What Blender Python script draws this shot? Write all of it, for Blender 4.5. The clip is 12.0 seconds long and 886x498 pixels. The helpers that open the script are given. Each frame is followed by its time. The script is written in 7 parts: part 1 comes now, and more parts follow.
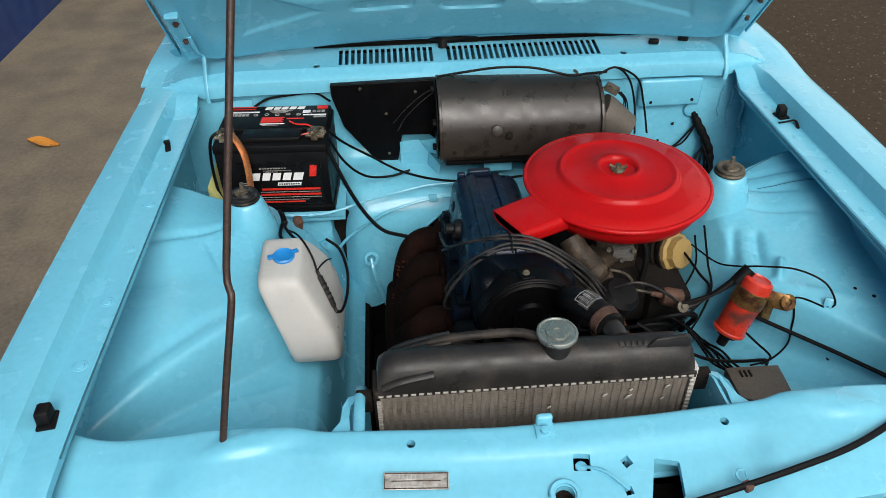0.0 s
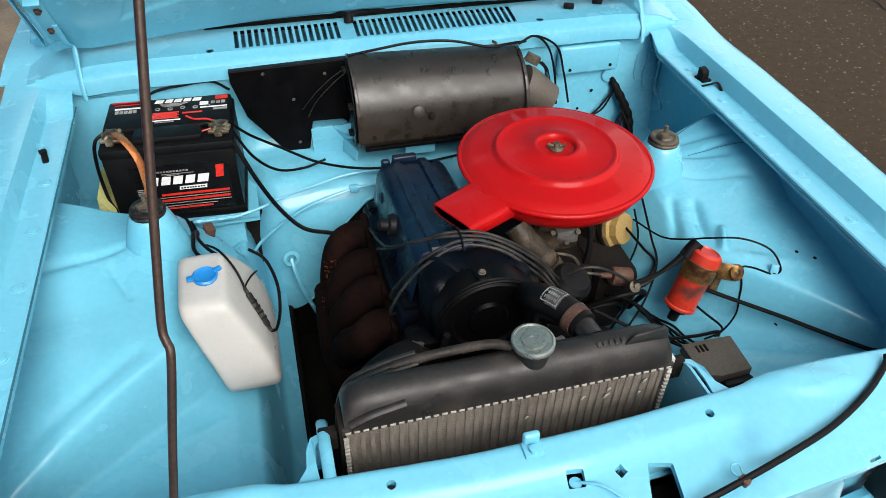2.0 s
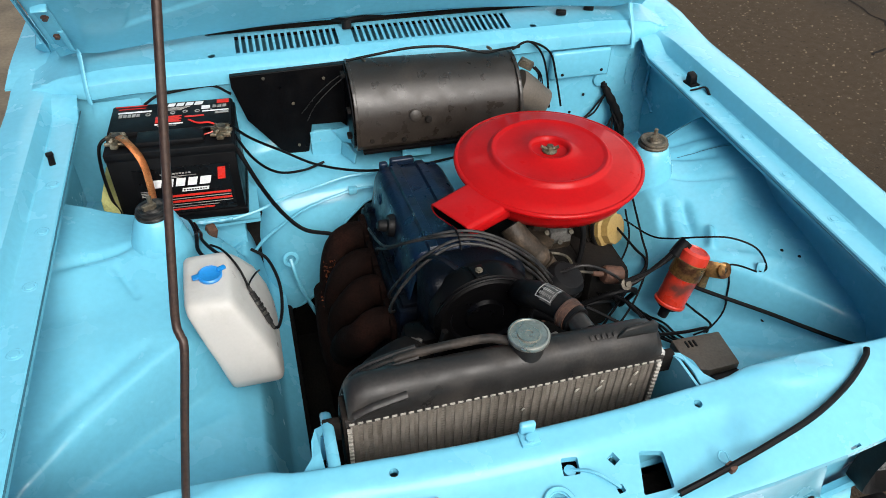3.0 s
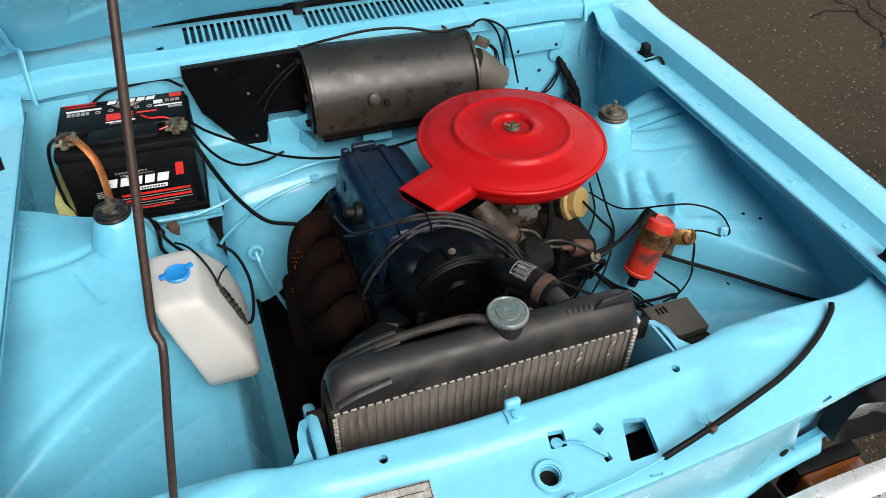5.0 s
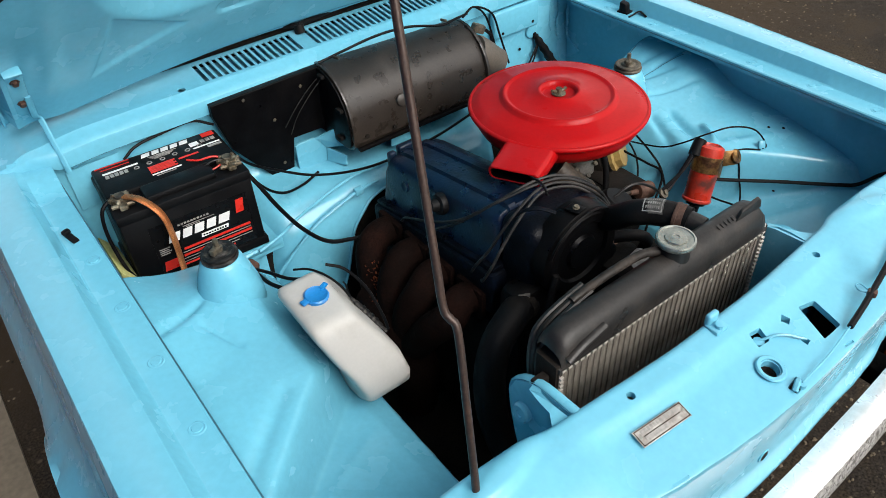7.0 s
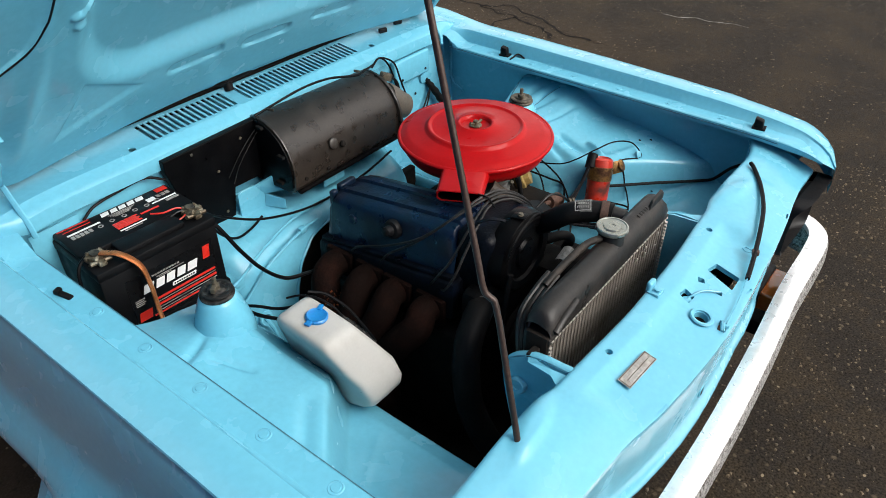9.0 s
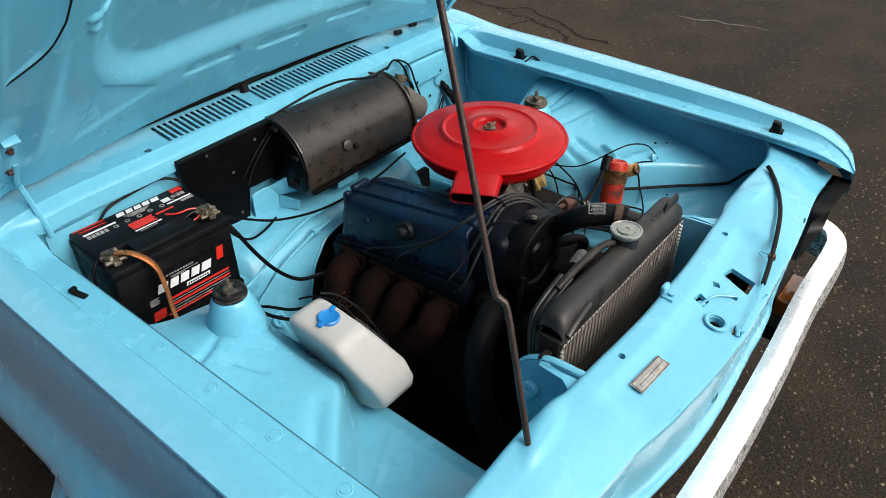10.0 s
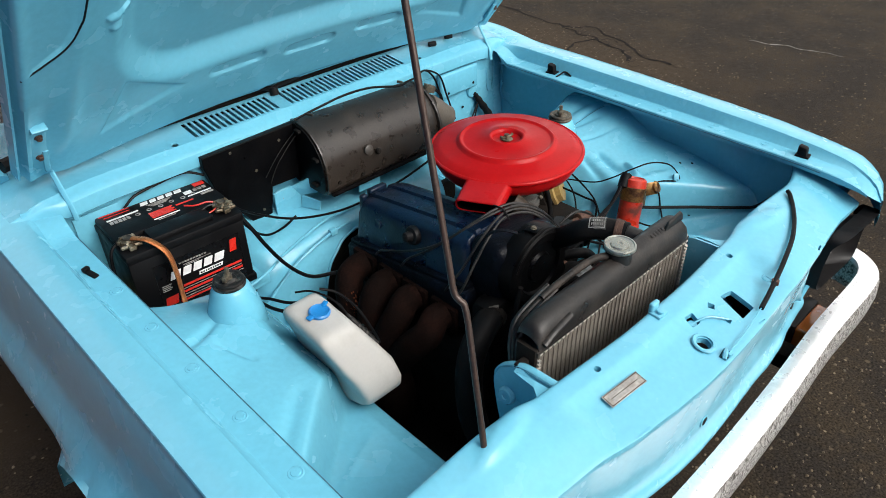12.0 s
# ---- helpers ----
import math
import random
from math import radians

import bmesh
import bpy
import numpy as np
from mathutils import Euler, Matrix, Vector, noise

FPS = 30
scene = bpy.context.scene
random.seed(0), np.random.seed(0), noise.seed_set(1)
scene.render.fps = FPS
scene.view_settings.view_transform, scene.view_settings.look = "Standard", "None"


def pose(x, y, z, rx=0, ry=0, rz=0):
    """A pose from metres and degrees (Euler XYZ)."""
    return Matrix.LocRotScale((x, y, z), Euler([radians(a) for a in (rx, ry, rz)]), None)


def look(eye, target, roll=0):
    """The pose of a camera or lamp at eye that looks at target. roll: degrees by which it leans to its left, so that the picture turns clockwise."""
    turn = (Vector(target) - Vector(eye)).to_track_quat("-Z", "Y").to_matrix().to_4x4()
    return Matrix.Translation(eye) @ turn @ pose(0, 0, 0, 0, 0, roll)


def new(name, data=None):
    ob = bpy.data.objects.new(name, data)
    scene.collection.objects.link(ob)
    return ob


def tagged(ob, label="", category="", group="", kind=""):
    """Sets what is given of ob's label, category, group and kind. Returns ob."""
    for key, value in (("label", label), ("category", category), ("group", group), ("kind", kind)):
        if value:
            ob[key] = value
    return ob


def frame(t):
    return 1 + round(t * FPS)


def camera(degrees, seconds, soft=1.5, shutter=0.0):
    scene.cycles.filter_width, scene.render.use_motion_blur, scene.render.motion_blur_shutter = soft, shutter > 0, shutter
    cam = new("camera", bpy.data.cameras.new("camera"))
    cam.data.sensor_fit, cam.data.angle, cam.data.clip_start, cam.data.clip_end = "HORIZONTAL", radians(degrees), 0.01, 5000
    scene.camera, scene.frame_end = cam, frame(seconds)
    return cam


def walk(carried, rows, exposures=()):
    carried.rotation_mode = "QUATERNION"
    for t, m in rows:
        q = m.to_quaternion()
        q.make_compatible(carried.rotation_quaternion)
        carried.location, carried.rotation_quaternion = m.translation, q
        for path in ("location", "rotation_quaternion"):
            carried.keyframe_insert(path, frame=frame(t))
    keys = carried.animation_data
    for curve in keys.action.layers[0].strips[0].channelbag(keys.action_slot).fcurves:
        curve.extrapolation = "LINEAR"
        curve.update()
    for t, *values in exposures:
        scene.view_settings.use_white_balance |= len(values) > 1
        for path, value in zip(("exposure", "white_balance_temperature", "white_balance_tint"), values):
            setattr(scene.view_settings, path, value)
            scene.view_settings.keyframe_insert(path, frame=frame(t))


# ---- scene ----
cam = camera(63.3, 12.0, 0.4)
PATH = [
    (0, (-0.175, -0.581, 1.594), (-0.069, 0.995, 0.368), -1.0),
    (0.5, (-0.207, -0.536, 1.58), (0.062, 0.999, 0.327), -0.2),
    (1, (-0.215, -0.453, 1.574), (0.047, 1.037, 0.267), -1.3),
    (1.5, (-0.244, -0.436, 1.577), (0.13, 1.029, 0.268), 0.5),
    (2, (-0.252, -0.446, 1.582), (0.154, 1.008, 0.27), 1.3),
    (2.5, (-0.264, -0.46, 1.59), (0.154, 0.997, 0.286), 1.5),
    (3, (-0.27, -0.476, 1.601), (0.159, 0.979, 0.297), 1.7),
    (3.2, (-0.275, -0.473, 1.605), (0.156, 0.98, 0.3), 1.4),
    (4.8, (-0.317, -0.477, 1.604), (0.255, 0.913, 0.285), 1.6),
    (5, (-0.291, -0.466, 1.598), (0.242, 0.922, 0.26), 1.2),
    (5.5, (-0.297, -0.45, 1.597), (0.248, 0.944, 0.27), 2.3),
    (5.8, (-0.376, -0.461, 1.602), (0.241, 0.944, 0.318), 2.2),
    (6, (-0.439, -0.463, 1.608), (0.225, 0.921, 0.325), 1.8),
    (6.2, (-0.503, -0.458, 1.599), (0.173, 0.905, 0.301), 1.0),
    (6.5, (-0.582, -0.426, 1.591), (0.171, 0.858, 0.256), 2.7),
    (6.8, (-0.648, -0.366, 1.561), (0.190, 0.895, 0.255), -0.1),
    (7, (-0.695, -0.321, 1.559), (0.193, 0.919, 0.265), -3.3),
    (7.2, (-0.744, -0.287, 1.569), (0.2, 0.888, 0.254), -3.7),
    (8.8, (-0.98, -0.28, 1.618), (0.29, 0.708, 0.431), -0.5),
    (9, (-0.979, -0.281, 1.618), (0.293, 0.7, 0.426), -0.1),
    (9.5, (-0.969, -0.282, 1.613), (0.282, 0.72, 0.417), -0.5),
    (10, (-0.974, -0.284, 1.616), (0.274, 0.733, 0.43), -0.6),
    (10.5, (-0.971, -0.279, 1.616), (0.271, 0.741, 0.425), -0.6),
    (11, (-0.97, -0.273, 1.613), (0.267, 0.749, 0.419), -0.6),
    (11.5, (-1.01, -0.292, 1.626), (0.238, 0.727, 0.441), -0.9),
    (11.8, (-0.961, -0.365, 1.629), (0.243, 0.722, 0.462), -1.7),
    (12, (-0.905, -0.408, 1.611), (0.23, 0.773, 0.464), -1.2),
]
walk(cam, [(t, look(eye, target, roll)) for t, eye, target, roll in PATH], exposures=[(0, 0.26), (0.5, 0.40), (1.0, 0.58), (5.5, 0.55), (7, 0.47), (12, 0.50)])

# ---- light ----
SUN_DIR = Vector((0.10, -0.725, 0.68)).normalized()
world = bpy.data.worlds.new("overcast_sky")
scene.world = world
world.use_nodes = True
wn = world.node_tree.nodes
sky = wn.new("ShaderNodeTexSky")
sky.sky_type = "NISHITA"
sky.sun_disc = False
sky.sun_elevation = math.asin(SUN_DIR.z)
sky.sun_rotation = math.atan2(SUN_DIR.x, SUN_DIR.y)
sky.air_density, sky.dust_density, sky.ozone_density = 1.0, 4.0, 1.0
cloud = wn.new("ShaderNodeHueSaturation")
cloud.inputs["Saturation"].default_value = 0.30
world.node_tree.links.new(sky.outputs[0], cloud.inputs["Color"])
cover = wn.new("ShaderNodeMixRGB")
cover.inputs[0].default_value, cover.inputs[2].default_value = 0.55, (5.1, 4.95, 4.7, 1)
world.node_tree.links.new(cloud.outputs[0], cover.inputs[1])
world.node_tree.links.new(cover.outputs[0], wn["Background"].inputs[0])
wn["Background"].inputs[1].default_value = 0.215
sun = new("sun", bpy.data.lights.new("sun", "SUN"))
sun.data.energy, sun.data.angle, sun.data.color = 1.85, radians(40), (1.0, 0.96, 0.91)
sun.matrix_world = look(SUN_DIR * 10, (0, 0, 0))


# ---- materials ----
def mat(name, col, rough=0.5, metal=0.0, var=0.15, scale=30.0, fine=220.0, bump=0.1, coat=0.0, col2=None, big=4.0, amount=0.5, coat_rough=0.08, rvar=0.15, spec=0.5):
    """Base colour with grain at two scales, patches of col2, uneven gloss and a fine relief."""
    m = bpy.data.materials.new(name)
    m.use_nodes = True
    t = m.node_tree
    N, L = t.nodes, t.links
    b = N["Principled BSDF"]
    tc = N.new("ShaderNodeTexCoord")
    n1 = N.new("ShaderNodeTexNoise")
    n1.inputs["Scale"].default_value, n1.inputs["Detail"].default_value = scale, 6
    n2 = N.new("ShaderNodeTexNoise")
    n2.inputs["Scale"].default_value, n2.inputs["Detail"].default_value = fine, 3
    n3 = N.new("ShaderNodeTexNoise")
    n3.inputs["Scale"].default_value, n3.inputs["Detail"].default_value = big, 5
    for n in (n1, n2, n3):
        L.new(tc.outputs["Object"], n.inputs["Vector"])
    ramp = N.new("ShaderNodeValToRGB")
    ramp.color_ramp.elements[0].position, ramp.color_ramp.elements[1].position = 0.62 - amount * 0.3, 0.72 - amount * 0.1
    mixp = N.new("ShaderNodeMixRGB")
    mixp.inputs[1].default_value = (*col, 1)
    mixp.inputs[2].default_value = (*(col2 or [c * (1 - var) for c in col]), 1)
    mul = N.new("ShaderNodeMath")
    mul.operation = "ADD"
    L.new(n3.outputs[0], mul.inputs[0])
    half = N.new("ShaderNodeMath")
    half.operation = "MULTIPLY_ADD"
    half.inputs[1].default_value, half.inputs[2].default_value = 0.5, -0.25
    L.new(n1.outputs[0], half.inputs[0])
    L.new(half.outputs[0], mul.inputs[1])
    L.new(mul.outputs[0], ramp.inputs[0])
    L.new(ramp.outputs[0], mixp.inputs[0])
    hsv = N.new("ShaderNodeHueSaturation")
    vr = N.new("ShaderNodeMapRange")
    vr.inputs[1].default_value, vr.inputs[2].default_value = 0.3, 0.7
    vr.inputs[3].default_value, vr.inputs[4].default_value = 1 - var, 1 + var
    L.new(n2.outputs[0], vr.inputs[0])
    L.new(vr.outputs[0], hsv.inputs["Value"])
    L.new(mixp.outputs[0], hsv.inputs["Color"])
    L.new(hsv.outputs[0], b.inputs["Base Color"])
    rr = N.new("ShaderNodeMapRange")
    rr.inputs[1].default_value, rr.inputs[2].default_value = 0.3, 0.7
    rr.inputs[3].default_value, rr.inputs[4].default_value = max(0.02, rough - rvar), min(1, rough + rvar)
    L.new(n1.outputs[0], rr.inputs[0])
    L.new(rr.outputs[0], b.inputs["Roughness"])
    b.inputs["Metallic"].default_value = metal
    b.inputs["Coat Weight"].default_value = coat
    b.inputs["Specular IOR Level"].default_value = spec
    b.inputs["Coat Roughness"].default_value = coat_rough
    if bump:
        bp = N.new("ShaderNodeBump")
        bp.inputs["Strength"].default_value, bp.inputs["Distance"].default_value = bump, 0.002
        L.new(n2.outputs[0], bp.inputs["Height"])
        L.new(bp.outputs[0], b.inputs["Normal"])
    return m


PAINT = mat("sky_blue_paint", (0.130, 0.430, 0.568), 0.25, var=0.04, scale=14, fine=90, bump=0.035, coat=0.28, col2=(0.140, 0.442, 0.577), coat_rough=0.04, rvar=0.05, spec=0.32)
RED = mat("red_enamel", (0.37, 0.0045, 0.0055), 0.40, var=0.05, scale=16, fine=160, bump=0.015, coat=0.22, coat_rough=0.010, col2=(0.33, 0.0045, 0.0055), spec=0.05)
BLACK_PLASTIC = mat("black_plastic", (0.006, 0.006, 0.0065), 0.45, var=0.2, bump=0.15, col2=(0.010, 0.009, 0.009), spec=0.15)
RUBBER = mat("black_rubber", (0.004, 0.004, 0.0045), 0.55, var=0.25, bump=0.2, col2=(0.009, 0.008, 0.0075), spec=0.12)
WIRE = mat("black_cable_sheath", (0.0032, 0.0032, 0.0038), 0.42, var=0.2, bump=0.1, spec=0.10)
GREY_WIRE = mat("dusty_grey_cable_sheath", (0.009, 0.0087, 0.0087), 0.5, var=0.35, bump=0.1, col2=(0.034, 0.031, 0.029), big=25, amount=0.6, spec=0.3)
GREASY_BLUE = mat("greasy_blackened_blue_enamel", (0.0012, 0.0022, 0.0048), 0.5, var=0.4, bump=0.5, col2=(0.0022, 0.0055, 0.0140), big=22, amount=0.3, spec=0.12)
GRIME = mat("dusty_black_grease", (0.010, 0.0098, 0.0095), 0.55, var=0.3, bump=0.4, col2=(0.070, 0.066, 0.058), big=70, amount=0.45, spec=0.25)
PLUG_GREY = mat("worn_grey_brown_plug", (0.036, 0.030, 0.025), 0.55, 0.1, var=0.2, bump=0.2, col2=(0.045, 0.037, 0.03), big=40)
HEATER = mat("worn_black_sheet_metal", (0.0185, 0.0145, 0.0118), 0.34, var=0.25, bump=0.10, col2=(0.030, 0.023, 0.018), amount=0.7, spec=0.45)
ENGINE_BLUE = mat("dark_blue_engine_enamel", (0.0026, 0.0115, 0.034), 0.36, var=0.25, bump=0.3, col2=(0.004, 0.009, 0.018), coat=0.1, spec=0.3, big=14, amount=0.6)
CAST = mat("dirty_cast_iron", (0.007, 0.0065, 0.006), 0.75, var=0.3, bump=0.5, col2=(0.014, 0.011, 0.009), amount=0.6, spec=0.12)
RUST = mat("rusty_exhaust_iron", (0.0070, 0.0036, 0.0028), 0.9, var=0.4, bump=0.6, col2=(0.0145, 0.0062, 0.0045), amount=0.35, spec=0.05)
RUST_ORANGE = mat("flaking_orange_rust", (0.13, 0.035, 0.015), 0.9, var=0.4, bump=0.8, col2=(0.03, 0.012, 0.008), amount=0.9, big=60, spec=0.05)
RUST_BROWN = mat("brown_rusty_steel", (0.075, 0.034, 0.020), 0.7, var=0.3, bump=0.4, col2=(0.04, 0.02, 0.014))
PLATE_METAL = mat("dulled_aluminium_plate", (0.46, 0.445, 0.41), 0.42, 0.3, var=0.2, bump=0.2, col2=(0.26, 0.235, 0.21), big=40)
ALU = mat("oxidised_aluminium", (0.50, 0.49, 0.46), 0.42, 0.35, var=0.2, bump=0.2, col2=(0.22, 0.20, 0.18))
FINS = mat("radiator_fin_metal", (0.27, 0.24, 0.205), 0.55, 0.25, var=0.2, bump=0.3, col2=(0.15, 0.128, 0.105), amount=0.6)
TANK = mat("black_radiator_tank", (0.015, 0.0138, 0.0130), 0.42, var=0.25, bump=0.12, col2=(0.030, 0.026, 0.023), spec=0.3, big=20, amount=0.4)
CARB = mat("greasy_brown_carburettor_casting", (0.030, 0.022, 0.015), 0.6, 0.1, var=0.35, bump=0.5, col2=(0.085, 0.06, 0.04), big=28, amount=0.5, spec=0.3)
GREY_ALLOY = mat("dull_grey_alloy", (0.15, 0.145, 0.135), 0.55, 0.3, var=0.25, bump=0.3, col2=(0.08, 0.07, 0.06))
STEEL_DUSTY = mat("dusty_tan_steel", (0.10, 0.085, 0.06), 0.6, 0.3, var=0.3, bump=0.3, col2=(0.03, 0.027, 0.022), big=30)
HOSE_DUSTY = mat("dusty_faded_rubber", (0.017, 0.0145, 0.0125), 0.55, var=0.25, bump=0.2, col2=(0.036, 0.029, 0.024), big=30, amount=0.6, spec=0.2)
STICKER = mat("faded_black_sticker", (0.035, 0.034, 0.032), 0.5, var=0.2, bump=0.0, col2=(0.10, 0.095, 0.085), big=80, amount=0.5)
CORE = mat("dusty_radiator_core", (0.30, 0.27, 0.235), 0.7, 0.1, var=0.3, bump=0.4, col2=(0.12, 0.10, 0.08), big=12)
TOOTH = mat("bright_folded_aluminium", (0.50, 0.47, 0.42), 0.45, 0.3, var=0.2, bump=0.1, col2=(0.42, 0.39, 0.34), big=40)
ZINC = mat("zinc_plated_steel", (0.30, 0.31, 0.275), 0.30, 0.75, var=0.12, bump=0.08, col2=(0.38, 0.385, 0.35), big=30, rvar=0.08)
CHROME = mat("scuffed_chrome", (0.92, 0.92, 0.92), 0.30, 0.55, var=0.04, bump=0.03, col2=(0.7, 0.69, 0.67), rvar=0.08)
PEELED = mat("pitted_peeling_chrome", (0.72, 0.71, 0.69), 0.35, 0.6, var=0.25, bump=0.35, col2=(0.09, 0.08, 0.065), big=120, scale=190, amount=0.52)
BROWN_STEEL = mat("brown_oxidised_steel_rod", (0.046, 0.027, 0.020), 0.45, 0.3, var=0.3, bump=0.2, col2=(0.024, 0.015, 0.012))
BOTTLE = mat("milky_white_plastic", (0.42, 0.41, 0.385), 0.42, var=0.02, bump=0.03, col2=(0.37, 0.355, 0.325), spec=0.35, big=9)
CAP_BLUE = mat("blue_plastic_cap", (0.012, 0.19, 0.50), 0.35, var=0.08, bump=0.05)
BATTERY = mat("black_battery_case", (0.0035, 0.0035, 0.004), 0.45, var=0.2, bump=0.1, col2=(0.006, 0.006, 0.0065), spec=0.14)
LABEL_RED = mat("red_label_print", (0.60, 0.025, 0.015), 0.35, var=0.05, bump=0.0)
LABEL_WHITE = mat("white_label_print", (0.75, 0.75, 0.74), 0.4, var=0.04, bump=0.0)
LABEL_GREY = mat("grubby_white_sticker", (0.30, 0.29, 0.27), 0.5, var=0.2, bump=0.0, col2=(0.16, 0.15, 0.14), big=60)
LABEL_BLACK = mat("black_label_film", (0.005, 0.005, 0.0055), 0.25, var=0.1, bump=0.0, spec=0.2)
COPPER = mat("copper_braid", (0.55, 0.22, 0.08), 0.42, 0.7, var=0.35, fine=500, bump=0.6, col2=(0.40, 0.13, 0.04))
GOLD = mat("yellow_zinc_clamp", (0.25, 0.135, 0.045), 0.38, 0.7, var=0.35, bump=0.25, col2=(0.09, 0.038, 0.018), big=45, amount=0.65)
COIL_RED = mat("red_coil_enamel", (0.46, 0.028, 0.012), 0.35, var=0.12, bump=0.08, coat=0.3, col2=(0.09, 0.025, 0.018), big=16, amount=0.28)
YELLOW = mat("aged_yellow_plastic", (0.30, 0.20, 0.065), 0.45, var=0.12, bump=0.1, col2=(0.30, 0.20, 0.07))
FOAM = mat("yellowish_foam", (0.42, 0.42, 0.16), 0.9, var=0.15, bump=0.5)
BOX_BROWN = mat("dusty_brown_cover", (0.085, 0.070, 0.055), 0.6, var=0.15, bump=0.15, col2=(0.12, 0.10, 0.08))
ORANGE = mat("orange_lens", (0.42, 0.105, 0.018), 0.15, var=0.05, bump=0.0, coat=0.5)
TYRE = mat("tyre_rubber", (0.018, 0.018, 0.018), 0.8, var=0.2, bump=0.4)
# Black for engine parts; inside the snorkel it is painted shade.
SOOT_AND_SHADE = mat("sooty_and_shade_black", (0.0022, 0.0022, 0.0026), 0.40, var=0.3, bump=0.15, col2=(0.004, 0.0035, 0.0035), spec=0.09)
TERMINAL = mat("corroded_brass", (0.085, 0.064, 0.038), 0.5, 0.5, var=0.4, bump=0.5, col2=(0.20, 0.18, 0.13), big=60)
LENS = mat("headlight_glass", (0.22, 0.23, 0.23), 0.12, 0.3, var=0.05, bump=0.0)
# Near-black; doubles as painted shade in holes, gaps and under the engine.
DARK = mat("grime_and_shade_black", (0.006, 0.0055, 0.005), 0.9, var=0.3, bump=0.4, col2=(0.012, 0.010, 0.008), spec=0.08)
BLUE_WALL = mat("deep_blue_painted_wall", (0.008, 0.05, 0.22), 0.5, var=0.15, bump=0.2, scale=6)
BROWN_WALL = mat("dark_brown_earth", (0.08, 0.045, 0.028), 0.85, var=0.3, bump=0.6, scale=8)
LEAF = mat("dry_orange_leaf", (0.50, 0.20, 0.02), 0.6, var=0.15, bump=0.1)
CONCRETE = mat("worn_concrete", (0.165, 0.134, 0.092), 0.88, var=0.16, scale=5, fine=60, bump=0.4, col2=(0.105, 0.090, 0.066), big=1.6, amount=0.75)
# Colours the pressed seams, and the painted shade line below the ledge.
SEAM_AND_SHADE = mat("dark_blue_seam_and_shade", (0.025, 0.12, 0.17), 0.7, var=0.2, bump=0.1)
GLASS = bpy.data.materials.new("window_glass")
GLASS.use_nodes = True
GLASS.node_tree.nodes["Principled BSDF"].inputs["Roughness"].default_value = 0.03
GLASS.node_tree.nodes["Principled BSDF"].inputs["Transmission Weight"].default_value = 1.0
GLASS.node_tree.nodes["Principled BSDF"].inputs["IOR"].default_value = 1.45


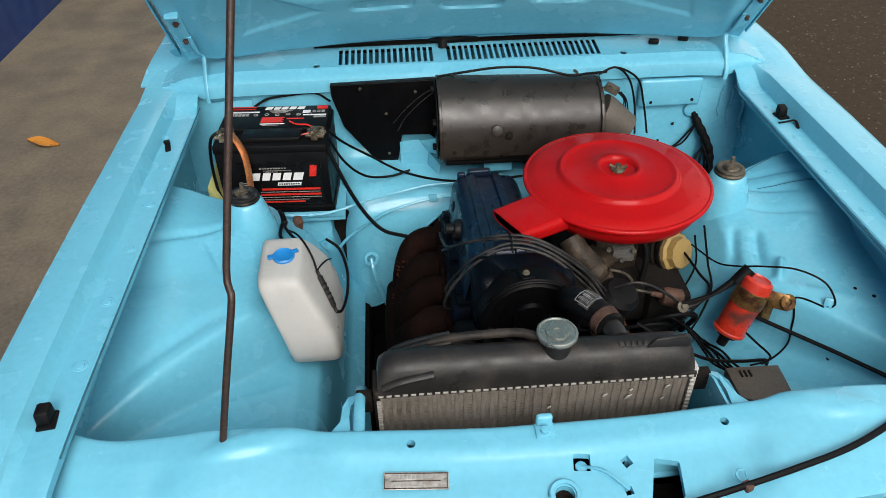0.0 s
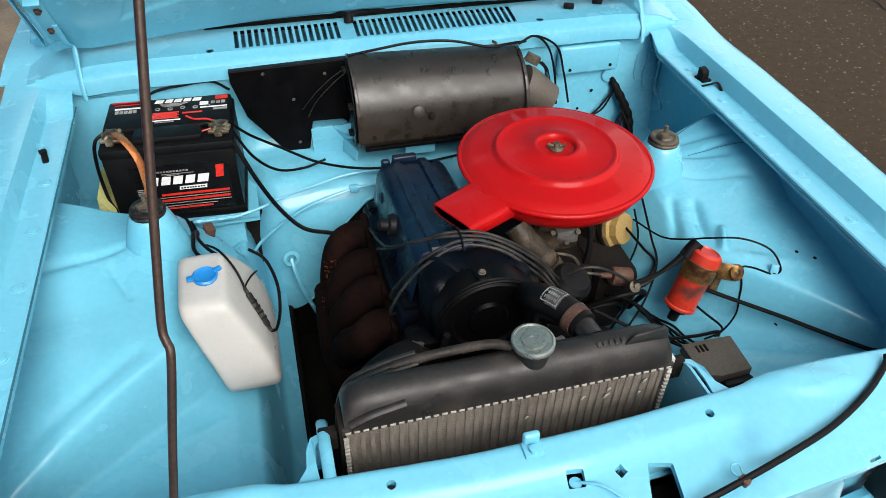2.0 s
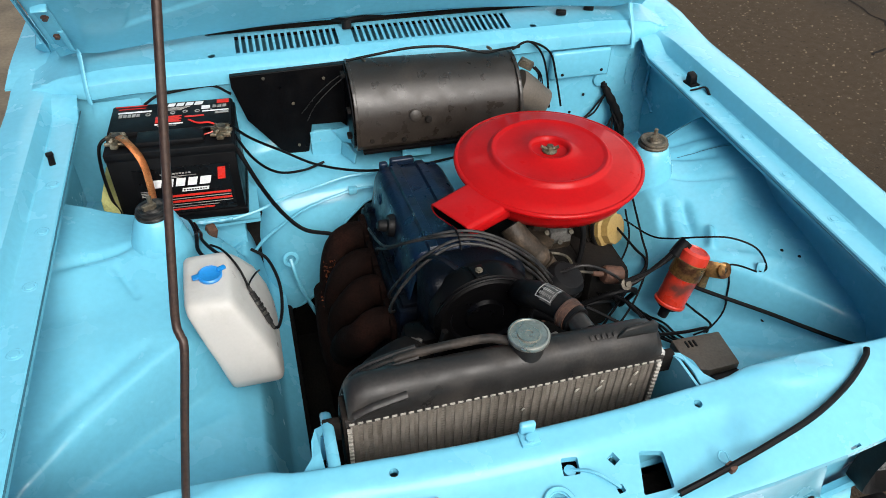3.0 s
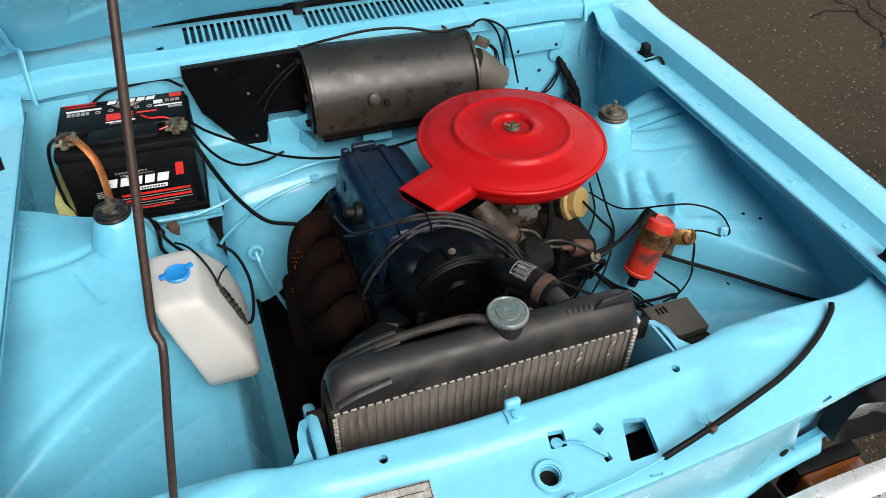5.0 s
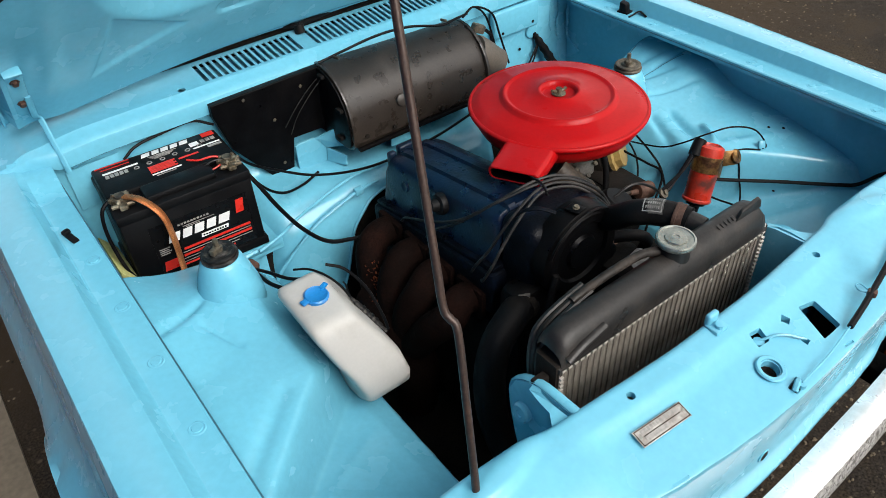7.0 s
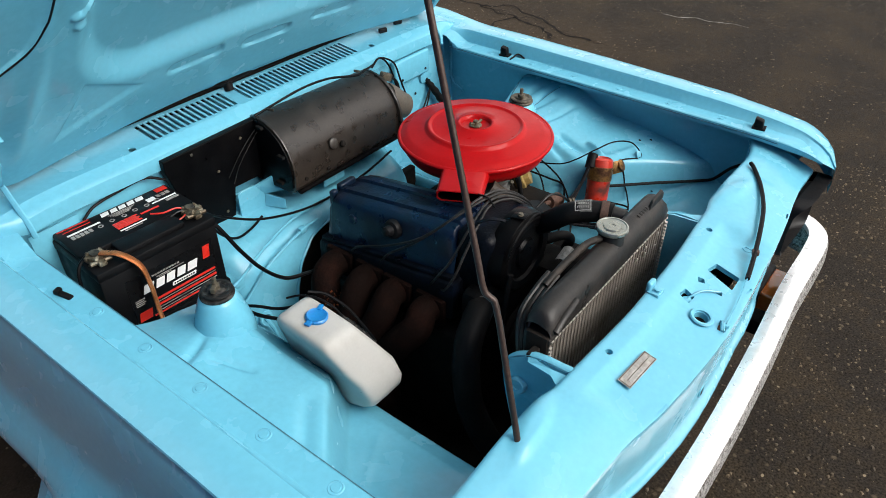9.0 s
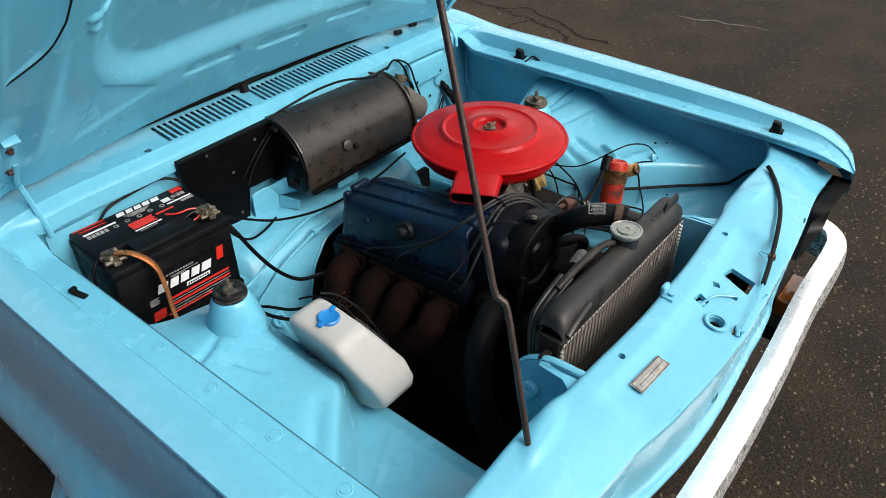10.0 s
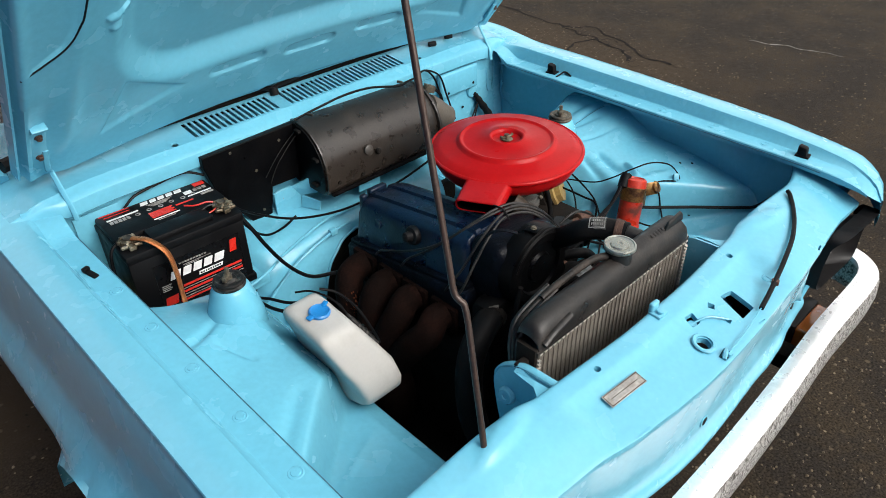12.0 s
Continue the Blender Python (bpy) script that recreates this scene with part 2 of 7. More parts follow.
def asphalt_material():
    """Worn asphalt: ochre and grey patches, aggregate of two sizes, loose pale grit."""
    m = mat("old_asphalt", (0.0185, 0.0148, 0.0116), 0.95, var=0.75, scale=26, fine=150, bump=1.0, col2=(0.0300, 0.0225, 0.0148), big=3.2, amount=0.62, spec=0.12)
    t = m.node_tree
    N, L = t.nodes, t.links
    b = N["Principled BSDF"]
    tc = next(n for n in N if n.bl_idname == "ShaderNodeTexCoord")
    last = next(n for n in N if n.bl_idname == "ShaderNodeHueSaturation").outputs[0]
    # brown dirt worked into the surface on one side
    xyz = N.new("ShaderNodeSeparateXYZ")
    L.new(tc.outputs["Object"], xyz.inputs[0])
    fray = N.new("ShaderNodeTexNoise")
    fray.inputs["Scale"].default_value, fray.inputs["Detail"].default_value = 2.2, 8
    L.new(tc.outputs["Object"], fray.inputs["Vector"])
    masks = []
    for axis, a, c in ((1, 1.55, 2.15), (0, 4.0, 3.3)):
        shift = N.new("ShaderNodeMath")
        shift.operation = "ADD"
        L.new(xyz.outputs[axis], shift.inputs[0])
        L.new(fray.outputs[0], shift.inputs[1])
        rng_y = N.new("ShaderNodeMapRange")
        rng_y.inputs[1].default_value, rng_y.inputs[2].default_value = a, c
        L.new(shift.outputs[0], rng_y.inputs[0])
        masks.append(rng_y.outputs[0])
    both = N.new("ShaderNodeMath")
    both.operation = "MULTIPLY"
    L.new(masks[0], both.inputs[0])
    L.new(masks[1], both.inputs[1])
    soil = N.new("ShaderNodeMixRGB")
    soil.inputs[2].default_value = (0.036, 0.0255, 0.0160, 1)
    L.new(both.outputs[0], soil.inputs[0])
    L.new(last, soil.inputs[1])
    last = soil.outputs[0]
    for scale, limit, lo, hi, col in ((95, 0.50, 0.15, 0.40, (0.036, 0.029, 0.020, 1)), (60, 0.80, 0.06, 0.40, (0.007, 0.0058, 0.005, 1)), (36, 0.70, 0.14, 0.30, (0.075, 0.058, 0.038, 1)), (44, 0.78, 0.13, 0.22, (0.17, 0.14, 0.095, 1)), (23, 0.86, 0.08, 0.13, (0.22, 0.175, 0.115, 1))):
        warp = N.new("ShaderNodeTexNoise")
        warp.inputs["Scale"].default_value = scale * 0.8
        add = N.new("ShaderNodeVectorMath")
        add.operation = "MULTIPLY_ADD"
        add.inputs[1].default_value = (0.6 / scale,) * 3
        L.new(tc.outputs["Object"], warp.inputs["Vector"])
        L.new(warp.outputs["Color"], add.inputs[0])
        L.new(tc.outputs["Object"], add.inputs[2])
        vor = N.new("ShaderNodeTexVoronoi")
        vor.inputs["Scale"].default_value = scale
        L.new(add.outputs[0], vor.inputs["Vector"])
        ramp = N.new("ShaderNodeValToRGB")
        ramp.color_ramp.elements[0].position, ramp.color_ramp.elements[1].position = lo, hi
        ramp.color_ramp.elements[0].color, ramp.color_ramp.elements[1].color = (1, 1, 1, 1), (0, 0, 0, 1)
        L.new(vor.outputs["Distance"], ramp.inputs[0])
        pick = N.new("ShaderNodeMath")
        pick.operation = "GREATER_THAN"
        pick.inputs[1].default_value = limit
        L.new(vor.outputs["Color"], pick.inputs[0])
        both = N.new("ShaderNodeMath")
        both.operation = "MULTIPLY"
        L.new(ramp.outputs[0], both.inputs[0])
        L.new(pick.outputs[0], both.inputs[1])
        mix = N.new("ShaderNodeMixRGB")
        L.new(both.outputs[0], mix.inputs[0])
        L.new(last, mix.inputs[1])
        mix.inputs[2].default_value = col
        last = mix.outputs[0]
    L.new(last, b.inputs["Base Color"])
    return m


ASPHALT = asphalt_material()


# ---- mesh helpers ----
def part(name, bm, material, parent=None, label="", smooth=True, angle=40):
    bmesh.ops.recalc_face_normals(bm, faces=bm.faces)
    me = bpy.data.meshes.new(name)
    bm.to_mesh(me)
    bm.free()
    me.materials.append(material)
    if smooth:
        for p in me.polygons:
            p.use_smooth = True
        me.set_sharp_from_angle(angle=radians(angle))
    ob = new(name, me)
    if parent:
        ob.parent = parent
        ob.matrix_parent_inverse = parent.matrix_world.inverted()
    if label:
        tagged(ob, label)
    return ob


def thing(name, at, label, category, group=""):
    e = new(name)
    e.empty_display_size = 0.05
    e.location = at
    bpy.context.view_layer.update()
    return tagged(e, label, category, group)


def smooth01(a, b, x):
    k = min(1.0, max(0.0, (x - a) / (b - a)))
    return k * k * (3 - 2 * k)


def table(rows, x):
    """Smooth-free linear look-up."""
    if x <= rows[0][0]:
        return rows[0][1]
    for (a, u), (b, v) in zip(rows, rows[1:]):
        if x <= b:
            return u + (v - u) * (x - a) / (b - a)
    return rows[-1][1]


def spaced(a, b, n):
    return [a + (b - a) * i / n for i in range(n + 1)]


def sheet(f, us, vs, thick=0.0, down=(0, 0, -1)):
    """A sheet of points f(u, v), closed to a shell of that thickness along down."""
    bm = bmesh.new()
    d = Vector(down) * thick
    top = [[bm.verts.new(f(u, v)) for v in vs] for u in us]
    n, m = len(us), len(vs)
    for i in range(n - 1):
        for j in range(m - 1):
            bm.faces.new((top[i][j], top[i + 1][j], top[i + 1][j + 1], top[i][j + 1]))
    if thick:
        low = [[bm.verts.new(v.co + d) for v in row] for row in top]
        for i in range(n - 1):
            for j in range(m - 1):
                bm.faces.new((low[i][j], low[i][j + 1], low[i + 1][j + 1], low[i + 1][j]))
        for i in range(n - 1):
            for j in (0, m - 1):
                bm.faces.new((top[i][j], top[i + 1][j], low[i + 1][j], low[i][j]))
        for j in range(m - 1):
            for i in (0, n - 1):
                bm.faces.new((top[i][j], top[i][j + 1], low[i][j + 1], low[i][j]))
    return bm


def bez(points, n=8):
    """Points on a smooth line through the given ones."""
    P = [Vector(p) for p in points]
    P = [P[0] * 2 - P[1]] + P + [P[-1] * 2 - P[-2]]
    out = []
    for i in range(1, len(P) - 2):
        a, b, c, d = P[i - 1 : i + 3]
        for k in range(n):
            t = k / n
            out.append(0.5 * ((2 * b) + (c - a) * t + (2 * a - 5 * b + 4 * c - d) * t * t + (3 * b - a - 3 * c + d) * t**3))
    out.append(P[-2])
    return out


def tube(points, r, seg=8, n=8, curve=True, flat=1.0, bm=None):
    """A capped round bar along a line; r may be a function of the fraction along it."""
    pts = bez(points, n) if curve else [Vector(p) for p in points]
    bm = bm or bmesh.new()
    rings = []
    up = Vector((0.13, 0.21, 0.97))
    for i, p in enumerate(pts):
        d = (pts[min(i + 1, len(pts) - 1)] - pts[max(i - 1, 0)]).normalized()
        a = d.cross(up)
        if a.length < 0.05:
            a = d.cross(Vector((1, 0, 0)))
        a.normalize()
        b = d.cross(a).normalized()
        up = -b if (-b).dot(up) > 0 else b
        rr = r(i / (len(pts) - 1)) if callable(r) else r
        rings.append([bm.verts.new(p + (a * math.cos(t) + b * math.sin(t) * flat) * rr) for t in [2 * math.pi * k / seg for k in range(seg)]])
    for q, w in zip(rings, rings[1:]):
        for k in range(seg):
            bm.faces.new((q[k], q[(k + 1) % seg], w[(k + 1) % seg], w[k]))
    bm.faces.new(rings[0])
    bm.faces.new(rings[-1])
    return bm


def lathe(profile, at=(0, 0, 0), axis=(0, 0, 1), seg=32, bm=None, cap=True):
    """Turned body: (radius, height) rows, bottom to top, closed at both ends."""
    bm = bm or bmesh.new()
    m = Matrix.Translation(at) @ Vector(axis).to_track_quat("Z", "Y").to_matrix().to_4x4()
    rings = []
    for r, h in profile:
        if r < 1e-6:
            rings.append([bm.verts.new(m @ Vector((0, 0, h)))])
        else:
            rings.append([bm.verts.new(m @ Vector((r * math.cos(t), r * math.sin(t), h))) for t in [2 * math.pi * k / seg for k in range(seg)]])
    for q, w in zip(rings, rings[1:]):
        if len(q) == 1 and len(w) == 1:
            continue
        for k in range(seg):
            a, b = q[k % len(q)], q[(k + 1) % len(q)]
            c, d = w[(k + 1) % len(w)], w[k % len(w)]
            bm.faces.new([v for i, v in enumerate((a, b, c, d)) if v not in (a, b, c, d)[:i]])
    for ring in (rings[0], rings[-1]):
        if len(ring) > 2 and cap:
            bm.faces.new(ring)
    return bm


def block(lo, hi, bevel=0.0, seg=2, m=None, bm=None):
    """A box between two corners with rounded edges."""
    own = bmesh.new()
    c = (Vector(lo) + Vector(hi)) / 2
    s = Vector(hi) - Vector(lo)
    bmesh.ops.create_cube(own, size=1, matrix=Matrix.Translation(c) @ Matrix.Diagonal((*s, 1)))
    if bevel:
        bmesh.ops.bevel(own, geom=own.edges[:], offset=bevel, segments=seg, affect="EDGES", profile=0.5)
    if m:
        own.transform(m)
    if bm is None:
        return own
    return joined(bm, own)


def joined(bm, other):
    me = bpy.data.meshes.new("tmp")
    other.to_mesh(me)
    other.free()
    bm.from_mesh(me)
    bpy.data.meshes.remove(me)
    return bm


def prism(outline, vec, bevel=0.0, seg=2):
    """A flat outline of 3D points pushed along vec."""
    bm = bmesh.new()
    a = [bm.verts.new(p) for p in outline]
    b = [bm.verts.new(Vector(p) + Vector(vec)) for p in outline]
    n = len(a)
    bm.faces.new(a)
    bm.faces.new(b[::-1])
    for i in range(n):
        bm.faces.new((a[i], a[(i + 1) % n], b[(i + 1) % n], b[i]))
    bmesh.ops.recalc_face_normals(bm, faces=bm.faces)
    if bevel:
        bmesh.ops.bevel(bm, geom=bm.edges[:], offset=bevel, segments=seg, affect="EDGES", profile=0.5)
    return bm


def carve(ob, cutter):
    """Cut the cutter's volume out of ob for good."""
    bmesh.ops.recalc_face_normals(cutter, faces=cutter.faces)
    me = bpy.data.meshes.new("cutter")
    cutter.to_mesh(me)
    cutter.free()
    tool = new("cutter", me)
    mod = ob.modifiers.new("cut", "BOOLEAN")
    mod.operation, mod.solver, mod.object = "DIFFERENCE", "EXACT", tool
    bpy.context.view_layer.update()
    done = bpy.data.meshes.new_from_object(ob.evaluated_get(bpy.context.evaluated_depsgraph_get()))
    ob.modifiers.clear()
    old = ob.data
    ob.data = done
    bpy.data.meshes.remove(old)
    bpy.data.objects.remove(tool)
    for p in done.polygons:
        p.use_smooth = True
    done.set_sharp_from_angle(angle=radians(35))


def dent(x, y, s=1.0):
    """Gentle unevenness of hand-finished sheet metal."""
    return 0.0022 * s * noise.noise(Vector((x * 7, y * 7, 3.1))) + 0.0008 * s * noise.noise(Vector((x * 22, y * 22, 7.7)))


# ---- ground ----
G = tagged(part("ground", sheet(lambda u, v: (u, v, 0.0), spaced(-60, 60, 24), spaced(-60, 60, 24)), ASPHALT), "dark worn asphalt with pale grit", "ground", kind="structure")
tagged(part("pavement", sheet(lambda u, v: (u, v, 0.018), [-2.6, -1.8, -0.95], [1.02, 2, 3, 4, 4.7], 0.03), CONCRETE), "pale brown worn concrete slab beside the car", "pavement", kind="structure")

# ---- car body ----
car = thing("car", (0, 0.5, 0), "light blue saloon car with its hood propped open", "car")


def ledge_z(y):
    return 0.8545 + 0.008 * y - 0.010 * max(0.0, (0.12 - y) / 0.2) ** 2


CROWN = [(-0.135, 0.822), (-0.11, 0.834), (-0.083, 0.843), (-0.03, 0.856), (0.036, 0.8655), (0.15, 0.8735), (0.32, 0.8795), (0.65, 0.8845), (0.90, 0.8870), (0.96, 0.8925), (1.05, 0.903), (1.9, 0.912)]


def crown_z(y):
    return table(CROWN, y)


def fender(s):
    up = 0.008 if s > 0 else 0.004
    prof = [
        (0.617, lambda y: ledge_z(y) - 0.014), (0.6175, lambda y: ledge_z(y) - 0.002), (0.620, lambda y: ledge_z(y)), (0.640, lambda y: ledge_z(y) + 0.001),
        (0.661, lambda y: ledge_z(y)), (0.6645, lambda y: ledge_z(y) + 0.002), (0.674, lambda y: crown_z(y) + up - 0.006), (0.677, lambda y: crown_z(y) + up - 0.001),
        (0.684, lambda y: crown_z(y) + up), (0.712, lambda y: crown_z(y) + 0.002 + 0.5 * up), (0.745, lambda y: crown_z(y) - 0.0015), (0.7515, lambda y: crown_z(y) - 0.0045),
        (0.7545, lambda y: crown_z(y) - 0.0100), (0.7575, lambda y: crown_z(y) - 0.020), (0.7615, lambda y: crown_z(y) - 0.030), (0.770, lambda y: 0.80), (0.7765, lambda y: 0.745), (0.7800, lambda y: 0.715), (0.7860, lambda y: 0.690), (0.8030, lambda y: 0.660), (0.8180, lambda y: 0.630), (0.8210, lambda y: 0.610), (0.815, lambda y: 0.585), (0.802, lambda y: 0.56), (0.785, lambda y: 0.48), (0.770, lambda y: 0.36),
    ]
    ys = spaced(-0.125, 1.15, 60) + spaced(1.2, 1.9, 6)

    def f(y, k):
        x, z = prof[k]
        zz = z(y)
        if k > 9:
            x += (0.009 * smooth01(0.0, 0.2, y) + 0.010 * smooth01(0.25, 0.75, y) if s > 0 else -0.010) * min(1.4, (k - 9) / 2)
        if k < 9:
            zz += (crown_z(y) - zz) * smooth01(0.895, 0.945, y)
        if k < 6:
            y = max(y, -0.100 + 0.02 * (y + 0.100))
            zz = min(zz, crown_z(y) - 0.006)
            x = min(x, 0.664 - 0.9 * max(0.0, -0.045 - y))
        if k > 5 and y < -0.015:
            nose = math.sqrt(max(0.02, 1 - ((-0.015 - y) / 0.113) ** 2))
            x = 0.630 + (x - 0.630) * nose
            zz -= 0.022 * (1 - nose)
        if k > 14:
            zz = min(zz, crown_z(y) - 0.034)
            zz += max(0.0, crown_z(y) - 0.04 - 0.004 * (k - 14) - zz) * (1 - smooth01(-0.03, 0.02, y))
            r = math.hypot((y - 0.47), zz - 0.28)
            if r < 0.355 and k > 19:
                zz = 0.28 + math.sqrt(max(0.0, 0.355**2 - (y - 0.47) ** 2))
                x = 0.815
            flare = math.exp(-((math.hypot(y - 0.47, zz - 0.28) - 0.36) / 0.03) ** 2)
            x += 0.008 * flare
        return (s * x, y, zz + (dent(x, y, 0.6) if k > 7 else 0))

    ob = part("fender", sheet(f, ys, range(len(prof))), PAINT, car, "light blue fender with a bolted inner ledge", angle=30)
    # Thin dark tube paints the shade below the ledge's inner edge.
    part("ledge_shade_line", tube([(s * (0.6165 if s > 0 else 0.6168), y, ledge_z(y) - (0.0065 if s > 0 else 0.0028)) for y in spaced(0.0, 0.93, 30)], 0.0011 if s > 0 else 0.0015, 5, 1, False), SEAM_AND_SHADE, ob, "dark line drawn for the shade under the bolted ledge")
    for y in (0.15, 0.282, 0.415, 0.545, 0.675) if s < 0 else (0.14, 0.27, 0.405, 0.535, 0.665, 0.80, 0.93):
        part("fender_bolt", lathe([(0.0118, 0), (0.0112, 0.0008), (0.0096, 0.0013), (0.0086, 0.0005), (0.0070, 0.0004), (0.0062, 0.0020), (0.0, 0.0024)], (s * (0.642 if s > 0 else 0.637), y, ledge_z(y)), seg=14), PAINT, ob)
    for y in (0.055, 0.755):
        st = block((-0.012, -0.015, 0), (0.012, 0.015, 0.005), 0.002, m=pose(s * 0.648, y, ledge_z(y), 0, 0, 8))
        if s < 0 and y > 0.5:
            st = block((-0.0055, -0.019, 0), (0.0055, 0.017, 0.006), 0.0025, m=pose(s * 0.648, y, ledge_z(y), 4, 0, 14))
            joined(st, block((-0.006, 0.004, 0.005), (0.007, 0.013, 0.012), 0.002, m=pose(s * 0.648, y, ledge_z(y), 0, 0, 20)))
            part("rubber_stop", st, RUBBER, ob, "flattened black rubber hood stop")
            continue
        joined(st, prism([(s * 0.648 - 0.010, y - 0.011, ledge_z(y) + 0.004), (s * 0.648 - 0.010, y + 0.011, ledge_z(y) + 0.004), (s * 0.648 - 0.010, y + 0.011, ledge_z(y) + 0.026), (s * 0.648 - 0.010, y - 0.008, ledge_z(y) + 0.023)], (0.018, 0.002, 0), 0.003))
        part("rubber_stop", st, RUBBER, ob, "black rubber hood stop")
    return ob


for s in (-1, 1):
    fender(s)


# inner fenders: the dome over the wheel, the valleys pressed into it, and the wall down to the rail
LOW = [(0.28, 0.40), (0.312, 0.43), (0.332, 0.560), (0.345, 0.592), (0.38, 0.610), (0.50, 0.640), (0.60, 0.665), (0.66, 0.675)]
DOME = [(0.34, 0.60), (0.365, 0.648), (0.385, 0.674), (0.42, 0.708), (0.448, 0.7385), (0.458, 0.7440), (0.50, 0.7535), (0.55, 0.762), (0.60, 0.768), (0.66, 0.772)]


def seg_dist(x, y, a, b):
    p, q, r = Vector((x, y)), Vector(a), Vector(b)
    k = max(0, min(1, (p - q).dot(r - q) / (r - q).length_squared))
    return (p - q - (r - q) * k).length, k


def line_side(x, y, a, b):
    """Distance from the line a-b, positive behind it."""
    dx, dy = b[0] - a[0], b[1] - a[1]
    return ((y - a[1]) * dx - (x - a[0]) * dy) / math.hypot(dx, dy)


LEFT_CREASES = (((0.635, 0.232), (0.50, 0.362), 0.0050, 0.012), ((0.57, 0.20), (0.40, 0.305), -0.0022, 0.006), ((0.640, 0.515), (0.53, 0.575), 0.0075, 0.008), ((0.545, 0.53), (0.515, 0.47), 0.006, 0.007))
RIGHT_CREASES = (((0.50, 0.48), (0.485, 0.41), 0.011, 0.009), ((0.515, 0.405), (0.495, 0.365), -0.014, 0.008), ((0.465, 0.50), (0.445, 0.43), 0.010, 0.009), ((0.53, 0.62), (0.61, 0.57), 0.007, 0.010), ((0.51, 0.55), (0.62, 0.50), 0.005, 0.006), ((0.585, 0.605), (0.668, 0.585), 0.006, 0.006), ((0.55, 0.66), (0.64, 0.625), 0.006, 0.010), ((0.47, 0.36), (0.64, 0.27), -0.004, 0.010), ((0.42, 0.25), (0.60, 0.14), -0.005, 0.012))


def apron_z(x, y, s):
    """x is the distance from the middle of the car."""
    low = table(LOW, x) - 0.25 * max(0.0, 0.16 - y) ** 2 * 4
    dome = table(DOME, x) - 0.55 * max(0.0, 0.47 - y) ** 2 - 0.5 * max(0.0, y - 0.60) ** 2
    w = smooth01(-0.009, 0.021, line_side(x, y, (0.385, 0.405), (0.61, 0.185)))
    w *= smooth01(0.335, 0.352, x) * (1 - smooth01(0.692, 0.735, y))
    low -= 0.05 * smooth01(0.69, 0.74, y) * smooth01(0.34, 0.40, x)
    z = low + (dome - low) * w
    for a, b, d, r in LEFT_CREASES if s < 0 else RIGHT_CREASES:
        q, k = seg_dist(x, y, a, b)
        z -= d * math.exp(-((q / r) ** 2)) * (0.4 + 0.6 * math.sin(math.pi * min(1, max(0, 0.15 + 0.7 * k))))
    z += 0.046 * smooth01(0.52, 0.665, x) * smooth01(0.42, 0.55, y) * (1 - smooth01(0.70, 0.735, y))
    z += 0.026 * math.exp(-(((x - 0.475) / 0.10) ** 2) - ((y - 0.59) / 0.095) ** 2) * smooth01(0.36, 0.41, x)
    return z + dent(x, y * s, 2.2) * smooth01(0.33, 0.36, x)


def inner_fender(s):
    xs = spaced(0.28, 0.34, 12) + spaced(0.344, 0.675, 96)
    ys = spaced(0.0, 0.97, 230)
    ob = part("inner_fender", sheet(lambda y, x: (s * x, y, apron_z(x, y, s)), ys, xs), PAINT, car, "light blue pressed inner fender with diagonal creases", angle=60)
    # upright wall between the dome and the bolted ledge
    part("upper_rail", sheet(lambda y, k: (s * (0.671 + 0.003 * k + dent(y, k, 0.5)), y, (0.50 + (ledge_z(y) - 0.004 - 0.50) * k)), spaced(0.02, 0.975, 24), spaced(0, 1, 5), 0.002, (s, 0, 0)), PAINT, car, "light blue upright panel under the fender ledge")
    # strut tower
    cx, cy = s * 0.475, 0.59
    tower = lathe([(0.0545, 0.735), (0.0535, 0.758), (0.0500, 0.776), (0.0440, 0.797), (0.0385, 0.814), (0.0340, 0.8255), (0.0305, 0.8310), (0.027, 0.833), (0.0, 0.833)], (cx, cy, 0), seg=40)
    part("strut_tower", tower, PAINT, ob, "light blue strut tower cone", angle=60)
    top = lathe([(0.026, 0.831), (0.0295, 0.833), (0.0300, 0.837), (0.0285, 0.8390), (0.0262, 0.8392), (0.0262, 0.8412), (0.0280, 0.8425), (0.0270, 0.8450), (0.022, 0.8455), (0.0195, 0.8435), (0.0155, 0.8435), (0.013, 0.8465), (0.0, 0.8465)], (cx, cy, 0), seg=28)
    mount = part("strut_mount", top, GRIME if s < 0 else STEEL_DUSTY, ob, "oily rubber strut mount with a nut")
    nut = lathe([(0.0085, 0.846), (0.0085, 0.853), (0.0045, 0.854), (0.0042, 0.868), (0, 0.869)], (cx, cy, 0), seg=6)
    block((-0.016, -0.004, 0.846), (0.004, 0.004, 0.856), 0.001, bm=nut, m=pose(cx, cy, 0, 0, 0, 35))
    part("mount_nut", nut, STEEL_DUSTY, mount, "dusty steel nut and stud")
    return ob


aprons = [inner_fender(s) for s in (-1, 1)]

# ---- front panel ----
SLAM = [(-0.120, 0.7874), (-0.1170, 0.7890), (-0.1130, 0.7900), (-0.036, 0.8040), (-0.028, 0.8060), (-0.016, 0.8110), (-0.007, 0.8160), (-0.002, 0.8182), (0.004, 0.8195), (0.030, 0.8225), (0.034, 0.8212), (0.037, 0.8185)]
SLAM_HIGH = [(-0.120, 0.7895), (-0.1170, 0.7915), (-0.1130, 0.7930), (-0.060, 0.8135), (-0.030, 0.8205), (-0.012, 0.8245), (0.012, 0.8270), (0.030, 0.8280), (0.034, 0.8265), (0.037, 0.8240)]
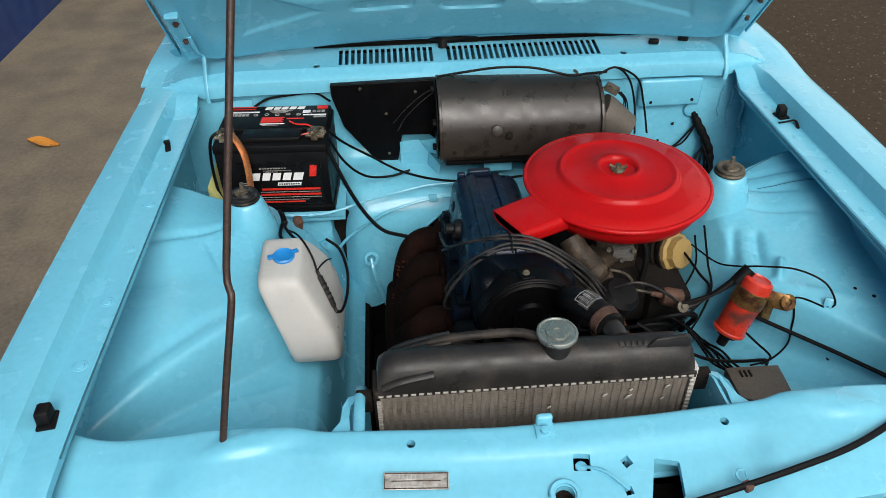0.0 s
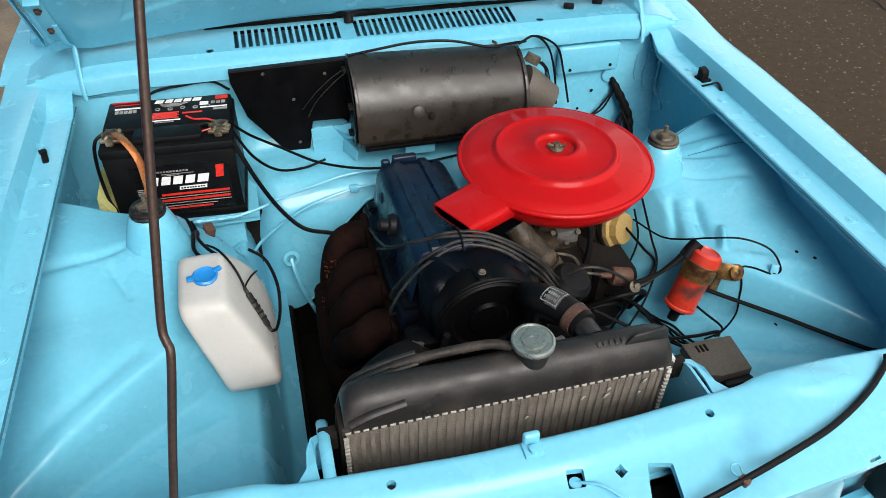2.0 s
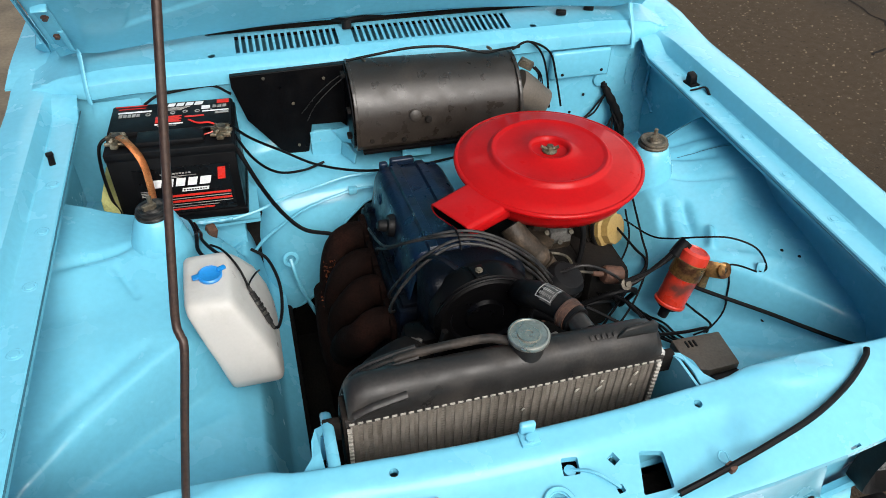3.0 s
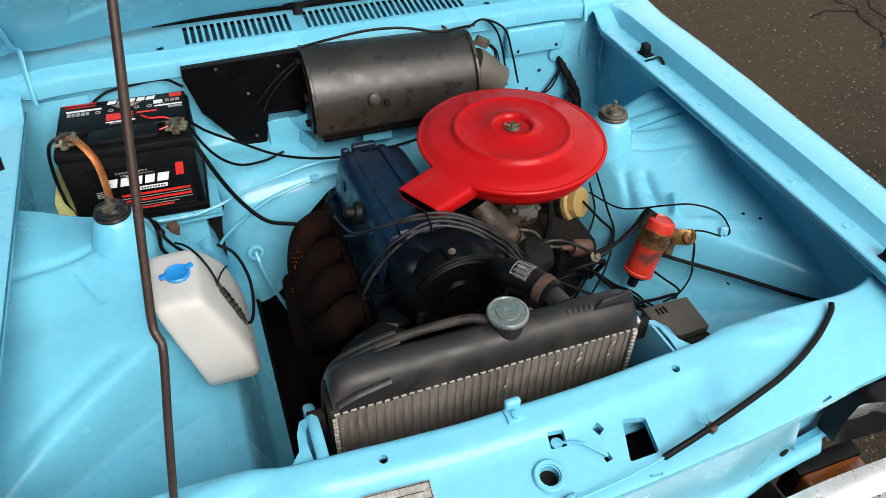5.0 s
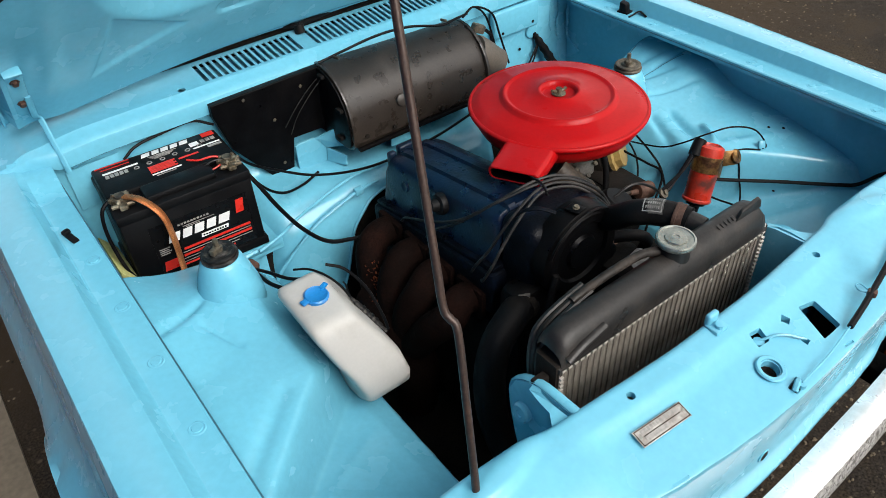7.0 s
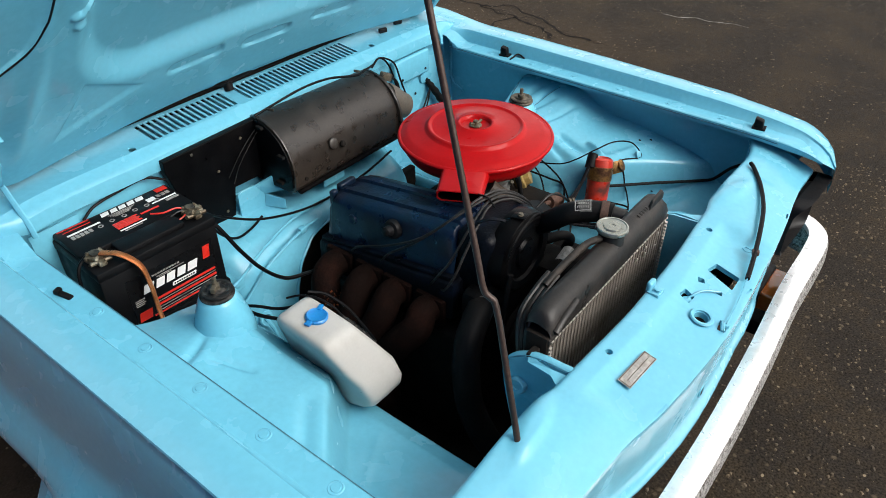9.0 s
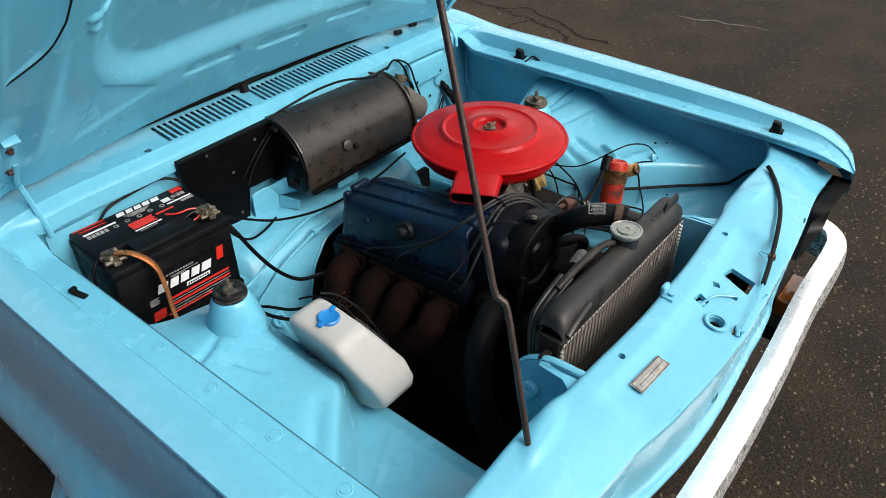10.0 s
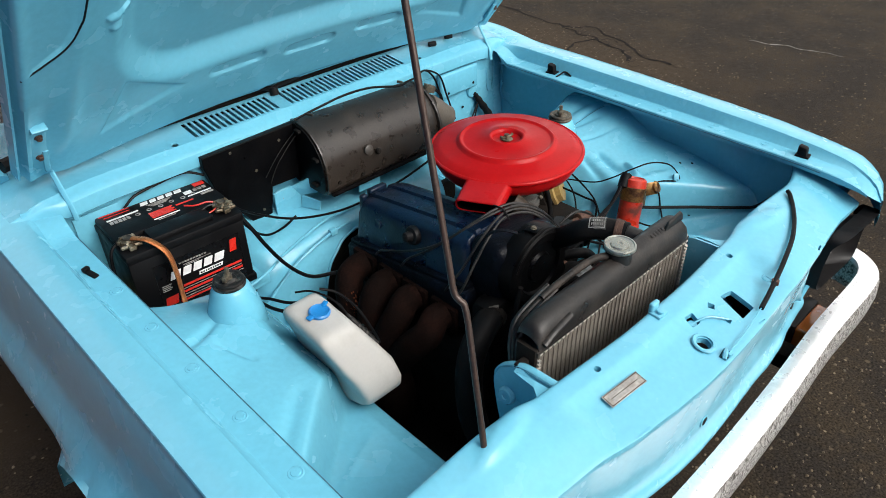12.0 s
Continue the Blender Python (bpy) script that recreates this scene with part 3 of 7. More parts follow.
SLAM_Y = [-0.120, -0.117, -0.113, -0.104, -0.092, -0.080, -0.068, -0.056, -0.045, -0.036, -0.030, -0.026, -0.022, -0.019, -0.016, -0.0115, -0.007, -0.0045, -0.002, 0.001, 0.004, 0.010, 0.017, 0.024, 0.030, 0.034, 0.037]


def slam_rear(x):
    a = abs(x)
    y = 0.023 + 0.012 * smooth01(0.05, 0.30, a) + 0.009 * smooth01(0.29, 0.34, a) + 0.018 * max(0.0, (a - 0.56) / 0.075) ** 2
    return y


SLAM_EDGE = [(0.0, -0.1215), (0.07, -0.1205), (0.136, -0.1175), (0.23, -0.1115), (0.29, -0.110), (0.35, -0.1045), (0.41, -0.0985), (0.49, -0.0880), (0.56, -0.0820), (0.66, -0.0830)]


SLAM_EDGE_LEFT = [(0.0, -0.1215), (0.07, -0.1190), (0.136, -0.1135), (0.216, -0.1045), (0.309, -0.0885), (0.405, -0.0815), (0.49, -0.0785), (0.56, -0.0785), (0.66, -0.0830)]


def slam_front(x):
    return table(SLAM_EDGE if x > 0 else SLAM_EDGE_LEFT, abs(x))


def slam_top(x, y):
    yy = y
    low, high = table(SLAM, yy), table(SLAM_HIGH, yy)
    w = smooth01(0.256, 0.288, abs(x))
    z = low + (high - low) * w
    z += 0.004 * w * math.sin((abs(x) - 0.34) * 22) * smooth01(-0.10, 0.0, y)
    z += 0.0065 * smooth01(0.15, 0.75, math.exp(-(((abs(x) - 0.385) / 0.060) ** 2) - ((y - 0.006 + 0.25 * (abs(x) - 0.385)) / 0.022) ** 2))
    z -= 0.0045 * math.exp(-(((abs(x) - 0.505) / 0.016) ** 2) - ((y + 0.045) / 0.03) ** 2)
    z -= 0.0035 * math.exp(-(((x - 0.225) / 0.022) ** 2) - ((y + 0.070) / 0.014) ** 2)
    return z + dent(x, y, 1.3)


def front_panel():
    ks = [(y + 0.120) / 0.157 for y in SLAM_Y]

    def f(x, k):
        return (x, slam_front(x) + (slam_rear(x) - slam_front(x)) * k, slam_top(x, (-0.120 + (0.037 + 0.120) * k)))

    xs = spaced(-0.655, 0.655, 104)
    ob = part("front_panel", sheet(f, xs, ks, 0.010), PAINT, car, "light blue front cross panel with latch holes", angle=35)
    cut = bmesh.new()
    for x, y in ((-0.182, 0.006), (0.237, 0.006)):
        lathe([(0.006, 0.76), (0.006, 0.88)], (x, y, 0), seg=12, bm=cut)
    joined(cut, prism([(0.131, -0.034, 0.74), (0.163, -0.040, 0.74), (0.157, -0.087, 0.74), (0.114, -0.088, 0.74)], (0, 0, 0.14), 0.003))
    block((-0.006, -0.006, 0.74), (0.006, 0.006, 0.88), bm=cut, m=pose(0.094, -0.037, 0, 0, 0, 30))
    block((-0.011, -0.010, 0.74), (0.011, 0.010, 0.88), 0.002, bm=cut, m=pose(0.036, -0.034, 0, 0, 0, -6))
    lathe([(0.013, 0.74), (0.013, 0.88)], (0.007, -0.073, 0), seg=20, bm=cut)
    block((-0.005, -0.005, 0.74), (0.005, 0.005, 0.88), bm=cut, m=pose(0.088, -0.074, 0, 0, 0, 10))
    block((-0.012, -0.007, 0.74), (0.012, 0.007, 0.88), bm=cut, m=pose(0.016, -0.108, 0, 0, 0, 8))
    block((-0.013, -0.002, 0.74), (0.013, 0.002, 0.88), bm=cut, m=pose(-0.212, -0.1015, 0, 0, 0, -9))
    block((-0.009, -0.0018, 0.74), (0.009, 0.0018, 0.88), bm=cut, m=pose(0.138, -0.112, 0, 0, 0, -6))
    block((-0.009, -0.0018, 0.74), (0.009, 0.0018, 0.88), bm=cut, m=pose(0.423, -0.0925, 0, 0, 0, 9))
    carve(ob, cut)
    # painted brace seen through the latch opening
    part("inner_brace", sheet(lambda x, k: (x, -0.028 - 0.016 * max(0.0, k - 0.75) * 4 + 0.05 * (x - 0.14), 0.800 - 0.038 * min(k, 0.8) / 0.8), spaced(0.095, 0.185, 8), [0, 0.3, 0.6, 0.75, 0.85, 1.0], 0.002, (0, 1, 0)), PAINT, ob)
    # front face
    def g(x, k):
        rows = [(0.0, 0.0015, 0.7875), (0.06, 0.0005, 0.7840), (0.12, 0.0012, 0.7755), (0.2, 0.0026, 0.763), (0.3, 0.0046, 0.745), (0.45, 0.0090, 0.70), (0.6, 0.0138, 0.652), (0.7, 0.0150, 0.625), (0.8, 0.0135, 0.603), (0.85, 0.0090, 0.593), (0.9, 0.0045, 0.583), (0.95, 0.0040, 0.573), (1.0, 0.0120, 0.560)]
        dy = table([(a, b) for a, b, c in rows], k)
        z = table([(a, c) for a, b, c in rows], k)
        if k < 0.65:
            z = 0.640 + (z - 0.640) * (1 - 0.96 * smooth01(0.368, 0.440, x))
        z += 0.4 * min(x * x, 0.10) * max(0.0, 2 * k - 1) * (1 - smooth01(0.0, 0.3, x))
        return (x, slam_front(x) + dy + 0.006 * smooth01(0.36, 0.42, x), z + dent(x, z, 0.5))

    face = part("front_face", sheet(g, spaced(-0.490, 0.525, 104), [0, 0.06, 0.12, 0.2, 0.3, 0.45, 0.6, 0.7, 0.8, 0.85, 0.9, 0.95, 1.0], 0.006, (0, 1, 0)), PAINT, car, "light blue face above the grille")
    # Near-black discs on the face stand for the shade inside its holes.
    spot = Vector(g(0.003, 0.635)) + Vector((0, -0.0012, 0.0006))
    part("hole_rim", lathe([(0.0085, -0.002), (0.0085, 0.0010), (0.0100, 0.0014), (0.0118, 0.0004), (0.0118, -0.002)], spot, (0, -1, 0.05), seg=20, cap=False), PAINT, face)
    part("hole", lathe([(0.0088, -0.002), (0.0088, 0.0006), (0.0, 0.0003)], spot, (0, -1, 0.05), seg=20), DARK, face, "near-black disc painted as a round hole")
    spot = Vector(g(0.429, 0.68)) + Vector((0, -0.0022, 0.001))
    part("slot_hole_disc", lathe([(0.0078, -0.002), (0.0078, 0.0008), (0.0, 0.0006)], spot, (0.12, -1, 0.1), seg=20), DARK, face, "near-black disc painted as an oval hole")
    # rear flange of the cross panel
    part("flange", sheet(lambda x, k: (x, slam_rear(x) + 0.001 + 0.002 * k, slam_top(x, 0.037) - 0.004 - 0.04 * k), [x for x in xs if abs(x) < 0.64], [0, 0.5, 1], 0.002, (0, -1, 0)), PAINT, car)
    ring = lathe([(0.014, 0.0), (0.019, 0.0), (0.021, 0.002), (0.019, 0.004), (0.0145, 0.0035), (0.0135, -0.012), (0.0125, -0.012), (0.0125, 0.0), (0.014, 0.0)], (0.007, -0.073, 0.7985), (0, -0.17, 1), seg=28, cap=False)
    part("latch_ring", ring, PAINT, ob, "pressed ring round the latch hole")
    part("latch_socket", lathe([(0.0135, -0.03), (0.0135, -0.012), (0.010, -0.010), (0.006, -0.016), (0.0, -0.016)], (0.007, -0.073, 0.7985), (0, -0.17, 1), seg=20), CAST, ob)
    lever = tube([(0.036, -0.034, 0.800), (0.062, -0.05, 0.809), (0.088, -0.074, 0.802)], 0.0022, 6)
    lathe([(0.008, 0), (0.008, 0.004), (0.004, 0.005), (0, 0.005)], (0.036, -0.035, 0.797), seg=14, bm=lever)
    part("release_lever", lever, PAINT, ob, "light blue painted release lever")
    hook = tube([(0.004, -0.112, 0.792), (0.014, -0.108, 0.797), (0.026, -0.104, 0.792)], 0.004, 6)
    lathe([(0.006, 0), (0.006, 0.006), (0, 0.007)], (0.020, -0.112, 0.790), seg=10, bm=hook)
    part("cable_hook", hook, PAINT, ob)
    tab = block((-0.018, -0.002, 0.817), (0.008, 0.020, 0.826), 0.002)
    block((-0.016, 0.014, 0.818), (0.006, 0.024, 0.842), 0.004, 3, bm=tab)
    lathe([(0.006, 0), (0.006, 0.006), (0, 0.007)], (-0.006, 0.005, 0.825), seg=8, bm=tab)
    part("radiator_tab", tab, PAINT, ob, "light blue bolted tab")
    # radiator supports either side
    for s in (-1, 1):
        side = [(0.030, 0.815), (0.047, 0.814), (0.085, 0.812), (0.112, 0.804), (0.138, 0.785), (0.150, 0.756), (0.142, 0.70), (0.126, 0.64), (0.10, 0.50), (0.035, 0.50)]
        pl = prism([(s * 0.254, y, z) for y, z in side], (s * 0.004, 0, 0), 0.0)
        sup = part("radiator_support", pl, PAINT, car, "light blue radiator side support", smooth=False)
        rim = tube([(s * 0.250, y, z + 0.001) for y, z in side[:8]], 0.0075, 8, 4, True, 0.5)
        if s < 0:
            part("folded_rim", rim, PAINT, sup)
        part("boss", lathe([(0.016, 0), (0.016, 0.007), (0.013, 0.010), (0.006, 0.010), (0.005, 0.008), (0, 0.008)], (s * 0.258, 0.118, 0.738), (s, 0, 0.1), seg=20), PAINT, sup)
        part("closing_panel", prism([(s * 0.254, 0.05, 0.78), (s * 0.345, 0.045, 0.78), (s * 0.345, 0.045, 0.45), (s * 0.254, 0.05, 0.45)], (0, 0.003, 0)), PAINT, sup, smooth=False)
        fl_z = 0.813
        part("top_flange", prism([(s * 0.246, 0.109, fl_z - 0.006), (s * 0.267, 0.102, fl_z - 0.006), (s * 0.274, 0.080, fl_z), (s * 0.276, 0.055, fl_z), (s * 0.290, 0.036, fl_z), (s * 0.262, 0.036, fl_z), (s * 0.264, 0.062, fl_z), (s * 0.262, 0.084, fl_z)], (0, 0, -0.003), 0.0), PAINT, sup, smooth=False)
    return ob


front_panel()
# Added plate whose near-black colour makes the latch holes look deep.
part("latch_backing", block((-0.45, -0.066, 0.735), (0.45, 0.020, 0.742), 0.002), DARK, car, "near-black plate added as the shade under the front panel")
for s in (-1, 1):
    part("corner_brace", sheet(lambda x, k: (s * x, slam_front(s * x) + 0.030 + 0.012 * k, slam_top(s * x, -0.105) - 0.012 - (slam_top(s * x, -0.105) - 0.56) * k), spaced(0.335, 0.60, 18), [0, 0.12, 0.25, 0.5, 0.75, 1.0], 0.003, (0, 1, 0)), PAINT, car, "recessed light blue panel beside the headlight")

# ---- cowl and bulkhead ----
COWL = [(0.972, 0.868), (0.955, 0.869), (0.9475, 0.874), (0.947, 0.892), (0.950, 0.903), (0.958, 0.911), (0.968, 0.915), (0.9755, 0.9212)]


def cowl_bend(x, y, z):
    a = abs(x)
    return (x, y + 0.004 - 0.012 * smooth01(0.5, 0.65, a), z - 0.005 * smooth01(0.56, 0.64, a) - 0.020 * smooth01(0.635, 0.70, a))


def lip_point(x, k):
    """The rolled front lip of the cowl, dying away into the fender at both ends."""
    y, z = COWL[k]
    w = smooth01(0.585, 0.665, abs(x))
    return cowl_bend(x, y + (0.9755 - y) * 0.75 * w, z + (0.916 - z) * 0.5 * w)


def cowl_panel():
    ob = part("cowl_panel", sheet(lambda x, y: cowl_bend(x, y, 0.9215 + (y - 0.975) * 0.115), spaced(-0.70, 0.70, 70), [0.9755, 0.985, 1.0, 1.03, 1.06, 1.09, 1.12, 1.16, 1.20], 0.003), PAINT, car, "light blue cowl panel with two rows of air slots", angle=28)
    part("cowl_lip", sheet(lip_point, spaced(-0.70, 0.70, 80), range(len(COWL))), PAINT, ob, angle=28)
    cut = bmesh.new()
    n = 44
    for i in range(n):
        x = -0.297 + 0.600 * i / (n - 1)
        if -0.075 < x < -0.055:
            continue
        block((-0.0042, 0.988, 0.89), (0.0042, 1.058, 0.97), 0.0, bm=cut, m=pose(x, 0, 0))
    for x in (-0.351, 0.36):
        lathe([(0.008, 0.88), (0.008, 0.97)], (x, 0.988, 0), seg=14, bm=cut)
    carve(ob, cut)
    return ob


cowl = cowl_panel()
for s in (-1, 1):
    part("cowl_end", sheet(lambda x, k: (s * x, cowl_bend(x, 0.9758 - 0.004 * k, 0)[1], cowl_bend(x, 0, 0.9215)[2] * (1 - k) + 0.880 * k), spaced(0.60, 0.70, 10), [0, 0.15, 0.5, 1], 0.002, (0, 1, 0)), PAINT, cowl)
# Solid block; the shade seen through the slots is its near-black colour.
part("plenum", block((-0.62, 0.985, 0.80), (0.62, 1.12, 0.845), 0.004), DARK, car, "air box under the cowl slots, its shade set as near-black")


def bulkhead():
    def f(x, k):
        rows = [(0, 0.968, 0.905), (0.25, 0.965, 0.80), (0.40, 0.962, 0.722), (0.46, 0.950, 0.702), (0.52, 0.925, 0.692), (0.60, 0.885, 0.684), (0.66, 0.850, 0.674), (0.72, 0.824, 0.656), (0.77, 0.806, 0.628), (0.82, 0.796, 0.585), (0.90, 0.790, 0.45), (1.0, 0.785, 0.25)]
        flat = [(0, 0.968, 0.905), (0.25, 0.965, 0.80), (0.45, 0.960, 0.705), (0.52, 0.955, 0.66), (0.72, 0.940, 0.55), (0.80, 0.92, 0.50), (1.0, 0.88, 0.25)]
        w = smooth01(-0.40, -0.27, x) * (1 - smooth01(0.26, 0.38, x))
        p = []
        for c in (1, 2):
            a = table([(r[0], r[c]) for r in rows], k)
            b = table([(r[0], r[c]) for r in flat], k)
            p.append(b + (a - b) * w)
        crumple = 0.0035 * noise.noise(Vector((x * 26, p[0] * 26, p[1] * 26))) * smooth01(0.36, 0.46, k) * (1 - smooth01(0.70, 0.80, k))
        return (x, p[0] + dent(x, p[1], 2.0), p[1] + dent(p[0] * 2, x, 1.5) + crumple)

    return part("bulkhead", sheet(f, spaced(-0.680, 0.680, 78), spaced(0, 1, 60), 0.004, (0, 1, 0)), PAINT, car, "light blue firewall with a pressed shelf", angle=40)


bulk = bulkhead()
hump = [(-0.285, 0.20), (-0.285, 0.357), (-0.249, 0.364), (-0.206, 0.397), (-0.176, 0.455), (-0.159, 0.496), (-0.146, 0.54), (-0.129, 0.585), (-0.10, 0.612), (-0.064, 0.634), (0.02, 0.645), (0.12, 0.635), (0.19, 0.56), (0.24, 0.40), (0.26, 0.20)]
carve(bulk, prism([(x, 0.70, z) for x, z in hump], (0, 0.13, 0)))
# Flat near-black plate closes the arch and stands for the darkness beyond.
part("tunnel_shade_plate", block((-0.34, 0.83, 0.20), (0.34, 0.85, 0.625), 0.004), DARK, car, "near-black plate added as the shade in the tunnel opening")
rim = []
for x, z in hump[1:11]:
    y = table([(0.45, 0.790), (0.585, 0.796), (0.628, 0.806), (0.656, 0.824)], z)
    flat_y = table([(0.25, 0.88), (0.50, 0.92), (0.55, 0.94), (0.66, 0.955)], z)
    w = smooth01(-0.40, -0.27, x)
    rim.append((x, flat_y + (y - flat_y) * w - 0.002, z))
part("tunnel_rim", tube(rim, 0.0032, 6, 6), PAINT, bulk, "folded light blue edge round the tunnel")
brk = prism([(-0.172, 0.926, 0.690), (-0.172, 0.926, 0.748), (-0.160, 0.926, 0.752), (-0.126, 0.922, 0.754), (-0.104, 0.918, 0.722), (-0.108, 0.918, 0.690)], (0, 0.006, 0), 0.0012)
joined(brk, prism([(-0.126, 0.922, 0.752), (-0.104, 0.918, 0.722), (-0.066, 0.885, 0.728), (-0.072, 0.892, 0.776)], (0.003, 0.005, 0), 0.001))
joined(brk, prism([(-0.108, 0.918, 0.690), (-0.104, 0.918, 0.722), (-0.082, 0.875, 0.712), (-0.086, 0.872, 0.690)], (0.004, 0.002, 0), 0.001))
brk_ob = part("bracket", brk, PAINT, bulk, "folded light blue heater bracket", smooth=False)
part("bracket_screw", lathe([(0.0036, 0), (0.0036, 0.0014), (0.002, 0.002), (0, 0.002)], (-0.150, 0.9255, 0.730), (0, -1, 0), seg=10), ZINC, brk_ob)
part("lower_bracket", prism([(0.02, 0.850, 0.704), (0.085, 0.846, 0.706), (0.085, 0.842, 0.742), (0.02, 0.846, 0.740)], (0, 0.004, 0.001), 0.001), PAINT, bulk, smooth=False)
em = block((0.40, 0.945, 0.80), (0.55, 0.962, 0.868), 0.006, 3)
part("embossed_panel", em, PAINT, bulk)
# Dark dots laid on the firewall paint the shade of screw holes.
for x, z in ((0.43, 0.812), (0.53, 0.815), (0.47, 0.70), (0.50, 0.745)):
    part("hole_dot", lathe([(0.004, 0), (0.0036, 0.0012), (0, 0.0013)], (x, 0.9448 if z > 0.8 else 0.9585, z), (0, -1, 0), seg=12), DARK, bulk)
part("panel_lap", sheet(lambda x, k: (x, 0.9610 - 0.004 * math.sin(math.pi * k) , 0.775 + 0.085 * k + 0.02 * (x + 0.5)), spaced(-0.60, -0.505, 6), spaced(0, 1, 8), 0.002, (0, 1, 0)), PAINT, bulk, "lapped light blue corner plate")
part("hole_dot", lathe([(0.004, 0), (0.0036, 0.0012), (0, 0.0013)], (-0.525, 0.9555, 0.83), (0, -1, 0), seg=12), DARK, bulk)
# Near-black sheets added below and ahead of the engine as its shade.
part("underside_shade_sheet", block((-0.60, 0.02, 0.20), (0.60, 0.95, 0.215), 0.003), DARK, car, "near-black sheet added for the shade under the engine")
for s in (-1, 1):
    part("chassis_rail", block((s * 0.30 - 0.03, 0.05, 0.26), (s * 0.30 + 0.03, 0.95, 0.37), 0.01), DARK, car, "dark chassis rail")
part("underside_shade_wall", block((-0.60, 0.025, 0.21), (0.60, 0.032, 0.58), 0.002), DARK, car)

# ---- hood ----
HOOD_A = radians(52)
HOOD_DIR, HOOD_N = Vector((0, -math.cos(HOOD_A), math.sin(HOOD_A))), Vector((0, -math.sin(HOOD_A), -math.cos(HOOD_A)))
HINGE = Vector((0, 1.064, 0.968))


def oval(x, v, cx, cv, lx, lv, tilt=0.0):
    a, b = x - cx, v - cv
    a, b = a * math.cos(tilt) + b * math.sin(tilt), -a * math.sin(tilt) + b * math.cos(tilt)
    q = max(0.0, abs(a) - lx)
    d = math.hypot(q, b) / lv
    return 1 - smooth01(0.78, 1.02, d)


SEAM = [(0.33, 0.66), (0.35, 0.637), (0.372, 0.602), (0.399, 0.564), (0.443, 0.544), (0.489, 0.535), (0.7, 0.515), (1.2, 0.50)]


def edge_line(p, q):
    # inward normal and offset of one side of the hollow
    nx, nv = q[1] - p[1], p[0] - q[0]
    n = math.hypot(nx, nv)
    return (nx / n, nv / n, (nx * p[0] + nv * p[1]) / n)


TRI_AT = ((0.318, 0.150), (0.452, 0.238), (0.498, 0.096))
TRI = [edge_line(TRI_AT[i], TRI_AT[(i + 1) % 3]) for i in range(3)]


def hood_relief(x, v):
    """How far the inner panel stands towards the engine, at v metres from the rear edge."""
    a = abs(x)
    h = 0.028 + 0.042 * (a / 0.62) ** 2
    h -= 0.030 * smooth01(0.634, 0.648, a) + 0.012 * (1 - smooth01(-0.01, 0.02, v))
    # sunk middle panel with rounded corners
    dx, dv = 0.485 - a, v - 0.180
    r = 0.17
    d = min(dx, dv) if (dx > r or dv > r) else r - math.hypot(max(0, r - dx), max(0, r - dv))
    h -= 0.028 * smooth01(0.0, 0.060, d)
    # outer strip behind a curved seam
    e = a - table(SEAM, v)
    h -= 0.004 * smooth01(0.0, 0.006, e) * (1 - smooth01(0.615, 0.63, a))
    # ridge beside the middle panel and broad hollow next to it
    h += 0.006 * math.exp(-(((a - (0.568 - 0.10 * (v - 0.14))) / 0.022) ** 2)) * smooth01(0.04, 0.14, v)
    h -= 0.008 * math.exp(-(((a - 0.612) / 0.03) ** 2)) * (1 - smooth01(0.20, 0.30, v))
    for cx, cv in ((0.192, 0.156), (0.0, 0.142)):
        h -= 0.0055 * oval(a, v, cx, cv, 0.052, 0.0175)
    # rounded three-cornered hollow near each rear corner
    d = min((a * nx + v * nv) - c for nx, nv, c in TRI)
    h -= 0.0050 * smooth01(-0.004, 0.009, d)
    for cx, cv in ((0.484, 0.430), (0.460, 0.434), (0.479, 0.406)):
        h += 0.006 * oval(a, v, cx, cv, 0.005, 0.0075)
    return h


def hood_at(x, v, lift=0.0):
    p = HINGE + HOOD_DIR * v + HOOD_N * (hood_relief(x, v) + lift)
    return Vector((x, p.y, p.z))


def rear_edge(x):
    return 0.004 + 0.022 * (x / 0.645) ** 2 - 0.02 * (1 - abs(x) / 0.645)


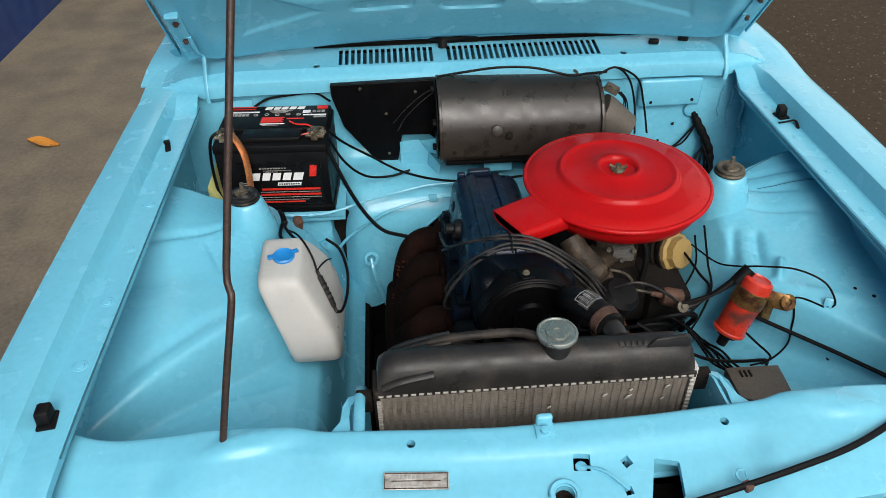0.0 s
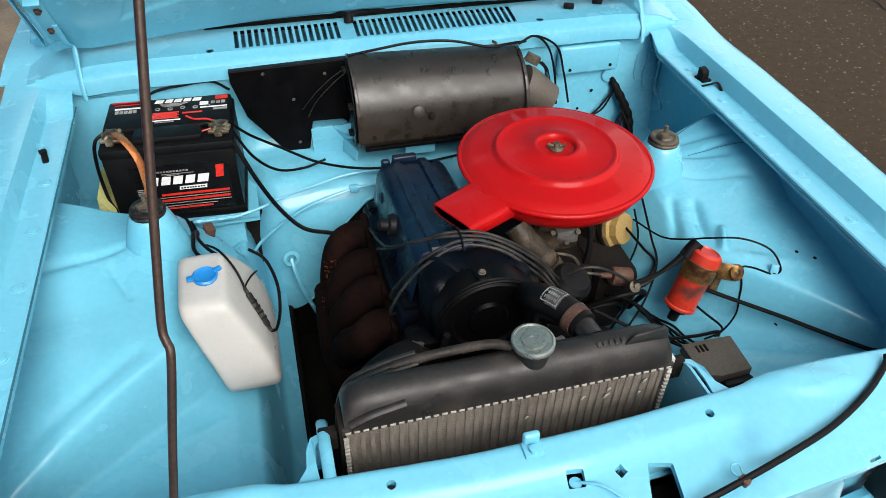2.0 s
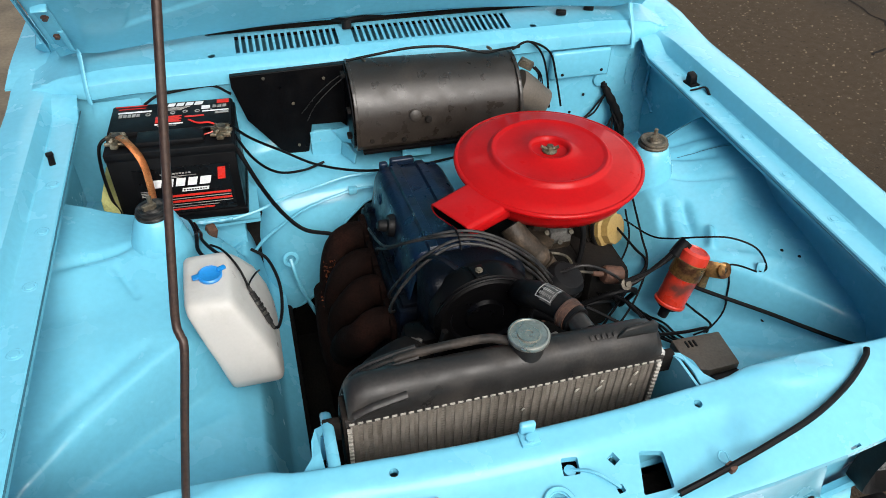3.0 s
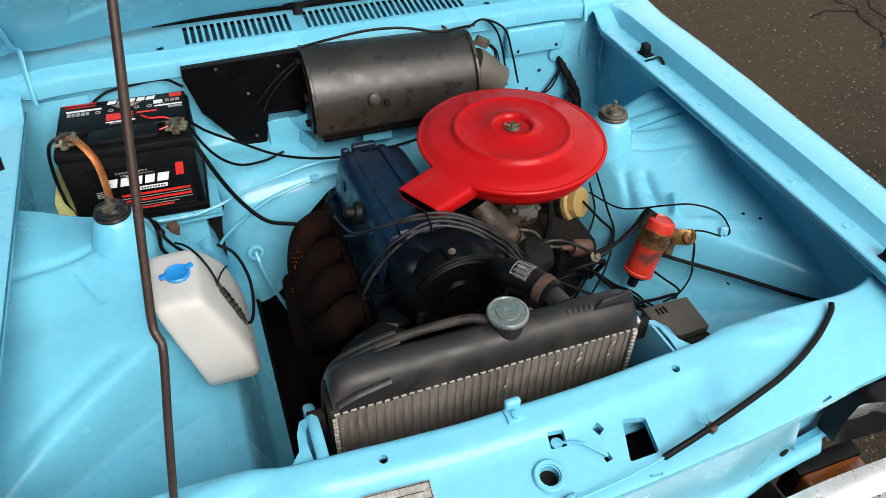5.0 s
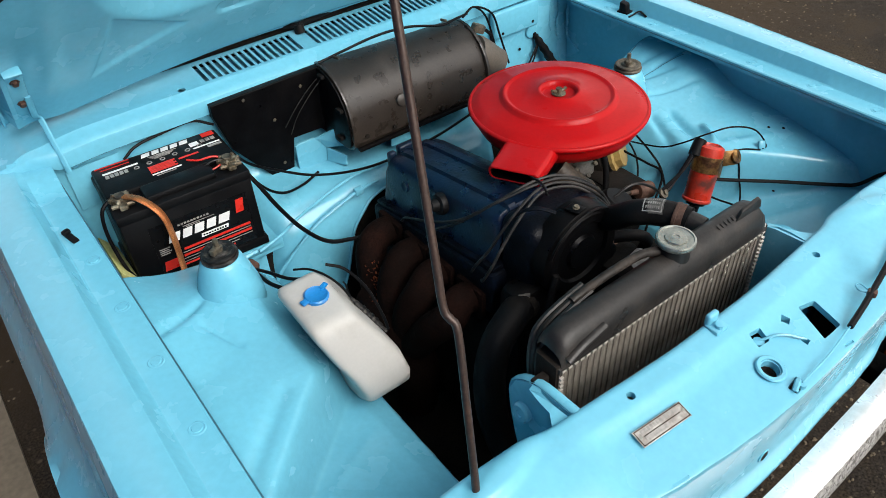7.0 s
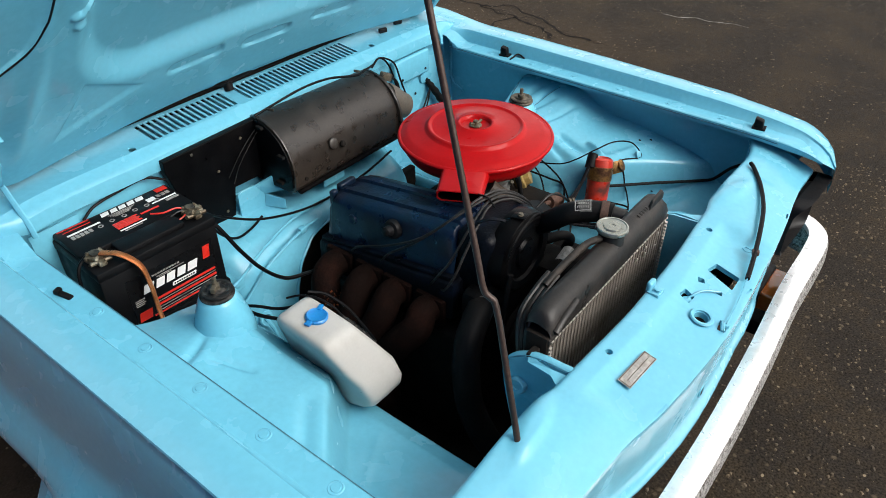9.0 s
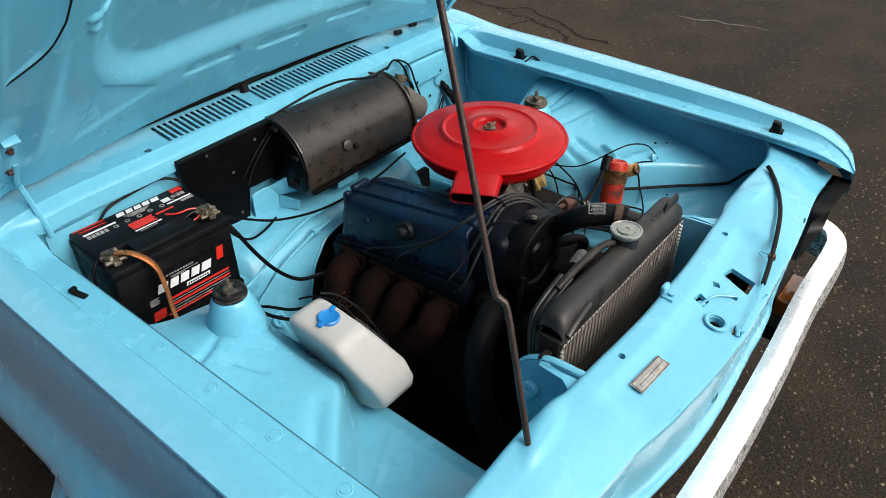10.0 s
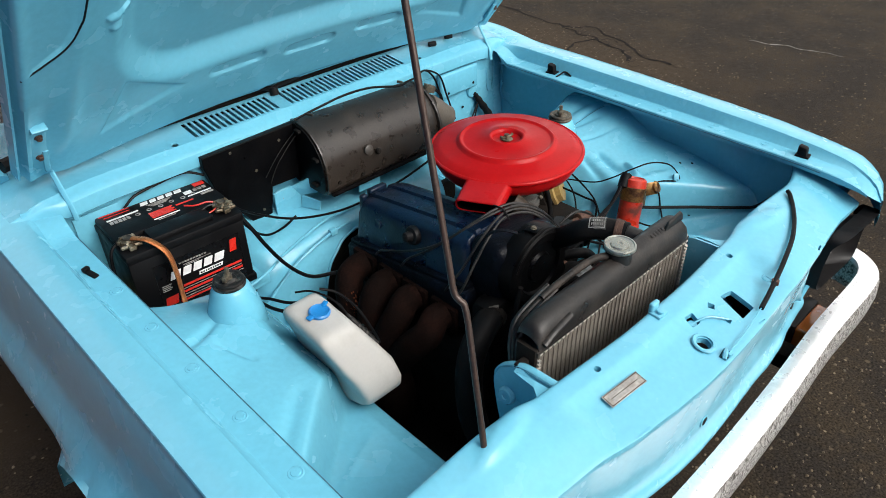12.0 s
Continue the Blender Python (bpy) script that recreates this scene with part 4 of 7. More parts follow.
def hood():
    def f(x, k):
        v0 = rear_edge(x)
        return tuple(hood_at(x, v0 + (1.14 - v0) * k))

    xs = spaced(-0.648, 0.648, 330)
    ks = spaced(0.0, 0.50, 170) + spaced(0.52, 1.0, 14)
    ob = part("hood", sheet(f, xs, ks), PAINT, car, "light blue hood seen from its ribbed underside", angle=50)
    part("hood_skin", sheet(lambda x, v: tuple(HINGE + HOOD_DIR * v + HOOD_N * (0.042 * (x / 0.62) ** 2 - 0.008) + Vector((x, 0, 0))), spaced(-0.652, 0.652, 24), spaced(0.0, 1.15, 10), 0.002, tuple(-HOOD_N)), PAINT, ob)
    for s in (-1, 1):
        part("hood_edge", sheet(lambda v, k: tuple(HINGE + HOOD_DIR * v + HOOD_N * (0.038 + 0.02 * k) + Vector((s * (0.654 - 0.004 * k), 0, 0))), spaced(0.026, 1.14, 12), [0, 0.5, 1], 0.004, (s, 0, 0)), PAINT, ob)
        part("seam_line", tube([hood_at(s * x, v, 0.0005) for v, x in SEAM[1:7]], 0.0016, 6, 6), RUBBER, ob, "dark seam of the inner panel")
        M = Matrix((Vector((1, 0, 0)), HOOD_DIR, HOOD_N)).transposed().to_4x4()
        M.translation = HINGE + Vector((s * 0.616, 0, 0)) + HOOD_N * 0.060
        pl = block((-0.014, 0.06, 0.0), (0.014, 0.205, 0.006), 0.003, m=M)
        block((-0.014, 0.200, 0.0), (0.014, 0.206, 0.016), 0.002, bm=pl, m=M)
        hinge = part("hood_hinge", pl, PAINT, ob, "light blue hinge plate")
        for v in (0.105, 0.172):
            bo = lathe([(0.0075, 0), (0.0075, 0.002), (0.0050, 0.003), (0.0050, 0.007), (0, 0.007)], M @ Vector((0, v, 0.006)), tuple(HOOD_N), seg=6)
            part("hinge_bolt", bo, RUST_BROWN, hinge, "rusty hinge bolt")
        arm = tube([M @ Vector((s * -0.010, 0.12, 0.006)), M @ Vector((s * -0.011, 0.06, 0.010)), (s * 0.598, 0.986, 0.956), (s * 0.597, 0.962, 0.922), (s * 0.596, 0.942, 0.893), (s * 0.595, 0.936, 0.868)], 0.0056, 8, 6, True, 0.6)
        part("hinge_arm", arm, PAINT, hinge)
    return ob


hood()
prop_top = Vector((-0.392, 0.109, 1.036)) + Vector((0.1534, 0.3725, 1.0)) * 0.655

# hood prop
rod = thing("hood_prop_rod", (-0.423, 0.022, 0.83), "brown oxidised steel hood prop rod with a kink", "rod")
part("rod", tube([(-0.4235, 0.021, 0.820), (-0.423, 0.022, 0.835), (-0.406, 0.055, 0.925), (-0.389, 0.088, 1.010), (-0.3905, 0.098, 1.024), (-0.3925, 0.107, 1.036), (-0.385, 0.127, 1.09), (-0.345, 0.226, 1.35), tuple(prop_top)], 0.0047, 10, 4), BROWN_STEEL, rod)

# ---- front end ----
def bumper():
    ob = bmesh.new()
    sec = [(0.008, -0.014), (0.007, -0.001), (0.024, 0.003), (0.044, 0.001), (0.053, -0.007), (0.058, -0.022), (0.061, -0.052), (0.058, -0.085), (0.050, -0.102), (0.034, -0.108)]
    path = [(-0.80, 0.12), (-0.815, 0.0), (-0.808, -0.08), (-0.775, -0.118), (-0.70, -0.128), (-0.5, -0.128), (-0.25, -0.140), (0, -0.145), (0.25, -0.140), (0.5, -0.128), (0.70, -0.128), (0.775, -0.118), (0.808, -0.08), (0.815, 0.0), (0.80, 0.12)]
    pts = bez([(x, y, 0) for x, y in path], 8)

    def f(i, k):
        p = pts[i]
        d = (pts[min(i + 1, len(pts) - 1)] - pts[max(i - 1, 0)]).normalized()
        n = Vector((d.y, -d.x, 0))
        o, h = sec[k]
        return tuple(p + n * o + Vector((0, 0.021, 0.565 + h)))

    joined(ob, sheet(f, range(len(pts)), range(5)))
    bar = part("bumper", ob, CHROME, car, "bright scuffed chrome front bumper")
    part("bumper_face", sheet(f, range(len(pts)), range(4, len(sec))), PEELED, bar, "pitted and peeling chrome face")


bumper()
for s in (-1, 1):
    LX, LZ = 0.588, 0.697

    def bowl(i, k):
        t = 2 * math.pi * k / 48
        c, q = math.cos(t), math.sin(t)
        ring = Vector((LX + 0.070 * c, -0.058, LZ + 0.070 * q))
        e = 0.28
        out = Vector((LX + 0.012 + 0.100 * math.copysign(abs(c) ** e, c), 0.0, LZ + 0.006 + 0.072 * math.copysign(abs(q) ** e, q)))
        out.y = -0.092 - 0.026 * max(0.0, q) - 0.008 * smooth01(0.45, 0.70, out.x)
        p = ring.lerp(out, min(i, 3) / 3)
        if i > 3:
            p = out + Vector((0, 0.012 * (i - 3), 0)) + (out - ring).normalized() * 0.003
        return (s * p.x, p.y, p.z)

    lamp = part("headlight", sheet(bowl, range(7), range(49)), BLACK_PLASTIC, car, "round headlight in a black bowl", angle=50)
    lens = lathe([(0.0, -0.016), (0.03, -0.0148), (0.055, -0.011), (0.068, -0.006), (0.076, 0.0), (0.078, 0.006), (0.0, 0.008)], (s * LX, -0.058, LZ), (0, 1, 0), seg=40)
    part("lens", lens, LENS, lamp, "bright round headlight lens")
    part("lens_ring", lathe([(0.076, -0.001), (0.079, -0.003), (0.082, 0.0), (0.081, 0.006), (0.076, 0.008)], (s * LX, -0.058, LZ), (0, 1, 0), seg=40, cap=False), CHROME, lamp, "chromed lens ring")
    part("lamp_can", lathe([(0.078, 0.0), (0.075, 0.05), (0.05, 0.09), (0.0, 0.095)], (s * LX, -0.050, LZ), (0, 1, 0), seg=24), DARK, lamp)
    ind = part("turn_signal", block((s * 0.570 - 0.062, -0.134, 0.455), (s * 0.570 + 0.062, -0.075, 0.522), 0.008, 3), ORANGE, car, "orange front turn signal")
    part("signal_housing", block((s * 0.570 - 0.067, -0.08, 0.45), (s * 0.570 + 0.067, -0.05, 0.527), 0.006), BLACK_PLASTIC, ind)
    part("bumper_bracket", block((s * 0.43 - 0.025, -0.14, 0.48), (s * 0.43 + 0.025, 0.03, 0.52), 0.004), DARK, car)
for s in (-1, 1):
    w = lathe([(0.16, -0.075), (0.22, -0.082), (0.27, -0.075), (0.285, -0.05), (0.29, 0.0), (0.285, 0.05), (0.27, 0.075), (0.22, 0.082), (0.16, 0.075)], (s * 0.68, 0.47, 0.288), (1, 0, 0), seg=48)
    wheel = part("wheel", w, TYRE, car, "black front tyre")
    part("rim", lathe([(0.0, -0.05), (0.08, -0.05), (0.15, -0.06), (0.165, -0.07), (0.165, 0.07), (0.15, 0.06), (0.0, 0.05)], (s * 0.68, 0.47, 0.288), (1, 0, 0), seg=32), ZINC, wheel)

# windscreen and cabin behind the hood
def ws_base(x):
    return 1.19 - 0.115 * (x / 0.66) ** 2


ws = part("windshield", sheet(lambda x, k: (x * (1 - 0.12 * k), ws_base(x) + 0.55 * k, 0.962 + 0.42 * k), spaced(-0.66, 0.66, 20), spaced(0, 1, 8), 0.005), GLASS, car, "raked windshield glass")
part("windshield_seal", tube([(x, ws_base(x) - 0.004, 0.960) for x in spaced(-0.66, 0.66, 8)], 0.014, 8), RUBBER, ws, "black rubber windshield seal")
for s in (-1, 1):
    part("windshield_pillar", tube([(s * 0.675, 1.08, 0.93), (s * 0.635, 1.36, 1.17), (s * 0.595, 1.64, 1.385)], 0.022, 10), PAINT, car)
    part("wing_top", sheet(lambda u, y: (s * u, y, crown_z(y) - 0.001 + (0.024 - 0.17 * max(0, u - 0.64)) * smooth01(0.985, 1.12, y)), [0.60, 0.64, 0.67, 0.70, 0.72, 0.74, 0.752], spaced(0.985, 1.35, 16), 0.004), PAINT, car)
part("cabin", block((-0.70, 1.26, 0.30), (0.70, 3.2, 0.93), 0.03), PAINT, car, "light blue car cabin")
part("roof", sheet(lambda x, y: (x, y, 1.385 + 0.03 * (1 - (x / 0.62) ** 2)), spaced(-0.62, 0.62, 10), spaced(1.62, 2.9, 8), 0.03), PAINT, car)
part("dashboard", block((-0.62, 1.36, 0.90), (0.62, 1.60, 1.02), 0.03), BLACK_PLASTIC, car)
wiper = tube([(-0.058, 1.046, 0.930), (-0.058, 1.050, 0.948)], 0.011, 10, 1, False)
tube([(-0.058, 1.05, 0.946), (-0.15, 1.085, 0.950), (-0.36, 1.12, 0.956)], 0.006, 6, bm=wiper)
tube([(-0.058, 1.05, 0.946), (0.10, 1.075, 0.950), (0.33, 1.085, 0.953)], 0.006, 6, bm=wiper)
part("wiper", wiper, BLACK_PLASTIC, car, "black wiper arm at the cowl")
# No opening here: a near-black bar carries the gap's shade.
part("gap_shade_bar", block((-0.36, 1.068, 0.915), (0.42, 1.12, 0.9385), 0.002), DARK, car, "near-black bar painted as the shaded gap behind the cowl")
for x, y in ((0.515, 1.03), (0.44, 1.018)):
    part("washer_nozzle", block((-0.012, -0.006, 0), (0.012, 0.006, 0.012), 0.003, m=pose(x, y, 0.928, 0, 0, -20)), BLACK_PLASTIC, car)

# ---- radiator ----
rad = thing("radiator", (0, 0.11, 0.45), "aluminium radiator with a black top tank", "radiator")
core = block((-0.222, 0.094, 0.45), (0.222, 0.125, 0.822), 0.002)
part("core", core, CORE, rad)
fin0 = part("cooling_tube", block((-0.0030, 0.0908, 0.46), (0.0030, 0.096, 0.819)), FINS, rad, smooth=False)
for i in range(35):
    f_ob = fin0 if i == 0 else fin0.copy()
    if i:
        scene.collection.objects.link(f_ob)
    f_ob.location.x = -0.215 + 0.43 * i / 34
zig = bmesh.new()
for i in range(34):
    x = -0.215 + 0.43 * (i + 0.5) / 34
    for z in [0.60 + 0.0058 * k for k in range(38)]:
        v = [zig.verts.new(p) for p in ((x - 0.0036, 0.0922, z), (x + 0.0036, 0.0922, z), (x + 0.0036, 0.0915, z + 0.0057), (x - 0.0036, 0.0915, z + 0.0057))]
        zig.faces.new(v)
tagged(part("fin_mesh", zig, FINS, rad, "fine aluminium fins", smooth=False), kind="stuff")
crimp = block((-0.228, 0.0865, 0.817), (0.228, 0.132, 0.828), 0.001)
part("crimp_rim", crimp, TANK, rad)
tooth = block((-0.0036, 0.0022, 0.0020), (0.0036, 0.004, 0.0046), 0.0)
tooth0 = part("crimp_tooth", tooth, TOOTH, rad, "bright folded crimp tooth", smooth=False)
for i in range(40):
    t_ob = tooth0 if i == 0 else tooth0.copy()
    if i:
        scene.collection.objects.link(t_ob)
    t_ob.location = tooth0.location if i == 0 else t_ob.location
    t_ob.location.x, t_ob.location.y, t_ob.location.z = (Vector((-0.220 + 0.440 * i / 39, 0.0828, 0.8185)) - Vector((0, 0, 0)))
for s in (-1, 1):
    dots = bmesh.new()
    for i in range(30):
        block((s * 0.2235 - 0.003, 0.0845, 0.575 + 0.008 * i), (s * 0.2235 + 0.003, 0.0885, 0.579 + 0.008 * i), 0.0, bm=dots)
    tagged(part("edge_teeth", dots, TOOTH, rad, "row of small folded fin ends", smooth=False), kind="stuff")
for x, z, w in ((0.10, 0.79, 0.004), (0.135, 0.783, 0.006), (0.137, 0.798, 0.003), (0.02, 0.772, 0.003), (-0.05, 0.70, 0.003), (0.19, 0.80, 0.004), (0.186, 0.775, 0.003)):
    part("bent_fin", block((-w, -0.001, -w * 0.7), (w, 0.001, w * 0.7), 0.0005, m=pose(x, 0.0878, z, 15, 20, 30)), TOOTH, rad, "bent bright fins")
tank_sec = [(0.0865, 0.826), (0.087, 0.845), (0.092, 0.862), (0.103, 0.872), (0.118, 0.875), (0.130, 0.870), (0.136, 0.855), (0.137, 0.826)]
xs_t = [-0.224, -0.221, -0.212, -0.195] + spaced(-0.16, 0.16, 10) + [0.195, 0.212, 0.221, 0.224]
scale_t = {-0.224: 0.45, -0.221: 0.72, -0.212: 0.90, -0.195: 0.98, 0.224: 0.45, 0.221: 0.72, 0.212: 0.9, 0.195: 0.98}
tank = sheet(lambda x, k: (x, 0.112 + (tank_sec[k][0] - 0.112) * (0.85 + 0.15 * scale_t.get(x, 1)), 0.826 + (tank_sec[k][1] - 0.826) * scale_t.get(x, 1)), xs_t, range(8))
bmesh.ops.holes_fill(tank, edges=tank.edges)
tk = part("top_tank", tank, TANK, rad, "black moulded top tank", angle=50)
fillet = prism([(0.150, 0.100, 0.868), (0.163, 0.100, 0.884), (0.205, 0.100, 0.888), (0.213, 0.100, 0.880), (0.216, 0.100, 0.866)], (0.004, 0.007, 0), 0.002)
part("tank_boss", fillet, TANK, tk)
part("tank_boss", tube([(-0.216, 0.0865, 0.838), (-0.19, 0.0880, 0.848), (-0.145, 0.0905, 0.856)], 0.0075, 10, 6, True, 0.8), TANK, tk)
for i in range(5):
    part("embossed_mark", block((-0.0035, -0.004, 0), (0.0025, 0.004, 0.0012), 0.0006, m=pose(0.118 + 0.0085 * i, 0.106, 0.8738, 22, 0, 0)), TANK, tk)
neck = lathe([(0.026, 0.855), (0.0235, 0.872), (0.0225, 0.8840), (0.0262, 0.8850), (0.0262, 0.8885), (0.0, 0.8885)], (0.028, 0.118, 0), seg=28)
part("filler_neck", neck, TANK, tk)
capm = lathe([(0.0280, 0.8878), (0.0288, 0.8890), (0.0288, 0.8942), (0.0278, 0.8958), (0.0255, 0.8962), (0.0245, 0.8945), (0.0165, 0.8942), (0.0155, 0.8965), (0.0050, 0.8970), (0.0045, 0.8958), (0.0, 0.8958)], (0.028, 0.118, 0), seg=48)
part("radiator_cap", capm, ZINC, rad, "zinc-plated pressure cap")
part("outlet_neck", tube([(0.125, 0.135, 0.852), (0.118, 0.165, 0.855), (0.108, 0.19, 0.853)], 0.0165, 16), TANK, tk)
for s in (-1, 1):
    part("side_plate", block((s * 0.2275 - 0.0035, 0.090, 0.46), (s * 0.2275 + 0.0035, 0.128, 0.832), 0.001), ALU if s > 0 else CAST, rad)
    hk = block((s * 0.245 - 0.012, 0.098, 0.775), (s * 0.245 + 0.012, 0.112, 0.812), 0.003)
    part("mounting_lug", hk, CAST, rad)
over = tube([(0.004, 0.127, 0.878), (-0.025, 0.138, 0.878), (-0.08, 0.143, 0.873), (-0.125, 0.145, 0.867), (-0.150, 0.146, 0.861)], 0.0068, 10)
part("overflow_hose", over, HOSE_DUSTY, rad, "dusty brown-grey overflow hose")
for k in range(3):
    part("tank_rib", tube([(-0.118, 0.140 + 0.009 * k, 0.866), (-0.165, 0.140 + 0.009 * k, 0.856), (-0.205, 0.138 + 0.009 * k, 0.840), (-0.224, 0.132 + 0.008 * k, 0.812), (-0.230, 0.126 + 0.007 * k, 0.770)], 0.0046, 6, 6, True, 0.55), HOSE_DUSTY if k == 1 else TANK, tk)

hose = thing("upper_radiator_hose", (0.1, 0.2, 0.85), "black rubber upper radiator hose with a white sticker", "hose")
up_pts = [(0.120, 0.158, 0.8545), (0.113, 0.182, 0.8545), (0.101, 0.208, 0.852), (0.088, 0.236, 0.842), (0.085, 0.268, 0.815), (0.095, 0.31, 0.78), (0.11, 0.345, 0.75)]
part("hose_body", tube(up_pts, 0.0215, 18), RUBBER, hose)
part("hose_clamp", tube([(0.1175, 0.166, 0.8545), (0.112, 0.180, 0.8545)], 0.0235, 18, 2, False), RUST_BROWN, hose, "brown worm-drive hose clamp")
part("clamp_band", tube([(0.114, 0.1745, 0.8548), (0.1125, 0.1785, 0.8548)], 0.0243, 18, 2, False), RUST_BROWN, hose)
STK = [Vector(p) for p in ((0.1085, 0.193, 0.8540), (0.1015, 0.2075, 0.8520), (0.0935, 0.2245, 0.8470))]


def sticker_at(u, a):
    c = STK[0].lerp(STK[1], u * 2) if u < 0.5 else STK[1].lerp(STK[2], u * 2 - 1)
    d = (STK[2] - STK[0]).normalized()
    e = d.cross(Vector((0, 0, 1))).normalized()
    return c + (e.cross(d) * math.cos(a) - e * math.sin(a)) * 0.0221


sticker = part("sticker", sheet(lambda u, a: sticker_at(u + 0.012 * math.sin(a * 9), a), spaced(0.02, 0.98, 8), spaced(-0.62, 1.05, 16), 0.0004), STICKER, hose, "grubby black and white printed sticker")


def on_sticker(u0, u1, a0, a1):
    return sheet(lambda u, a: sticker_at(u, a) + (sticker_at(u, a) - STK[0].lerp(STK[2], u)).normalized() * 0.0005, spaced(u0, u1, 4), spaced(a0, a1, 8), 0.0003)


for u0, u1, a0, a1 in ((0.07, 0.12, -0.50, 0.92), (0.88, 0.93, -0.50, 0.92), (0.12, 0.88, 0.86, 0.92), (0.12, 0.88, -0.50, -0.44)):
    part("print_border", on_sticker(u0, u1, a0, a1), LABEL_GREY, sticker, smooth=False)
for row, a0 in ((0, 0.48), (1, 0.12), (2, -0.20)):
    u = 0.20
    while u < 0.78:
        w = 0.035 + 0.05 * (0.5 + 0.5 * noise.noise(Vector((u * 9, row * 3.3, 0.4))))
        part("print_bar", on_sticker(u, u + w, a0, a0 + (0.20 if row < 2 else 0.10)), LABEL_GREY, sticker, smooth=False)
        u += w + 0.035

hose = thing("lower_radiator_hose", (-0.15, 0.3, 0.5), "thick black rubber lower radiator hose", "hose")
part("hose_body", tube([(-0.045, 0.335, 0.655), (-0.075, 0.318, 0.676), (-0.120, 0.302, 0.678), (-0.165, 0.287, 0.655), (-0.190, 0.272, 0.60), (-0.197, 0.25, 0.52), (-0.19, 0.20, 0.44), (-0.17, 0.13, 0.40), (-0.16, 0.118, 0.40)], 0.0275, 18), RUBBER, hose)
part("hose_clamp", tube([(-0.072, 0.319, 0.675), (-0.088, 0.313, 0.678)], 0.0292, 18, 2, False), CAST, hose)
part("clamp_screw", block((-0.003, -0.010, -0.003), (0.003, 0.010, 0.003), 0.001, m=pose(-0.078, 0.312, 0.704, 0, 0, 50)), GREY_ALLOY, hose)

# ---- engine ----
eng = thing("engine", (0, 0.55, 0.25), "dark blue four-cylinder engine with a greasy black block", "engine")
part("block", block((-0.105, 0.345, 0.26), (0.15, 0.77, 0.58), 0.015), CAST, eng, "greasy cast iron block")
LEAN = Matrix(((1, 0, 0, 0), (0, 1, 0, 0), (0, -0.15, 1, 0.15 * 0.66), (0, 0, 0, 1)))


def leant(bm):
    bm.transform(LEAN)
    return bm


vc_sec = [(-0.074, 0.672), (-0.072, 0.690), (-0.064, 0.755), (-0.058, 0.768), (-0.046, 0.776), (-0.036, 0.778), (-0.033, 0.785), (-0.018, 0.785), (-0.015, 0.779), (0.018, 0.779), (0.021, 0.785), (0.036, 0.785), (0.039, 0.778), (0.062, 0.775), (0.074, 0.762), (0.082, 0.69), (0.084, 0.672)]
ys_v = [0.392, 0.396, 0.406] + spaced(0.43, 0.71, 16) + [0.736, 0.746, 0.750]


def vc(y, k):
    x, z = vc_sec[k]
    e = {0.392: 0.55, 0.396: 0.84, 0.406: 0.97, 0.736: 0.97, 0.746: 0.84, 0.750: 0.55}.get(y, 1.0)
    return (x * (0.94 + 0.06 * e), y, 0.672 + (z - 0.672) * e)


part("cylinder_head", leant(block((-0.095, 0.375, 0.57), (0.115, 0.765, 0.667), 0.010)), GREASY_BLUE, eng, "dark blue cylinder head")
cov = leant(sheet(vc, ys_v, range(len(vc_sec))))
bmesh.ops.holes_fill(cov, edges=cov.edges)
vcov = part("valve_cover", cov, ENGINE_BLUE, eng, "dark blue pressed valve cover", angle=45)
part("cover_flange", leant(block((-0.086, 0.384, 0.664), (0.096, 0.760, 0.676), 0.003)), GREASY_BLUE, vcov)
for y in (0.42, 0.53, 0.64, 0.72):
    part("cover_bolt", lathe([(0.008, 0), (0.008, 0.004), (0.005, 0.005), (0.005, 0.010), (0, 0.010)], LEAN @ Vector((-0.080, y, 0.675)), seg=6), GREASY_BLUE, vcov)
fil = lathe([(0.021, 0.0), (0.022, 0.006), (0.019, 0.014), (0.012, 0.016), (0.010, 0.030), (0.007, 0.032), (0, 0.032)], (-0.064, 0.552, 0.757), (-0.97, 0, 0.2), seg=20)
part("breather_cap", fil, BLACK_PLASTIC, vcov, "black breather cap")
knobs = leant(block((-0.03, 0.738, 0.762), (0.02, 0.756, 0.788), 0.005, 3))
joined(knobs, leant(block((-0.052, 0.742, 0.74), (-0.034, 0.758, 0.78), 0.005, 3)))
part("dimple", lathe([(0.012, 0), (0.010, 0.003), (0.006, 0.001), (0, 0.001)], (-0.067, 0.672, 0.732), (-1, 0, 0.1), seg=18), ENGINE_BLUE, vcov)
part("rear_bracket", knobs, ENGINE_BLUE, vcov)
tc_ob = lathe([(0.086, 0.045), (0.089, 0.030), (0.086, 0.008), (0.076, 0.0), (0.060, 0.002), (0.056, 0.008), (0.034, 0.008), (0.030, 0.002), (0.0, 0.002)], (0.030, 0.283, 0.757), (0, 1, 0), seg=48)
part("timing_cover", tc_ob, SOOT_AND_SHADE, eng, "round black timing cover")
part("cover_tab", block((-0.011, -0.016, 0), (0.011, 0.014, 0.004), 0.002, m=pose(0.018, 0.302, 0.8445, -8, 0, 8)), SOOT_AND_SHADE, eng)
part("cover_bolt", lathe([(0.0062, 0), (0.0062, 0.003), (0.0042, 0.0034), (0.0042, 0.006), (0, 0.0062)], (0.018, 0.300, 0.848), (0, -0.15, 1), seg=10), STEEL_DUSTY, eng, "small dusty bolt")
part("cover_bracket", tube([(-0.012, 0.315, 0.846), (-0.030, 0.335, 0.852), (-0.046, 0.352, 0.846), (-0.055, 0.37, 0.825)], 0.006, 8, 6, True, 0.4), GREASY_BLUE, eng)
